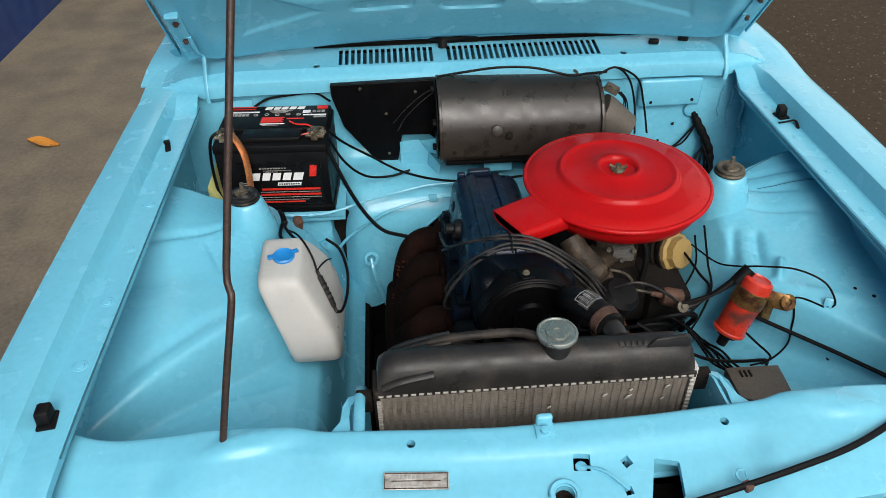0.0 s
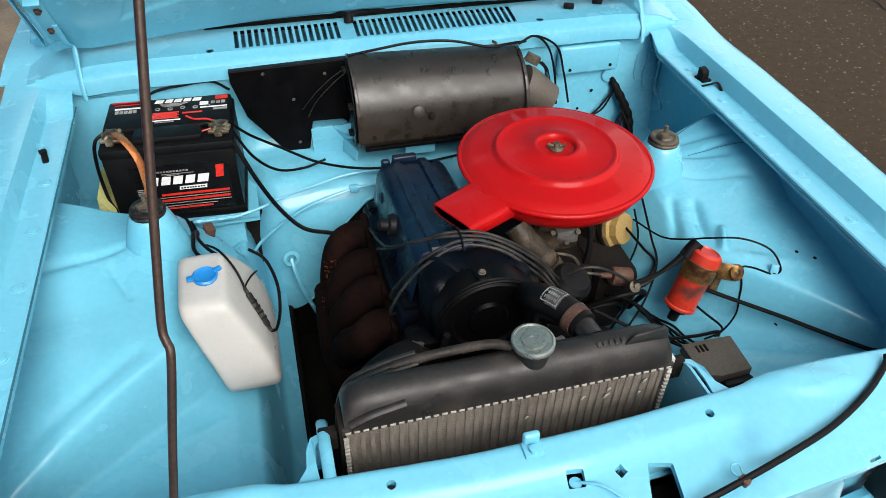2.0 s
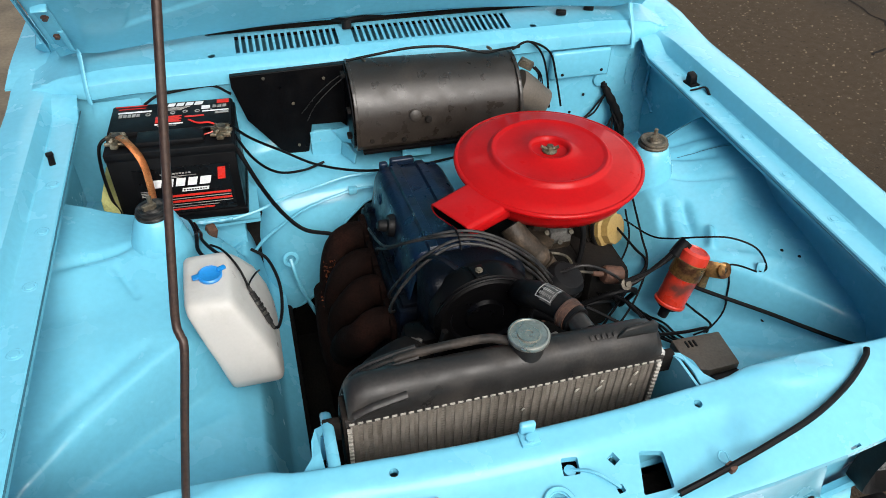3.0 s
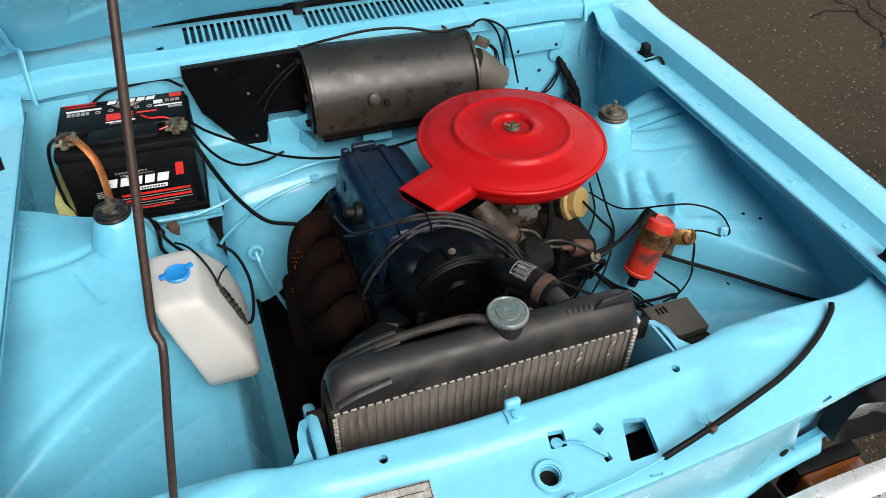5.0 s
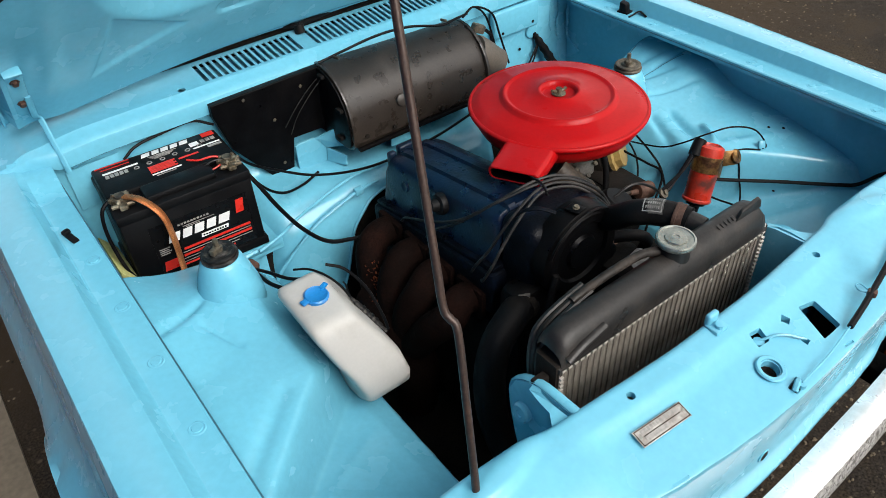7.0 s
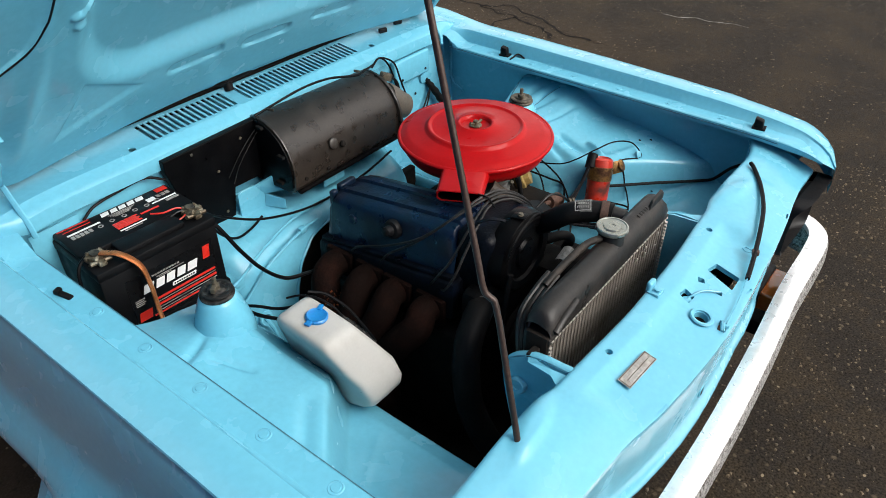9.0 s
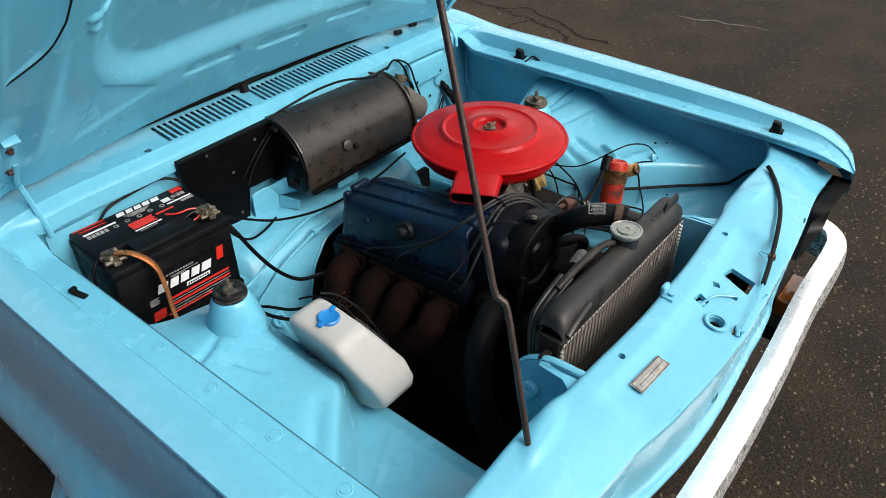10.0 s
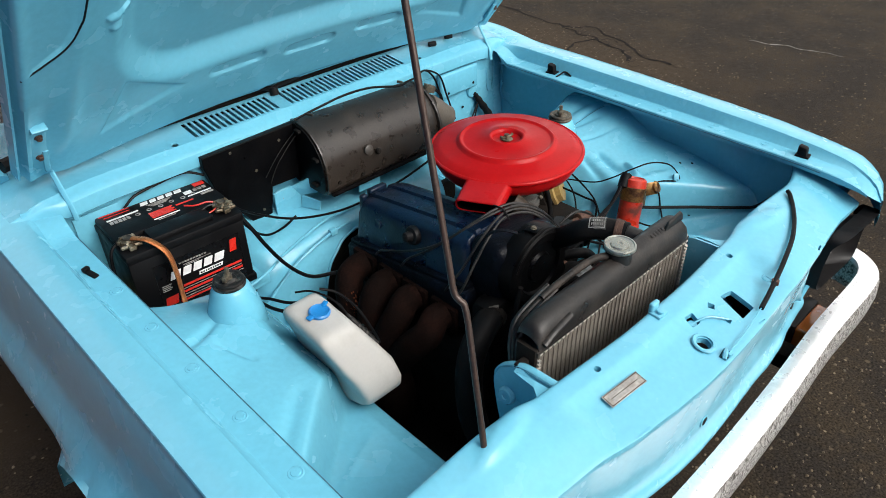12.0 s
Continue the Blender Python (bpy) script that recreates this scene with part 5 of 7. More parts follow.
part("cover_rib", tube([Vector((0.030, 0.281, 0.757)) + Vector((0.0875 * math.cos(a), 0, 0.0875 * math.sin(a))) for a in [math.radians(60 + 10 * q) for q in range(11)]], 0.0022, 6, 4), SOOT_AND_SHADE, eng)
part("cam_housing", block((-0.062, 0.312, 0.655), (0.112, 0.402, 0.822), 0.024, 4), GREASY_BLUE, eng, "dark blue greasy front housing")
part("front_cover", block((-0.10, 0.30, 0.36), (0.15, 0.36, 0.71), 0.02), SOOT_AND_SHADE, eng)
part("pulley", lathe([(0.065, 0.0), (0.075, 0.01), (0.062, 0.02), (0.075, 0.03), (0.065, 0.035), (0.0, 0.035)], (0.03, 0.265, 0.54), (0, 1, 0), seg=32), CAST, eng)
part("fan_belt", tube([(-0.045, 0.278, 0.54), (-0.06, 0.278, 0.64), (-0.04, 0.278, 0.75)], 0.006, 6), RUBBER, eng)
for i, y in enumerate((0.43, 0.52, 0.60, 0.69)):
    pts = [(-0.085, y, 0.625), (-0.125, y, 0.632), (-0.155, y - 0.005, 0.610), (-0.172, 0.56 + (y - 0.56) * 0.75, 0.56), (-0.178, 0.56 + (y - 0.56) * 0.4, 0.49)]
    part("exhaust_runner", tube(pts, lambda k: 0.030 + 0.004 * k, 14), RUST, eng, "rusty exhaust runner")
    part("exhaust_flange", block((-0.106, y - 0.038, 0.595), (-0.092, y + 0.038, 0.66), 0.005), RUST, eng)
for c, r in (((-0.182, 0.628, 0.592), 0.030), ((-0.196, 0.602, 0.535), 0.028)):
    fl = bmesh.new()
    for q in range(60):
        a, d = q * 2.4, r * math.sqrt(((q * 7) % 60) / 60)
        block((-0.0022, -0.0012, -0.0008), (0.0022, 0.0012, 0.0008), 0.0, 1, bm=fl, m=pose(c[0] + 0.012 * math.cos(q), c[1] + d * math.cos(a), c[2] + d * math.sin(a), q * 31, q * 17, q * 47))
    tagged(part("rust_flake", fl, RUST_ORANGE, eng, "flakes of orange rust"), kind="stuff")
part("exhaust_collector", tube([(-0.175, 0.66, 0.52), (-0.182, 0.56, 0.49), (-0.175, 0.52, 0.40), (-0.17, 0.54, 0.28)], 0.046, 16), RUST, eng, "rusty exhaust collector")
# carburettor side
part("intake_manifold", block((0.13, 0.42, 0.60), (0.30, 0.68, 0.68), 0.02), CAST, eng)
carb = part("carburettor", block((0.195, 0.50, 0.66), (0.285, 0.64, 0.76), 0.012), CARB, eng, "greasy brown carburettor")
part("throat", lathe([(0.052, 0.755), (0.050, 0.775), (0.060, 0.782), (0.060, 0.797), (0, 0.797)], (0.238, 0.563, 0), seg=28), CARB, carb)
part("fuel_bowl", lathe([(0.0, -0.004), (0.020, -0.002), (0.025, 0.010), (0.025, 0.045), (0.030, 0.050), (0.030, 0.058), (0, 0.060)], (0.198, 0.492, 0.672), (0.1, -0.1, 1), seg=20), CARB, carb, "brown stained fuel bowl")
part("bowl_cover", block((0.224, 0.478, 0.712), (0.268, 0.502, 0.742), 0.004), GREY_ALLOY, carb, "dull grey alloy cover")
for x, y, z in ((0.215, 0.480, 0.742), (0.262, 0.474, 0.740), (0.24, 0.470, 0.722)):
    part("screw", lathe([(0.005, 0), (0.005, 0.004), (0, 0.005)], (x, y, z), (0, -0.6, 0.8), seg=8), STEEL_DUSTY, carb)
part("linkage", tube([(0.17, 0.47, 0.70), (0.21, 0.455, 0.715), (0.25, 0.452, 0.70), (0.27, 0.452, 0.665)], 0.0028, 6), STEEL_DUSTY, carb)
part("fuel_hose", tube([(0.272, 0.49, 0.775), (0.285, 0.472, 0.745), (0.283, 0.458, 0.70), (0.268, 0.445, 0.655), (0.25, 0.43, 0.61)], 0.0058, 10), RUBBER, carb, "black fuel hose")
part("fuel_hose", tube([(0.155, 0.50, 0.74), (0.145, 0.465, 0.74), (0.150, 0.425, 0.71), (0.165, 0.40, 0.66)], 0.0055, 10), RUBBER, carb)
# Invented dark block hides the blue inner fender beside the carburettor.
part("side_filler", block((0.28, 0.40, 0.54), (0.368, 0.66, 0.685), 0.016), CAST, eng, "near-black block added to fill the space beside the carburettor")
part("starter_body", tube([(0.25, 0.38, 0.50), (0.26, 0.64, 0.50)], 0.055, 18, 2, False), CAST, eng)
for k, (y, z) in enumerate(((0.40, 0.60), (0.43, 0.57), (0.46, 0.62), (0.50, 0.58), (0.38, 0.64))):
    part("vacuum_hose", tube([(0.20 + 0.015 * k, y, z), (0.27 + 0.01 * k, y - 0.02, z + 0.035), (0.33 + 0.008 * k, y - 0.01, z + 0.02), (0.355, y + 0.02, z - 0.05)], 0.0045 + 0.0006 * (k % 3), 8), RUBBER, eng)
yl = lathe([(0.036, 0), (0.040, 0.003), (0.040, 0.022), (0.033, 0.025), (0.031, 0.038), (0, 0.039)], (0.350, 0.520, 0.700), (0.45, -0.70, 0.35), seg=10)
# Dark backing disc, also added to cover the blue behind it.
part("choke_back", lathe([(0.040, -0.05), (0.043, -0.03), (0.043, -0.004), (0.034, 0.0), (0, 0.0)], (0.350, 0.520, 0.700), (0.45, -0.70, 0.35), seg=24), CAST, eng, "near-black disc added behind the choke housing")
ch = part("choke_housing", yl, YELLOW, eng, "yellowed plastic choke housing", smooth=False)
part("band", lathe([(0.0405, 0.006), (0.0428, 0.007), (0.0428, 0.014), (0.0405, 0.015)], (0.350, 0.520, 0.700), (0.45, -0.70, 0.35), seg=20, cap=False), RUBBER, ch, "black retaining band")
part("thermostat_housing", lathe([(0.034, 0), (0.036, 0.02), (0.028, 0.04), (0.022, 0.06), (0, 0.062)], (0.115, 0.375, 0.725), (-0.1, -0.5, 0.8), seg=20), CAST, eng)
dist = lathe([(0.022, 0), (0.022, 0.04), (0.034, 0.045), (0.036, 0.085), (0.028, 0.095), (0, 0.096)], (0.185, 0.385, 0.655), (0.25, -0.25, 0.9), seg=20)
part("distributor", dist, BLACK_PLASTIC, eng, "black distributor cap")
part("fuel_pump", block((0.175, 0.36, 0.56), (0.25, 0.44, 0.62), 0.012), RUST_BROWN, eng)
brn = lathe([(0.012, 0), (0.0175, 0.003), (0.0175, 0.034), (0.014, 0.040), (0.006, 0.041), (0.0045, 0.062), (0, 0.063)], (0.334, 0.385, 0.692), (-0.93, 0.05, 0.24), seg=18)
vac = part("vacuum_unit", brn, RUST_BROWN, eng, "dull brown vacuum unit")
part("rod", tube([(0.285, 0.388, 0.706), (0.255, 0.390, 0.714), (0.225, 0.392, 0.722)], 0.0028, 6), STEEL_DUSTY, vac)
elbow = tube([(0.128, 0.450, 0.800), (0.140, 0.432, 0.782), (0.166, 0.420, 0.755), (0.184, 0.412, 0.724), (0.206, 0.408, 0.694), (0.226, 0.405, 0.660)], lambda k: 0.023 - 0.004 * k + 0.003 * (0.42 < k < 0.5), 14)
joined(elbow, tube([(0.178, 0.415, 0.735), (0.186, 0.411, 0.722)], 0.026, 14, 2, False))
joined(elbow, tube([(0.196, 0.409, 0.708), (0.201, 0.408, 0.701)], 0.023, 14, 2, False))
part("thermostat_elbow", elbow, CARB, eng, "greasy brown thermostat elbow")
# Enlarged alternator and an invented block darken the space under the hose.
part("alternator", lathe([(0.04, 0), (0.062, 0.01), (0.062, 0.10), (0.05, 0.115), (0, 0.115)], (0.235, 0.225, 0.585), (0.05, 1, 0), seg=28), CAST, eng)
part("dark_filler", block((0.10, 0.25, 0.50), (0.20, 0.33, 0.68), 0.02), CAST, eng)
part("bypass_hose", tube([(0.125, 0.30, 0.73), (0.155, 0.275, 0.735), (0.185, 0.27, 0.71), (0.195, 0.285, 0.67)], 0.011, 12), RUBBER, eng)
part("loose_label", sheet(lambda u, v: (0.115 + 0.035 * u, 0.235 + 0.03 * v, 0.70 + 0.012 * u + 0.008 * math.sin(3 * v)), spaced(0, 1, 5), spaced(0, 1, 5), 0.001), LABEL_GREY, eng, "crumpled pale label")
PLUG = [
    [(-0.090, 0.410, 0.680), (-0.108, 0.385, 0.705), (-0.108, 0.362, 0.750), (-0.088, 0.352, 0.800), (-0.048, 0.352, 0.842), (0.003, 0.358, 0.858), (0.066, 0.348, 0.842), (0.125, 0.338, 0.790), (0.168, 0.340, 0.735)],
    [(-0.090, 0.440, 0.675), (-0.104, 0.410, 0.720), (-0.098, 0.378, 0.775), (-0.060, 0.364, 0.834), (0.003, 0.365, 0.862), (0.064, 0.354, 0.848), (0.128, 0.344, 0.796), (0.172, 0.345, 0.735)],
    [(-0.094, 0.655, 0.670), (-0.100, 0.625, 0.698), (-0.099, 0.540, 0.738), (-0.094, 0.460, 0.788), (-0.062, 0.402, 0.842), (0.002, 0.372, 0.866), (0.060, 0.360, 0.856), (0.132, 0.350, 0.802), (0.178, 0.352, 0.735)],
    [(-0.094, 0.570, 0.680), (-0.101, 0.535, 0.722), (-0.096, 0.470, 0.775), (-0.070, 0.412, 0.832), (-0.002, 0.380, 0.868), (0.054, 0.366, 0.862), (0.125, 0.358, 0.812), (0.186, 0.360, 0.735)],
    [(0.335, 0.350, 0.690), (0.29, 0.352, 0.735), (0.235, 0.355, 0.765), (0.195, 0.365, 0.748)],
]
for pts in PLUG:
    part("spark_plug_wire", tube(pts, 0.0027, 8), GREY_WIRE, eng, "dusty grey spark plug wire")
part("wire_tie", tube([(0.004, 0.350, 0.853), (0.003, 0.366, 0.8705), (0.000, 0.388, 0.872)], 0.0018, 6, 3), WIRE, eng)

# ---- air cleaner ----
AC = Vector((0.238, 0.563, 0))
air = thing("air_cleaner", (0.238, 0.563, 0.79), "round glossy red air cleaner with a snorkel", "air cleaner")
prof = [(0.0, 0.797), (0.10, 0.797), (0.135, 0.800), (0.158, 0.812), (0.168, 0.830), (0.170, 0.843), (0.1755, 0.844), (0.1785, 0.847), (0.1790, 0.850), (0.1770, 0.8535), (0.1735, 0.8545), (0.1715, 0.8535), (0.1690, 0.8550), (0.160, 0.8605), (0.152, 0.8632), (0.1185, 0.8650), (0.1150, 0.8665), (0.1120, 0.8715), (0.1090, 0.8745), (0.1055, 0.8745), (0.1025, 0.8720), (0.098, 0.8712), (0.075, 0.8735), (0.046, 0.8755), (0.0425, 0.8785), (0.0385, 0.8795), (0.0350, 0.8775), (0.0325, 0.8705), (0.028, 0.8690), (0.0, 0.8690)]
part("housing", lathe(prof, AC, seg=96), RED, air, angle=50)
wn_ob = lathe([(0.014, 0.870), (0.014, 0.872), (0.006, 0.873), (0.006, 0.882), (0, 0.883)], AC, seg=14)
tube([AC + Vector((-0.016, 0.004, 0.880)), AC + Vector((-0.008, 0.002, 0.876)), AC + Vector((0.008, -0.002, 0.876)), AC + Vector((0.016, -0.004, 0.880))], 0.0032, 6, bm=wn_ob)
part("wing_nut", wn_ob, TERMINAL, air, "brassy wing nut")
D = Vector((-0.882, -0.471, 0)).normalized()
S = Vector((-D.y, D.x, 0))
SN_W, SN_H, SN_R = 0.052, 0.0165, 0.0120
sec = []
for cw, cz, a0 in ((1, 1, 0), (-1, 1, 90), (-1, -1, 180), (1, -1, 270)):
    for q in range(5):
        a = radians(a0 + 22.5 * q)
        sec.append((cw * (SN_W - SN_R) + SN_R * math.cos(a), 0.8350 + cz * (SN_H - SN_R) + SN_R * math.sin(a)))


def snork(shrink=0.0):
    def f(u, k):
        w, z = sec[k % 20]
        w, z = w - math.copysign(shrink, w), 0.8350 + (z - 0.8350) * (1 - shrink / SN_H)
        q = AC + D * (0.125 + u * 0.130 + 0.35 * (z - 0.835) * u) + S * (w * (1.0 - 0.09 * u))
        return (q.x, q.y, z + 0.003 * u)
    return f


sn = sheet(snork(), spaced(0, 1, 6), range(21))
joined(sn, sheet(lambda u, k: snork(0.0045 * u)(1.0 + 0.012 * math.sin(u * math.pi), k), spaced(0, 1, 4), range(21)))
part("snorkel", sn, RED, air, "red intake snorkel", angle=60)
# The snorkel's inner shade is put into a near-black lining and plate.
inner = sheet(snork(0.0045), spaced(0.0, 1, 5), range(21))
part("inlet_duct", inner, SOOT_AND_SHADE, air, "inside of the snorkel, its shade set as near-black colour", angle=60)
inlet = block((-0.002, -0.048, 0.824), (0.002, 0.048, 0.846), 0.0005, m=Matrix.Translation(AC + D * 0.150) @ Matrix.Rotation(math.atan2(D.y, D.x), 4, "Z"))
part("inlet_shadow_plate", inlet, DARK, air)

# ---- battery ----
bat = thing("battery", (-0.45, 0.87, 0.66), "black car battery with red and white label", "battery")
BM_ = pose(-0.447, 0.873, 0.662, 0, 0, -3)
bx, by, bh = 0.121, 0.083, 0.172


def bpart(name, bm, m, parent=bat, label="", smooth=True):
    bm.transform(BM_)
    return part(name, bm, m, parent, label, smooth)


bpart("case", block((-bx, -by, 0), (bx, by, bh - 0.018), 0.004), BATTERY)
bpart("lid", block((-bx - 0.0015, -by - 0.0015, bh - 0.02), (bx + 0.0015, by + 0.0015, bh), 0.004), BATTERY, bat, "black battery lid")
bpart("raised_lid", block((-bx + 0.002, -by + 0.055, bh - 0.002), (bx - 0.002, by - 0.002, bh + 0.012), 0.005), BATTERY)
bpart("raised_lid", block((-0.062, -by + 0.012, bh - 0.002), (0.066, -by + 0.057, bh + 0.0119), 0.005), BATTERY)
bpart("rib", block((-bx - 0.004, -by - 0.004, 0.0), (bx + 0.004, by + 0.004, 0.018), 0.003), BATTERY)
lb = bpart("label", block((-0.080, -by - 0.0012, 0.020), (0.104, -by, 0.130), 0.0), LABEL_BLACK, bat, "black label with red blocks and white bars", smooth=False)


def decal(x0, x1, z0, z1, m, slant=0.0, lift=0.0024):
    bm = prism([(x0, -by - 0.001, z0), (x1, -by - 0.001, z0), (x1 + slant, -by - 0.001, z1), (x0 + slant, -by - 0.001, z1)], (0, -lift + 0.001, 0))
    bm.transform(BM_)
    return bm


x = -0.054
for i, w in enumerate((0.025, 0.021, 0.022, 0.022, 0.026)):
    part("logo_block", decal(x, x + 0.80 * w, 0.086, 0.104, None, 0.0055), LABEL_WHITE, lb, smooth=False)
    x += w + 0.001
part("logo_block", decal(0.077, 0.092, 0.094, 0.122, None, 0.004), LABEL_RED, lb, smooth=False)
part("logo_block", decal(-0.076, -0.050, 0.030, 0.050, None, 0.004), LABEL_RED, lb, smooth=False)
part("print_bar", decal(0.004, 0.056, 0.072, 0.0795, None, 0.002), LABEL_WHITE, lb, smooth=False)
for k in range(9):
    part("print_bar", decal(0.008 + 0.0052 * k, 0.0115 + 0.0052 * k, 0.0742, 0.0775, None, 0.0, 0.0028), LABEL_BLACK, lb, smooth=False)
for z0, z1, x0, x1, m in ((0.060, 0.0645, -0.032, 0.098, LABEL_RED), (0.046, 0.0505, -0.036, 0.098, LABEL_RED), (0.0545, 0.0555, -0.036, 0.098, LABEL_GREY), (0.0405, 0.0415, -0.040, 0.098, LABEL_GREY), (0.034, 0.0350, -0.040, 0.07, LABEL_GREY), (0.027, 0.0305, -0.045, 0.06, LABEL_RED), (0.1145, 0.1175, -0.030, 0.030, LABEL_GREY), (0.1095, 0.1105, -0.022, 0.038, LABEL_GREY), (0.1065, 0.1073, -0.018, 0.010, LABEL_GREY)):
    n = max(1, int((x1 - x0) / 0.006)) if m is LABEL_GREY and z1 - z0 > 0.002 else 1
    for q in range(n):
        part("print_bar", decal(x0 + (x1 - x0) * q / n, x0 + (x1 - x0) * (q + (0.7 if n > 1 else 1)) / n, z0, z1, None), m, lb, smooth=False)
for q in range(4):
    part("print_bar", decal(-0.074, -0.054 - 0.003 * (q % 2), 0.078 - 0.004 * q, 0.0795 - 0.004 * q, None), LABEL_GREY, lb, smooth=False)


def tdecal(x0, x1, y0, y1, z, m, slant=0.0):
    bm = prism([(x0, y0, z), (x1, y0, z), (x1 + slant, y1, z), (x0 + slant, y1, z)], (0, 0, 0.0012))
    bm.transform(BM_)
    part("print_bar", bm, m, bat, smooth=False)


zt = bh + 0.0118
tdecal(-0.112, -0.050, 0.072, 0.0745, zt, LABEL_RED)
tdecal(-0.105, -0.052, 0.062, 0.0635, zt, LABEL_RED)
tdecal(0.088, 0.112, 0.060, 0.074, zt, LABEL_RED)
x = -0.03
for w in (0.020, 0.017, 0.018, 0.018, 0.020):
    tdecal(x, x + w * 0.78, 0.060, 0.072, zt, LABEL_WHITE, 0.003)
    x += w
tdecal(-0.104, -0.040, 0.046, 0.0505, zt, LABEL_WHITE)
for q in range(5):
    tdecal(-0.102 + 0.0085 * q, -0.0955 + 0.0085 * q, 0.030, 0.041, zt, LABEL_GREY)
for q in range(4):
    tdecal(-0.020 + 0.003 * q, 0.034 - 0.005 * q, 0.054 - 0.0035 * q, 0.0552 - 0.0035 * q, zt, LABEL_GREY)
for i in range(6):
    bm = lathe([(0.0052, 0), (0.0052, 0.0012), (0.0034, 0.0012), (0.0034, 0.0)], (-0.046 + 0.024 * i, 0.034 + 0.002 * (i % 2), zt), seg=12, cap=False)
    bm.transform(BM_)
    part("print_dot", bm, LABEL_GREY, bat, smooth=False)
tdecal(0.058, 0.075, 0.040, 0.053, zt, LABEL_WHITE)
for q in range(3):
    tdecal(0.080 + 0.010 * q, 0.0875 + 0.010 * q, 0.043, 0.053, zt, LABEL_GREY)
tdecal(0.060, 0.112, 0.029, 0.0325, zt, LABEL_WHITE)
tdecal(0.085, 0.112, 0.018, 0.025, zt, LABEL_GREY)
for q in range(5):
    tdecal(-0.030, 0.020 - 0.004 * (q % 2), 0.018 - 0.0050 * q, 0.0215 - 0.0050 * q, zt, LABEL_RED)
tdecal(0.026, 0.064, 0.012, 0.0165, zt, LABEL_RED)
tdecal(-0.030, 0.024, -0.0105, -0.0075, zt, LABEL_WHITE)
tdecal(-0.024, 0.012, -0.0165, -0.0145, zt, LABEL_GREY)
for sx in (-1, 1):
    px = sx * 0.098
    bpart("battery_post", lathe([(0.010, bh - 0.002), (0.0085, bh + 0.018), (0, bh + 0.0185)], (px, -0.042, 0), seg=14), STEEL_DUSTY)
    cl = lathe([(0.010, bh + 0.002), (0.0175, bh + 0.003), (0.0185, bh + 0.008), (0.0165, bh + 0.014), (0.010, bh + 0.015)], (px, -0.042, 0), seg=14, cap=False)
    block((px - 0.009, -0.074, bh + 0.003), (px + 0.006, -0.055, bh + 0.013), 0.003, bm=cl)
    tube([(px - 0.020, -0.062, bh + 0.010), (px + 0.018, -0.066, bh + 0.009)], 0.0038, 6, 1, False, bm=cl)
    for q in range(9):
        a = q * 0.72
        block((-0.0045, -0.0035, -0.003), (0.0045, 0.0035, 0.003), 0.001, 1, bm=cl, m=pose(px + 0.017 * math.cos(a), -0.046 + 0.016 * math.sin(a), bh + 0.010 + 0.005 * math.sin(q * 2.3), 40 * q, 25 * q, 67 * q))
    bpart("terminal_clamp", cl, TERMINAL, bat, "corroded brass terminal clamp")
tray = thing("battery_tray", (-0.45, 0.86, 0.64), "light blue sheet metal battery tray", "tray")
trm = block((-0.60, 0.765, 0.648), (-0.305, 0.962, 0.6605), 0.002)
block((-0.60, 0.765, 0.655), (-0.305, 0.770, 0.672), 0.002, bm=trm)
block((-0.56, 0.78, 0.42), (-0.34, 0.95, 0.65), 0.004, bm=trm)
part("tray_plate", trm, PAINT, tray)
foam = thing("foam_wedge", (-0.588, 0.82, 0.66), "yellowish foam wedge beside the battery", "foam")
part("wedge", prism([(-0.604, 0.785, 0.661), (-0.572, 0.785, 0.661), (-0.574, 0.785, 0.70), (-0.600, 0.785, 0.74)], (0, 0.13, 0), 0.004), FOAM, foam)

# braided earth strap, cables
strap = thing("earth_strap", (-0.53, 0.75, 0.8), "braided copper earth strap on the battery", "strap")
part("braid", tube([(-0.540, 0.828, 0.850), (-0.522, 0.800, 0.850), (-0.503, 0.775, 0.825), (-0.499, 0.765, 0.78), (-0.502, 0.755, 0.72), (-0.51, 0.72, 0.685)], 0.0085, 10, 8, True, 0.45), COPPER, strap)

# ---- washer bottle ----
wb = thing("washer_bottle", (-0.37, 0.42, 0.58), "milky white plastic washer bottle with a blue cap", "bottle")
RINGS = [(0.600, -0.375, -0.312, 0.42, 0.48), (0.612, -0.383, -0.304, 0.385, 0.495), (0.630, -0.388, -0.300, 0.350, 0.505), (0.645, -0.390, -0.299, 0.332, 0.512), (0.665, -0.393, -0.300, 0.328, 0.518), (0.70, -0.404, -0.307, 0.338, 0.525), (0.735, -0.416, -0.322, 0.352, 0.524), (0.765, -0.427, -0.340, 0.365, 0.515), (0.783, -0.433, -0.351, 0.373, 0.506), (0.794, -0.434, -0.358, 0.380, 0.499), (0.8000, -0.430, -0.364, 0.388, 0.492), (0.8015, -0.422, -0.372, 0.398, 0.483)]


def bottle_ring(i, k):
    z, x0, x1, y0, y1 = RINGS[i]
    t = 2 * math.pi * k / 40
    p = 8.0
    c, s_ = math.cos(t), math.sin(t)
    u = math.copysign(abs(c) ** (2 / p), c)
    w = math.copysign(abs(s_) ** (2 / p), s_)
    return ((x0 + x1) / 2 + u * (x1 - x0) / 2, (y0 + y1) / 2 + w * (y1 - y0) / 2, z + 0.10 * ((y0 + y1) / 2 + w * (y1 - y0) / 2 - 0.44) * (i > 5))


bt = sheet(bottle_ring, range(len(RINGS)), range(41))
bmesh.ops.remove_doubles(bt, verts=bt.verts, dist=1e-5)
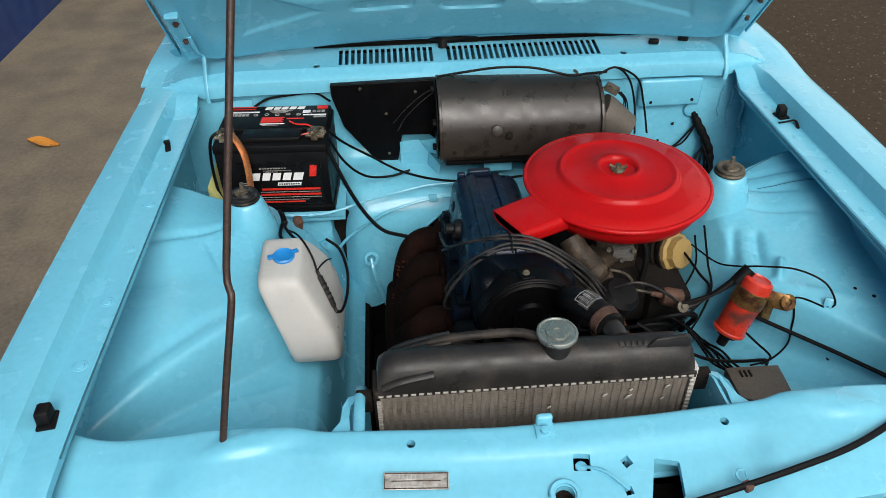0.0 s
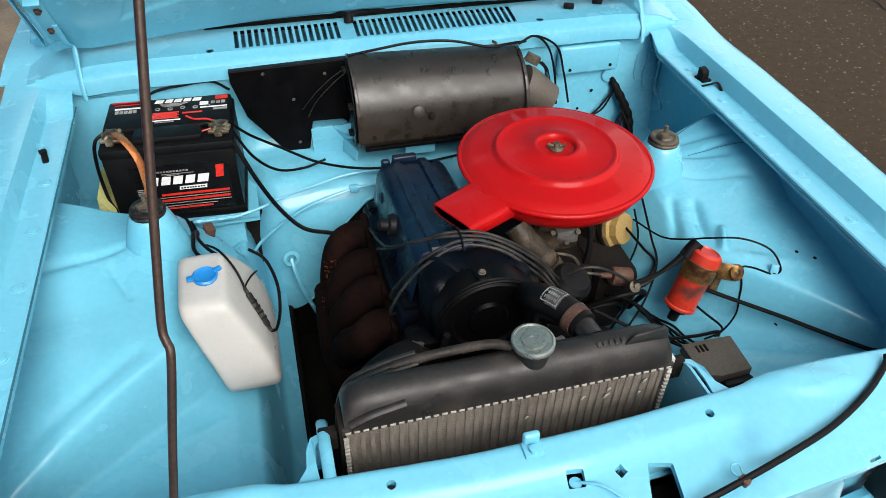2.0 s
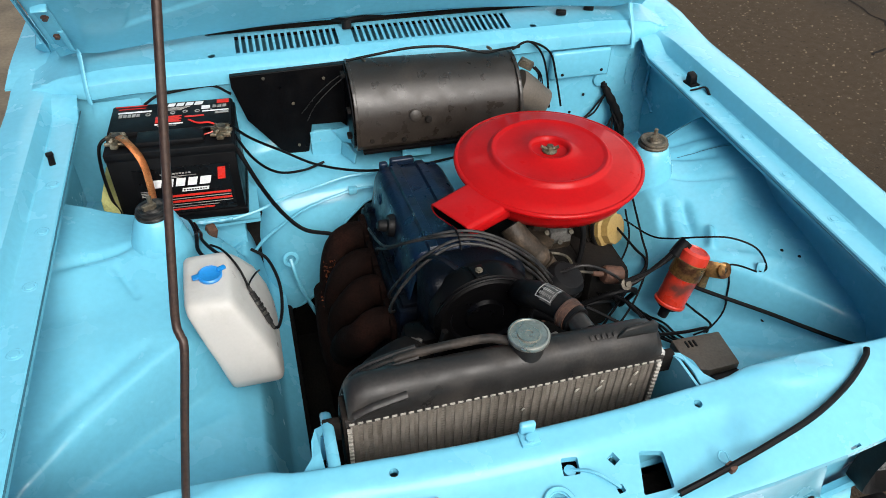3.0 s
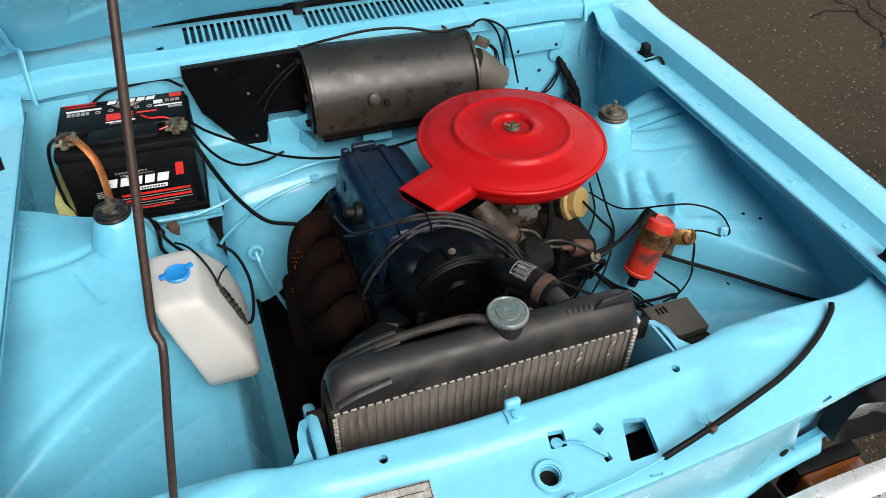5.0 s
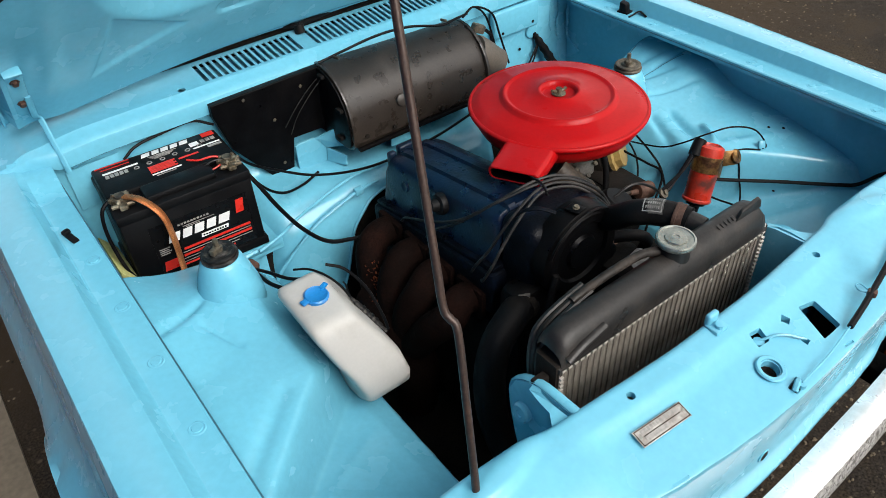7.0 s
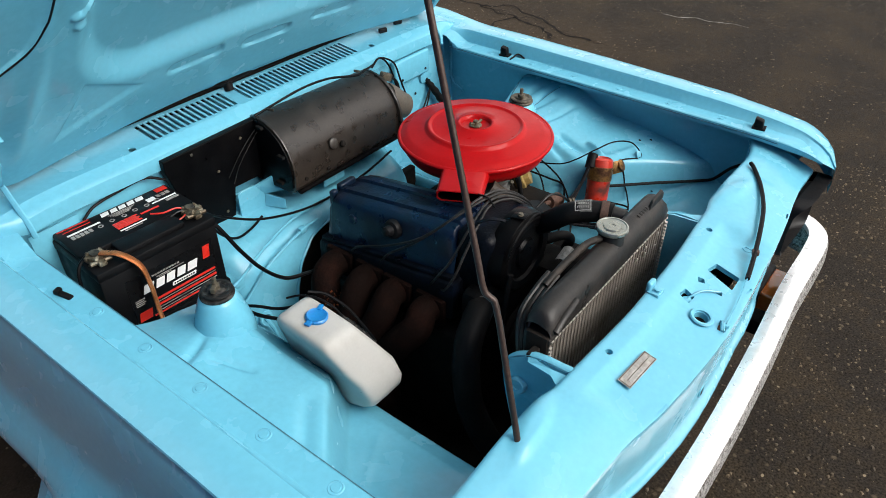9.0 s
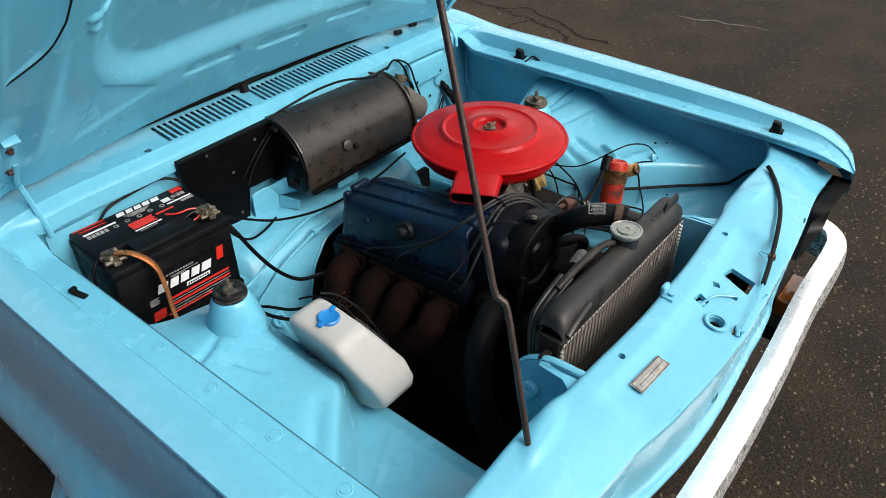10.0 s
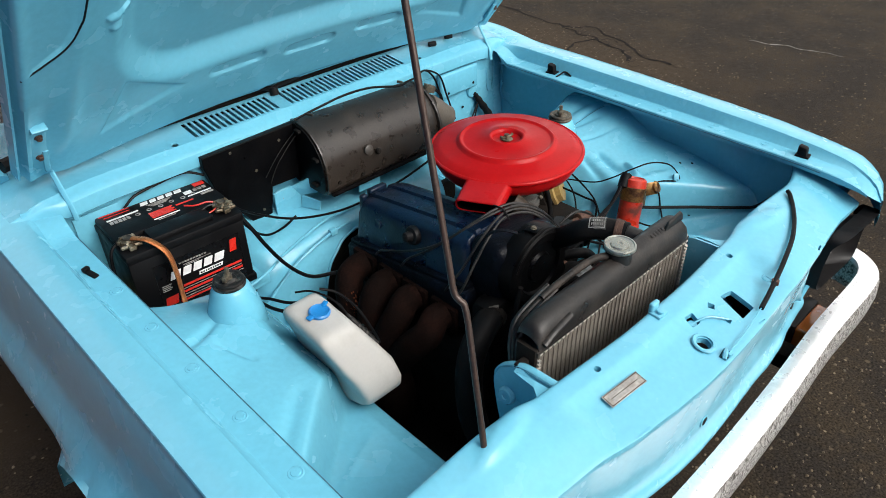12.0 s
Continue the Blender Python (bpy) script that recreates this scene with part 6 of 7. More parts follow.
bmesh.ops.holes_fill(bt, edges=bt.edges)
part("bottle_body", bt, BOTTLE, wb, angle=80)
cp = lathe([(0.0185, 0), (0.0195, 0.003), (0.0195, 0.008), (0.0170, 0.0105), (0.0150, 0.0090), (0.0, 0.0088)], (-0.391, 0.443, 0.797), (0.05, -0.1, 1), seg=28)
block((-0.028, -0.006, 0.003), (-0.015, 0.006, 0.007), 0.002, bm=cp, m=pose(-0.391, 0.443, 0.800, 0, 0, 10))
block((0.013, -0.004, 0.003), (0.028, 0.005, 0.008), 0.002, bm=cp, m=pose(-0.391, 0.443, 0.800, 0, 0, 25))
part("cap", cp, CAP_BLUE, wb, "blue plastic cap")
C0, C1 = Vector((-0.336, 0.440, 0.767)), Vector((-0.305, 0.395, 0.705))
con = part("wire_clip", tube([C0 + (C1 - C0) * k for k in (0.0, 0.12, 0.14, 0.5, 0.86, 0.88, 1.0)], lambda k: 0.0036 if k < 0.2 or k > 0.8 else 0.0058, 8, 1, False, 0.7), GRIME, wb, "small dark wire connector")
for k in (0.30, 0.42, 0.54, 0.66):
    part("pin", tube([C0 + (C1 - C0) * k + Vector((0.001, -0.001, 0.001)), C0 + (C1 - C0) * (k + 0.05) + Vector((0.001, -0.001, 0.001))], 0.0062, 8, 1, False, 0.7), BLACK_PLASTIC, con)
part("wire", tube([(-0.388, 0.520, 0.802), (-0.372, 0.500, 0.8075), (-0.358, 0.480, 0.8035), (-0.347, 0.462, 0.793), (-0.340, 0.449, 0.780), C0], 0.0020, 8), WIRE, wb)
part("wire", tube([C0, (-0.330, 0.458, 0.765), (-0.322, 0.480, 0.758), (-0.316, 0.500, 0.746)], 0.0016, 8), WIRE, wb)
part("hose", tube([C1, (-0.296, 0.405, 0.700), (-0.287, 0.440, 0.708), (-0.286, 0.480, 0.730), (-0.300, 0.520, 0.752), (-0.325, 0.538, 0.765)], 0.0028, 8), WIRE, wb)

# ---- heater and insulation ----
ht = thing("heater_box", (0.1, 0.9, 0.74), "worn black sheet metal heater box with a curved front", "heater")
hp = [(0.958, 0.742), (0.958, 0.902), (0.93, 0.903), (0.905, 0.899), (0.880, 0.888), (0.858, 0.870), (0.842, 0.848), (0.832, 0.822), (0.828, 0.79), (0.830, 0.758), (0.838, 0.745), (0.855, 0.740)]
hb = prism([(-0.078, y, z) for y, z in hp], (0.372, 0.010, -0.012), 0.0)
part("heater_shell", hb, HEATER, ht, angle=28)
for x0 in (-0.083, 0.284):
    fl = prism([(x0, 0.895 + (y - 0.895) * 1.015, 0.822 + (z - 0.822) * 1.015 + (-0.012 if x0 > 0 else 0)) for y, z in hp], (0.008, 0, 0), 0.0015)
    part("end_flange", fl, HEATER, ht)
end_cap = prism([(-0.0845, 0.897 + (y - 0.897) * 0.955, 0.822 + (z - 0.822) * 0.955) for y, z in hp], (-0.004, 0, 0), 0.002)
part("end_cap", end_cap, SOOT_AND_SHADE, ht, "black recessed end cap")
for y, z in ((0.915, 0.888), (0.855, 0.835), (0.87, 0.765)):
    part("clip", block((-0.097, y - 0.010, z - 0.004), (-0.083, y + 0.010, z + 0.004), 0.002), CAST, ht)
part("lower_lip", block((-0.07, 0.829, 0.736), (0.28, 0.842, 0.745), 0.003), SOOT_AND_SHADE, ht)
part("knob", lathe([(0.013, 0), (0.013, 0.004), (0.010, 0.006), (0, 0.0065)], (0.046, 0.833, 0.818), (0, -0.9, 0.2), seg=20), PLUG_GREY, ht, "dull brown plug")
part("screw", lathe([(0.008, 0), (0.008, 0.005), (0.005, 0.008), (0, 0.008)], (0.074, 0.832, 0.806), (0, -0.9, 0.2), seg=8), CAST, ht)
for x, z in ((0.02, 0.765), (0.15, 0.76), (-0.05, 0.77)):
    part("screw", lathe([(0.005, 0), (0.005, 0.003), (0, 0.004)], (x, 0.829, z), (0, -1, 0), seg=8), CAST, ht)
duct = lathe([(0.045, 0.0), (0.046, 0.010), (0.041, 0.040), (0.034, 0.070), (0.033, 0.082), (0.0, 0.082)], (0.290, 0.893, 0.822), (0.86, -0.12, -0.50), seg=24)
part("duct", duct, BOX_BROWN, ht, "brown-grey tapered air duct")
res = part("resistor", block((-0.016, -0.008, -0.010), (0.016, 0.008, 0.010), 0.003, m=pose(0.318, 0.905, 0.872, 0, 25, -15)), STEEL_DUSTY, ht, "brown resistor block with wires")
for k in range(3):
    part("lead", tube([(0.330 + 0.004 * k, 0.900, 0.866), (0.345 + 0.003 * k, 0.895, 0.850), (0.348 + 0.005 * k, 0.893, 0.825), (0.355 + 0.004 * k, 0.890, 0.800), (0.352, 0.885, 0.775)], 0.0016, 6), WIRE, res)
part("loop", tube([(0.302, 0.905, 0.872), (0.296, 0.895, 0.882), (0.304, 0.888, 0.890), (0.314, 0.892, 0.884)], 0.0020, 6), STEEL_DUSTY, res)
part("wire_hook", block((-0.002, -0.008, -0.002), (0.002, 0.008, 0.004), 0.001, m=pose(0.235, 0.925, 0.908, 0, 0, 20)), STEEL_DUSTY, ht)
part("wire_hook", block((-0.002, -0.008, -0.002), (0.002, 0.008, 0.004), 0.001, m=pose(-0.045, 0.925, 0.910, 0, 0, 20)), STEEL_DUSTY, ht)
pan = thing("insulation_panel", (-0.19, 0.94, 0.70), "black bitumen insulation panel on the firewall", "panel")
pl_pts = [(-0.322, 0.938, 0.896), (-0.062, 0.938, 0.900), (-0.062, 0.938, 0.725), (-0.100, 0.938, 0.76), (-0.165, 0.938, 0.762), (-0.178, 0.938, 0.692), (-0.225, 0.938, 0.688), (-0.30, 0.938, 0.79), (-0.322, 0.938, 0.87)]
pn = part("sheet", prism(pl_pts, (0, 0.022, 0), 0.002), SOOT_AND_SHADE, pan, smooth=False)
for x, z in ((-0.255, 0.885), (-0.13, 0.872), (-0.20, 0.82), (-0.198, 0.715)):
    part("rivet", lathe([(0.0035, 0), (0.0035, 0.0015), (0, 0.002)], (x, 0.938, z), (0, -1, 0), seg=10), STEEL_DUSTY, pn)

for k in range(2):
    th = thing("loose_wire", (-0.20, 0.93, 0.80), "thin pale wire hanging before the insulation panel", "wire")
    part("strand", tube([(-0.085, 0.930, 0.885 - 0.01 * k), (-0.12, 0.926, 0.865 - 0.015 * k), (-0.155, 0.925, 0.835 - 0.02 * k), (-0.185 + 0.01 * k, 0.926, 0.80 - 0.02 * k)], 0.0011, 5), GREY_WIRE, th)

# ---- ignition coil ----
coil = thing("ignition_coil", (0.42, 0.33, 0.67), "red ignition coil with a brass clamp", "ignition coil")
CA, CB = Vector((0.405, 0.321, 0.665)), Vector((0.448, 0.338, 0.790))
ax = (CB - CA).normalized()
part("coil_body", lathe([(0.020, 0.0), (0.027, 0.004), (0.0275, 0.10), (0.026, 0.112), (0.020, 0.116), (0.018, 0.113), (0, 0.113)], CA, ax, seg=32), COIL_RED, coil)
part("coil_nose", lathe([(0.0, -0.030), (0.009, -0.030), (0.010, -0.012), (0.019, -0.008), (0.020, 0.002), (0, 0.002)], CA, ax, seg=20), BLACK_PLASTIC, coil)
part("coil_clamp", lathe([(0.0278, 0.062), (0.0292, 0.063), (0.0292, 0.094), (0.0278, 0.095)], CA, ax, seg=32, cap=False), GOLD, coil, "yellow zinc clamp band")
LC = Vector((0.486, 0.303, 0.744))
lug = lathe([(0.0058, -0.0018), (0.0145, -0.0018), (0.0150, 0.0), (0.0145, 0.0018), (0.0058, 0.0018), (0.0058, -0.0018)], LC, (0.15, -0.80, 0.55), seg=24, cap=False)
joined(lug, prism([(0.456, 0.312, 0.728), (0.458, 0.322, 0.758), (0.486, 0.306, 0.757), (0.484, 0.296, 0.729)], (0.0, -0.002, 0.0015), 0.0006))
part("clamp_lug", lug, GOLD, coil, "yellow zinc lug with a bolt hole")
part("clamp_bolt", lathe([(0.005, -0.004), (0.005, 0.001), (0, 0.002)], LC, (0.15, -0.95, 0.3), seg=6), STEEL_DUSTY, coil)
part("lower_rim", lathe([(0.0272, -0.001), (0.0292, 0.001), (0.0292, 0.005), (0.0272, 0.007)], CA, ax, seg=32, cap=False), COIL_RED, coil)
foot = block((0.455, 0.318, 0.685), (0.475, 0.340, 0.735), 0.004)
part("clamp_foot", foot, GOLD, coil)

# ---- relay cover beside the radiator ----
rl = thing("relay_box", (0.42, 0.20, 0.60), "dusty brown relay box with a black base", "relay box")
part("cover", prism([(0.372, 0.178, 0.652), (0.372, 0.246, 0.652), (0.470, 0.248, 0.648), (0.466, 0.172, 0.648), (0.405, 0.168, 0.650)], (0, 0, -0.020), 0.003), BOX_BROWN, rl)
part("base", block((0.378, 0.165, 0.575), (0.466, 0.244, 0.634), 0.004), BLACK_PLASTIC, rl, "black plastic base")
part("front_cover", block((0.408, 0.154, 0.590), (0.464, 0.168, 0.640), 0.005), BLACK_PLASTIC, rl)
for x in (0.392, 0.400, 0.408):
    part("vent_mark", block((x, 0.222, 0.6505), (x + 0.003, 0.236, 0.6532), 0.0), BLACK_PLASTIC, rl, smooth=False)

# ---- identification plate ----
plate = thing("identification_plate", (-0.178, -0.042, 0.805), "small grey metal identification plate with worn print", "plate")
PM = pose(-0.178, -0.042, 0.8062, 10.5, 0, -4) @ Matrix.Diagonal((0.86, 0.88, 1, 1))
bm = block((-0.048, -0.013, 0), (0.048, 0.013, 0.0015), 0.0005)
bm.transform(PM)
pp = part("plate_sheet", bm, PLATE_METAL, plate, smooth=False)
for x0, x1, y0, y1 in ((-0.0465, 0.0465, 0.0105, 0.0118), (-0.0465, 0.0465, -0.0118, -0.0105), (-0.0465, -0.0453, -0.0105, 0.0105), (0.0453, 0.0465, -0.0105, 0.0105), (-0.036, 0.036, -0.0008, 0.0004)):
    b2 = block((x0, y0, 0.0012), (x1, y1, 0.0020), 0.0)
    b2.transform(PM)
    part("print_bar", b2, CARB, pp, "dark printed border", smooth=False)
for x0, x1, y0, y1 in ((-0.036, 0.036, 0.003, 0.009), (-0.036, 0.030, -0.008, -0.002)):
    for i in range(12 if y0 > 0 else 1):
        w = (x1 - x0) / (12 if y0 > 0 else 1)
        b2 = block((x0 + i * w, y0, 0.0012), (x0 + (i + 0.7) * w, y1, 0.0021), 0.0)
        b2.transform(PM)
        part("print_bar", b2, LABEL_GREY, pp, smooth=False)
for x0 in (-0.043, 0.043):
    b2 = lathe([(0.003, 0.001), (0.003, 0.0025), (0, 0.003)], (x0, 0, 0), seg=8)
    b2.transform(PM)
    part("rivet", b2, ZINC, pp)

# ---- cables and pipes ----
def cable(label, pts, r, m=WIRE, seg=8, cat="cable"):
    c = thing("cable", pts[0], label, cat)
    line = [Vector((p.x, p.y, max(p.z, apron_z(abs(p.x), p.y, 1 if p.x > 0 else -1) + r * 0.7))) if 0.345 < abs(p.x) < 0.66 and 0.0 < p.y < 0.70 else p for p in bez(pts, 8)]
    part("sheath", tube(line, r * 0.85, seg, 1, False), m, c)
    return c


lt = cable("black hood release cable on the front panel", [(0.516, 0.024, 0.834), (0.505, 0.012, 0.830), (0.452, -0.020, 0.826), (0.379, -0.051, 0.822), (0.300, -0.072, 0.817), (0.213, -0.090, 0.809), (0.154, -0.100, 0.802)], 0.0052, RUBBER)
part("inner_wire", tube([(0.156, -0.0995, 0.802), (0.09, -0.108, 0.800), (0.020, -0.112, 0.797)], 0.0013, 6), PAINT, lt, "thin painted inner wire")
part("cable_clamp", block((-0.0055, -0.0065, -0.004), (0.0055, 0.0065, 0.0062), 0.002, m=pose(0.232, -0.087, 0.808, 0, 0, 20)), RUST_BROWN, lt, "rusty cable clamp")
part("clamp_tongue", tube([(0.230, -0.082, 0.808), (0.224, -0.072, 0.8095), (0.229, -0.064, 0.8105), (0.237, -0.066, 0.8100), (0.236, -0.080, 0.808)], 0.0014, 6), PAINT, lt)
cable("thick black battery cable", [(-0.345, 0.822, 0.846), (-0.322, 0.790, 0.800), (-0.295, 0.772, 0.735), (-0.262, 0.755, 0.675), (-0.222, 0.735, 0.635), (-0.172, 0.72, 0.625), (-0.125, 0.71, 0.615), (-0.10, 0.70, 0.60)], 0.0052)
cable("thin black wire along the firewall", [(-0.338, 0.835, 0.850), (-0.30, 0.86, 0.795), (-0.24, 0.875, 0.745), (-0.17, 0.85, 0.715), (-0.08, 0.815, 0.708), (0.02, 0.80, 0.712), (0.12, 0.80, 0.72), (0.22, 0.81, 0.73)], 0.0034)
cable("black lead ending in a ring", [(-0.336, 0.83, 0.842), (-0.30, 0.835, 0.76), (-0.255, 0.845, 0.712), (-0.20, 0.865, 0.695), (-0.152, 0.878, 0.701)], 0.0034)
cable("black wire behind the battery", [(-0.50, 0.955, 0.845), (-0.47, 0.96, 0.86), (-0.42, 0.958, 0.868), (-0.36, 0.955, 0.872), (-0.325, 0.935, 0.86)], 0.0034)
cable("black wire beside the battery", [(-0.555, 0.85, 0.845), (-0.582, 0.84, 0.83), (-0.59, 0.83, 0.78), (-0.585, 0.81, 0.72), (-0.575, 0.79, 0.69), (-0.60, 0.74, 0.68)], 0.0040)
cable("thin red lead on the battery", [(-0.352, 0.832, 0.846), (-0.372, 0.842, 0.852), (-0.395, 0.850, 0.850), (-0.412, 0.866, 0.850)], 0.0022, LABEL_RED)
cable("thin red lead on the battery", [(-0.354, 0.824, 0.846), (-0.378, 0.818, 0.842), (-0.402, 0.822, 0.838), (-0.420, 0.842, 0.838), (-0.428, 0.858, 0.840)], 0.0020, COIL_RED)
cable("thin grey lead on the battery", [(-0.352, 0.826, 0.846), (-0.376, 0.830, 0.850), (-0.400, 0.834, 0.842), (-0.432, 0.843, 0.838)], 0.0020, GREY_WIRE)
cable("black wire over the heater", [(-0.08, 0.94, 0.905), (-0.02, 0.935, 0.915), (0.06, 0.93, 0.925), (0.14, 0.925, 0.922), (0.22, 0.915, 0.905), (0.26, 0.92, 0.905), (0.31, 0.935, 0.90)], 0.0034)
for k in range(2):
    cable("black wire hanging on the firewall", [(0.29, 0.925, 0.90), (0.33, 0.935, 0.91), (0.365 + 0.02 * k, 0.935, 0.88), (0.385 + 0.022 * k, 0.93, 0.82), (0.39 + 0.03 * k, 0.91, 0.75)], 0.0030)
bun = thing("wiring_loom", (0.56, 0.95, 0.74), "black taped wiring loom on the firewall", "cable")
part("loom", tube([(0.545, 0.958, 0.775), (0.553, 0.95, 0.76), (0.575, 0.935, 0.72), (0.592, 0.92, 0.68), (0.59, 0.90, 0.64), (0.57, 0.88, 0.60)], lambda k: 0.0055 + 0.0055 * math.sin(k * 3.1) + 0.0012 * math.sin(k * 60), 10), RUBBER, bun)
part("grommet", lathe([(0.020, 0), (0.018, 0.006), (0.012, 0.008), (0, 0.008)], (0.540, 0.962, 0.782), (0, -1, 0), seg=18), PAINT, bun)
for k in range(2):
    part("loose_wire", tube([(0.556, 0.948, 0.75), (0.53 - 0.02 * k, 0.94, 0.705 - 0.008 * k), (0.50 - 0.03 * k, 0.935, 0.69 - 0.01 * k), (0.47, 0.93, 0.672)], 0.0024, 6), WIRE, bun)
for k in range(4):
    part("loose_wire", tube([(0.57 + 0.006 * k, 0.935, 0.71), (0.585 - 0.01 * k, 0.89 + 0.008 * k, 0.66), (0.575 - 0.012 * k, 0.86, 0.61)], 0.003, 6), WIRE, bun)
PIPE_A = [(-0.05, 0.808, 0.668), (-0.103, 0.803, 0.668), (-0.173, 0.796, 0.654), (-0.219, 0.794, 0.637), (-0.275, 0.790, 0.603), (-0.312, 0.790, 0.572), (-0.339, 0.790, 0.536)]
PIPE_B = [(0.12, 0.822, 0.700), (-0.039, 0.833, 0.688), (-0.111, 0.829, 0.688), (-0.182, 0.812, 0.684), (-0.254, 0.786, 0.683), (-0.307, 0.765, 0.678), (-0.36, 0.755, 0.672)]
PIPE_C = [(-0.257, 0.786, 0.514), (-0.253, 0.768, 0.492), (-0.245, 0.762, 0.452), (-0.230, 0.758, 0.40), (-0.212, 0.757, 0.345)]


def blue_pipe(name, pts, r, label):
    p = thing(name, pts[0], label, "pipe")
    part("pipe", tube(pts, r, 8), PAINT, p)
    return p


pipe_a = blue_pipe("brake_pipe", PIPE_A, 0.0036, "light blue painted brake pipe on the firewall")
part("clip", block((-0.010, -0.007, -0.008), (0.010, 0.007, 0.008), 0.003, m=pose(*PIPE_A[1])), PAINT, pipe_a)
blue_pipe("brake_pipe", PIPE_B, 0.0034, "light blue painted brake pipe above the shelf edge")
pipe_c = blue_pipe("clutch_pipe", PIPE_C, 0.0050, "light blue pipe hanging from a grommet")
part("grommet", lathe([(0.009, 0.0), (0.017, 0.0), (0.019, 0.003), (0.017, 0.006), (0.011, 0.007), (0.009, 0.004), (0.009, 0.0)], PIPE_C[0], (0.1, -1, 0.35), seg=24, cap=False), PAINT, pipe_c, "raised light blue grommet ring")
# strut and washer leads on the apron
cable("black hose from the washer bottle", [(-0.365, 0.50, 0.745), (-0.39, 0.535, 0.745), (-0.415, 0.565, 0.755), (-0.42, 0.62, 0.745), (-0.43, 0.68, 0.71), (-0.46, 0.74, 0.69)], 0.0042)
cable("black lead past the strut tower", [(-0.352, 0.515, 0.765), (-0.385, 0.552, 0.758), (-0.408, 0.59, 0.76), (-0.415, 0.65, 0.73), (-0.43, 0.70, 0.70)], 0.0036)
bulb = thing("wire_connector", (-0.40, 0.70, 0.70), "rusty brown wire connector", "connector")
part("body", block((-0.010, -0.012, -0.012), (0.010, 0.012, 0.018), 0.005, m=pose(-0.402, 0.695, 0.690, 10, 10, 20)), RUST_BROWN, bulb)
# right side
cable("black fuel hose along the inner fender", [(0.43, 0.335, 0.70), (0.462, 0.305, 0.697), (0.508, 0.265, 0.694), (0.549, 0.228, 0.692), (0.585, 0.193, 0.690), (0.63, 0.150, 0.688), (0.655, 0.126, 0.691), (0.664, 0.095, 0.727), (0.667, 0.06, 0.752)], 0.0046, RUBBER)
cable("thin black wire looped over the coil to a clip", [(0.384, 0.492, 0.734), (0.404, 0.425, 0.743), (0.428, 0.393, 0.757), (0.46, 0.363, 0.778), (0.505, 0.338, 0.788), (0.545, 0.312, 0.778), (0.562, 0.292, 0.752), (0.556, 0.284, 0.738), (0.546, 0.286, 0.736)], 0.0021)
part("clip", block((-0.007, -0.003, -0.004), (0.007, 0.003, 0.016), 0.002, m=pose(0.548, 0.287, apron_z(0.548, 0.287, 1), -25, 0, -30)), PAINT, aprons[1], "small light blue clip")
cable("thin black wire from the clip past the coil", [(0.542, 0.286, 0.733), (0.518, 0.308, 0.738), (0.503, 0.314, 0.722), (0.505, 0.298, 0.690), (0.496, 0.280, 0.662), (0.456, 0.256, 0.652), (0.42, 0.25, 0.648)], 0.0021)
cable("thin black wire below the coil", [(0.430, 0.318, 0.668), (0.445, 0.295, 0.660), (0.460, 0.262, 0.654), (0.44, 0.25, 0.650)], 0.0026)
cable("black wire beside the carburettor", [(0.425, 0.54, 0.742), (0.402, 0.448, 0.722), (0.400, 0.408, 0.690), (0.36, 0.36, 0.65), (0.31, 0.33, 0.60)], 0.0026)
cable("black wire beside the carburettor", [(0.372, 0.50, 0.715), (0.385, 0.44, 0.705), (0.396, 0.405, 0.690), (0.35, 0.38, 0.65), (0.30, 0.36, 0.58)], 0.0030)
cable("black wire behind the carburettor", [(0.40, 0.52, 0.735), (0.390, 0.47, 0.70), (0.35, 0.43, 0.66), (0.30, 0.41, 0.58)], 0.0024)
bd = thing("coil_lead_bundle", (0.36, 0.33, 0.68), "dusty bundle of black leads tied beside the coil", "cable")
for k in range(4):
    a = 0.0052 * (k - 1.5)
    part("lead", tube([(0.424 + a, 0.352, 0.775), (0.412 + a, 0.350, 0.768), (0.392 + a, 0.348, 0.750 + 0.3 * a), (0.366 + a * 0.9, 0.347, 0.730 + 0.6 * a), (0.338, 0.346, 0.715 + 1.0 * a), (0.315, 0.345, 0.711 + a)], 0.0034, 8), GREY_WIRE if k == 1 else WIRE, bd)
part("lug", lathe([(0.0, 0), (0.0105, 0.0), (0.0105, 0.004), (0.0045, 0.005), (0.0045, 0.009), (0, 0.009)], (0.317, 0.342, 0.712), (0.1, -0.7, 0.7), seg=16), STEEL_DUSTY, bd, "dull ring terminal with a bolt")
part("tape", tube([(0.430, 0.354, 0.782), (0.418, 0.351, 0.770), (0.408, 0.348, 0.758)], 0.0125, 10, 4), RUBBER, bd, "black taped end")
for k in range(5):
    cable("black wire tangled beside the engine", [(0.30 + 0.012 * k, 0.40 - 0.012 * k, 0.64 + 0.01 * (k % 2)), (0.335 + 0.010 * k, 0.35 + 0.01 * (k % 3), 0.655 - 0.012 * k), (0.365 + 0.008 * k, 0.31 - 0.008 * (k % 2), 0.625), (0.36 + 0.014 * k, 0.27, 0.640 - 0.006 * k), (0.375 + 0.012 * k, 0.245, 0.645 - 0.01 * (k % 2))], 0.0026 + 0.0005 * (k % 2))
cable("wires running to the relay box", [(0.22, 0.30, 0.72), (0.29, 0.27, 0.685), (0.345, 0.258, 0.662), (0.40, 0.256, 0.654), (0.445, 0.257, 0.652), (0.458, 0.262, 0.64), (0.46, 0.268, 0.61)], 0.0036)
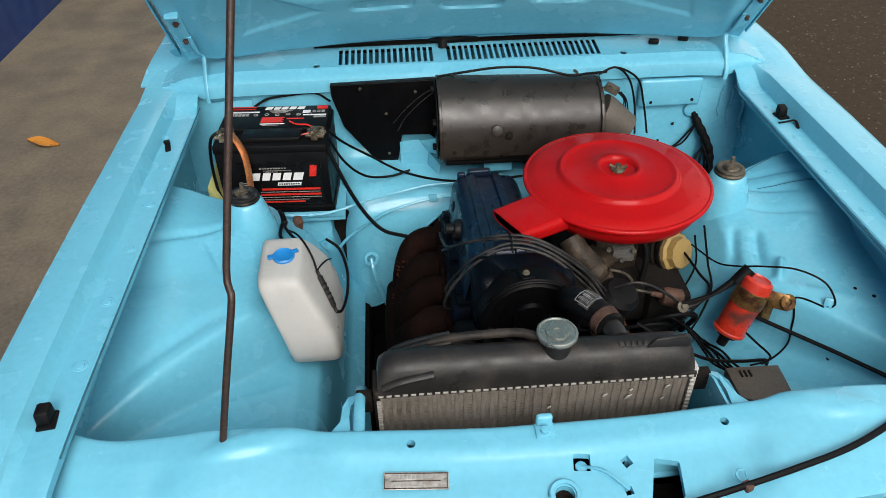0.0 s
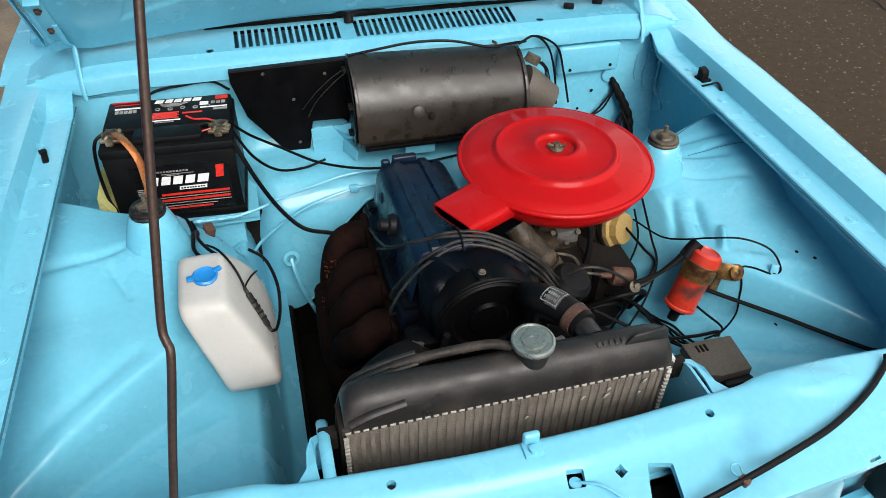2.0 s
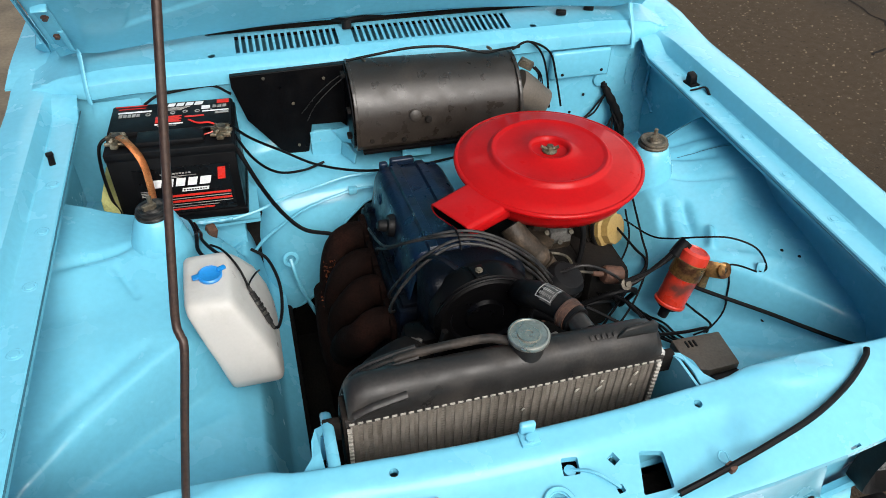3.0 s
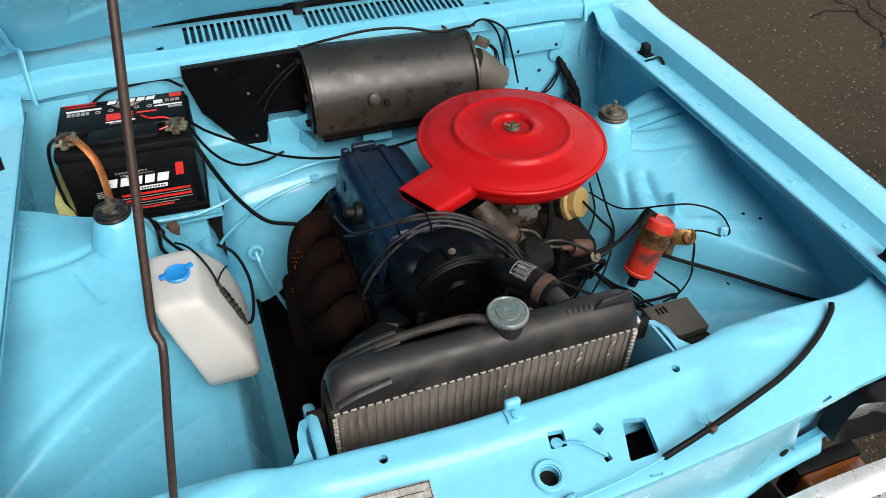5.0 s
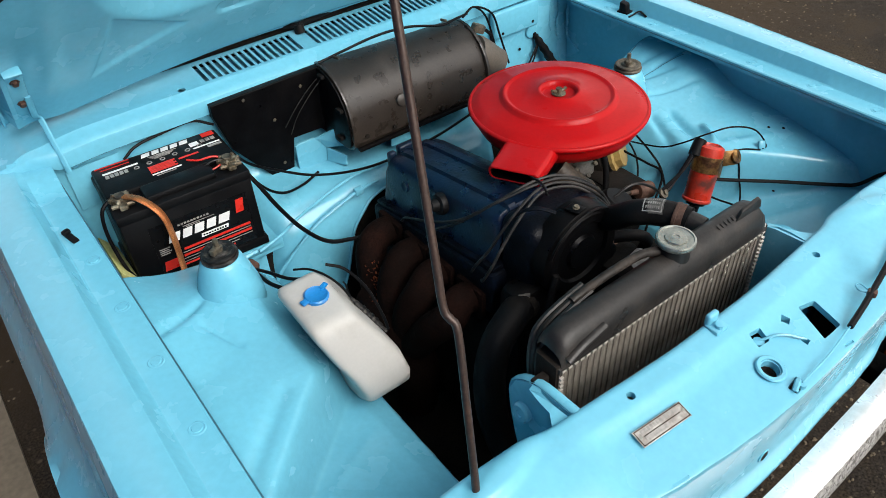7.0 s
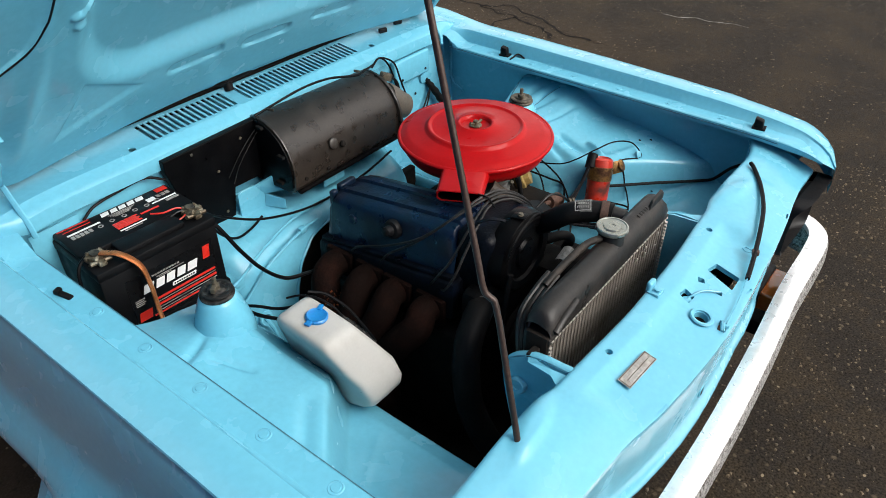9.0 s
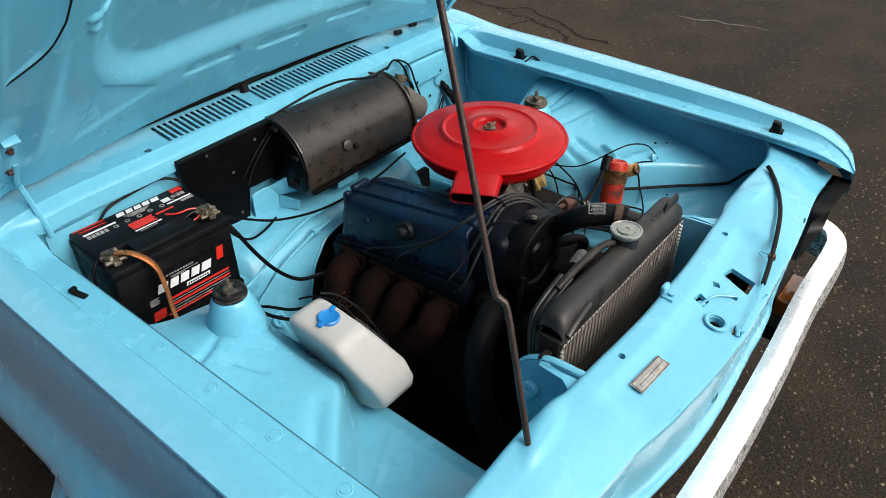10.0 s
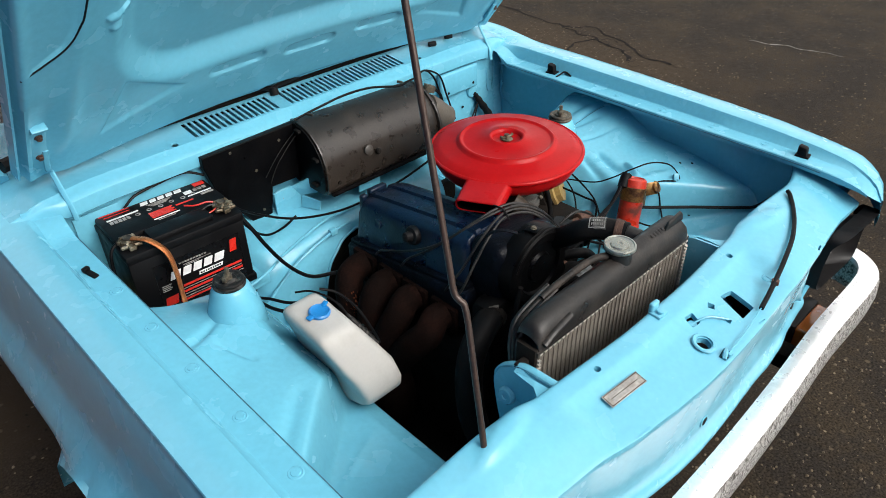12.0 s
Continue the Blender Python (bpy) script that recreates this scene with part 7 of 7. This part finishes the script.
# The apron stays uncut; closed dark discs give the holes their shade.
for k, (x, y, z) in enumerate(((0.609, 0.315, 0.754), (0.634, 0.296, 0.753), (0.551, 0.240, 0.657))):
    part("hole_rim", lathe([(0.0034, 0.0), (0.0032, 0.0010), (0.0, 0.0011)], (x, y, apron_z(x, y, 1) - 0.0004), (0, -0.3, 1), seg=12), DARK, aprons[1], "small near-black disc painted as a hole")
# pressed seams of the aprons
def seam(s, pts, r=0.0010):
    line = bez([(x, y, 0) for x, y in pts], 8)
    part("pressed_seam", tube([(s * p.x, p.y, apron_z(p.x, p.y, s) + 0.0002) for p in line], r, 5, 1, False), SEAM_AND_SHADE, aprons[0 if s < 0 else 1], "dark line of a pressed seam")


seam(1, [(0.535, 0.668), (0.575, 0.685), (0.625, 0.690)])
seam(1, [(0.555, 0.610), (0.60, 0.594), (0.650, 0.575)])
# sealer squeezed out of the rear corner and loom on the firewall
def bead(pts, r):
    line = bez(pts, 26)
    part("seam_sealer", tube([p + Vector((0.004 * noise.noise(p * 60), 0.0, 0.004 * noise.noise(p * 47 + Vector((3, 1, 2))))) for p in line], lambda k: r * (0.75 + 0.9 * abs(noise.noise(Vector((k * 17, r * 900, 0.5))))), 6, 1, False), PAINT, bulk, "uneven bead of painted seam sealer")


bead([(-0.545, 0.764, 0.668), (-0.47, 0.7635, 0.669), (-0.40, 0.7632, 0.668), (-0.345, 0.764, 0.668), (-0.306, 0.775, 0.668)], 0.0042)
bead([(0.667, 0.960, 0.86), (0.668, 0.958, 0.80), (0.666, 0.957, 0.75), (0.670, 0.945, 0.72), (0.672, 0.91, 0.70)], 0.0042)
bead([(0.635, 0.9655, 0.85), (0.640, 0.9635, 0.81), (0.632, 0.9615, 0.77), (0.640, 0.9605, 0.735)], 0.0032)
bead([(0.612, 0.9655, 0.84), (0.608, 0.9625, 0.79), (0.612, 0.9605, 0.76)], 0.0024)
# twisted clip beside the rear hood stop
tw = thing("bent_clip", (0.65, 0.72, 0.862), "bent black metal clip on the fender ledge", "clip")
part("strip", tube([(0.630, 0.726, 0.8625), (0.645, 0.726, 0.864), (0.662, 0.722, 0.868), (0.660, 0.700, 0.862)], 0.0035, 6, 4, True, 0.5), RUBBER, tw)

# ---- surroundings seen past the car ----
# Unseen height and near length are set to block sky from the left.
tagged(part("wall_blue", block((-2.55, -6.0, 0.0), (-2.33, 6.0, 7.0), 0.01), BLUE_WALL), "deep blue painted wall, unseen height added to shade the left side", "wall", kind="structure")
tagged(part("wall_brown", block((-2.6, 4.72, 0.0), (-0.6, 5.0, 0.5), 0.02), BROWN_WALL), "dark brown earth bank behind the slab", "bank", kind="structure")
lf = thing("fallen_leaf", (-1.757, 2.377, 0.018), "dry orange leaf lying on the concrete", "leaf")
part("blade", sheet(lambda u, v: (-1.757 + (u - 0.5) * 0.16, 2.377 + v * 0.035 * math.sin(math.pi * u) - 0.05 * (u - 0.5), 0.022 + 0.012 * v * v + 0.006 * math.sin(u * 6)), spaced(0.02, 0.98, 12), [-1, -0.5, 0, 0.5, 1], 0.001), LEAF, lf)


def ribbon(points, w, z=0.002):
    """A flat ragged strip on the ground."""
    pts = bez([(x, y, 0) for x, y in points], 10)
    bm = bmesh.new()
    rows = []
    for i, p in enumerate(pts):
        d = (pts[min(i + 1, len(pts) - 1)] - pts[max(i - 1, 0)]).normalized()
        n = Vector((-d.y, d.x, 0))
        q = p + n * 0.05 * noise.noise(p * 9)
        ww = w * (0.35 + abs(noise.noise(p * 13)) * 1.6)
        rows.append((bm.verts.new(q + n * ww + Vector((0, 0, z))), bm.verts.new(q - n * ww + Vector((0, 0, z)))))
    for a, c in zip(rows, rows[1:]):
        bm.faces.new((a[0], c[0], c[1], a[1]))
    return bm


CRACK = mat("dark_crack_fill", (0.010, 0.008, 0.007), 0.95, var=0.3, bump=0.3, spec=0.1)
SCRATCH = mat("pale_scrape", (0.16, 0.15, 0.14), 0.8, var=0.3, bump=0.2)
CRACKS = [[(3.25, 3.3), (3.18, 2.735), (3.17, 2.58), (3.12, 2.42), (3.10, 2.25), (3.05, 2.12), (2.99, 1.94), (2.89, 1.87)], [(3.17, 2.58), (3.26, 2.40), (3.20, 2.22), (3.17, 2.10), (3.05, 1.85), (3.02, 1.64)], [(3.10, 2.25), (2.95, 2.3), (2.8, 2.25)]]
for pts in CRACKS:
    part("crack", ribbon(pts, 0.012), CRACK, G, smooth=False)
branch = random.Random(5)
for pts in CRACKS[:2]:
    for x, y in pts[1:]:
        for _ in range(2):
            x0, y0, turn = x + branch.uniform(-0.05, 0.05), y + branch.uniform(-0.05, 0.05), branch.uniform(0, 6.28)
            line = [(x0, y0)]
            for _ in range(4):
                turn += branch.uniform(-1.2, 1.2)
                line.append((line[-1][0] + 0.022 * math.cos(turn), line[-1][1] + 0.022 * math.sin(turn)))
            part("crack", ribbon(line, 0.0028), CRACK, G, smooth=False)
part("scrape", ribbon([(3.73, 1.50), (3.79, 1.30), (3.84, 1.05), (3.86, 0.95)], 0.006), SCRATCH, G, smooth=False)

# ---- loose stones on the asphalt ----
STONE = mat("pale_brown_grit_stone", (0.135, 0.105, 0.068), 0.9, var=0.35, bump=0.4, col2=(0.075, 0.062, 0.047), big=8, amount=0.9, spec=0.15)
rng = random.Random(11)
grit = bmesh.new()


def pebble(x, y, r):
    ang, flat = rng.uniform(0, 6.28), rng.uniform(0.45, 0.8)
    low = [grit.verts.new((x + r * rng.uniform(0.75, 1.15) * math.cos(ang + k * 1.257), y + r * rng.uniform(0.6, 1.0) * math.sin(ang + k * 1.257), 0.0)) for k in range(5)]
    top = [grit.verts.new((v.co.x + (x - v.co.x) * 0.45, v.co.y + (y - v.co.y) * 0.45, r * flat * rng.uniform(0.8, 1.1))) for v in low]
    for k in range(5):
        grit.faces.new((low[k], low[(k + 1) % 5], top[(k + 1) % 5], top[k]))
    grit.faces.new(top)


for x0, x1, y0, y1, n in ((0.1, 2.4, -1.6, 0.5, 5200), (0.85, 3.2, 1.2, 3.6, 1500), (0.85, 2.2, 0.3, 1.3, 420), (2.0, 5.0, -0.5, 2.5, 260), (-1.6, -0.85, -0.4, 0.9, 90)):
    for _ in range(n):
        pebble(rng.uniform(x0, x1), rng.uniform(y0, y1), 0.0018 + 0.0066 * rng.random() ** 2.6)
tagged(part("loose_grit", grit, STONE, smooth=False), "small pale stones scattered over the asphalt", "grit", kind="stuff")
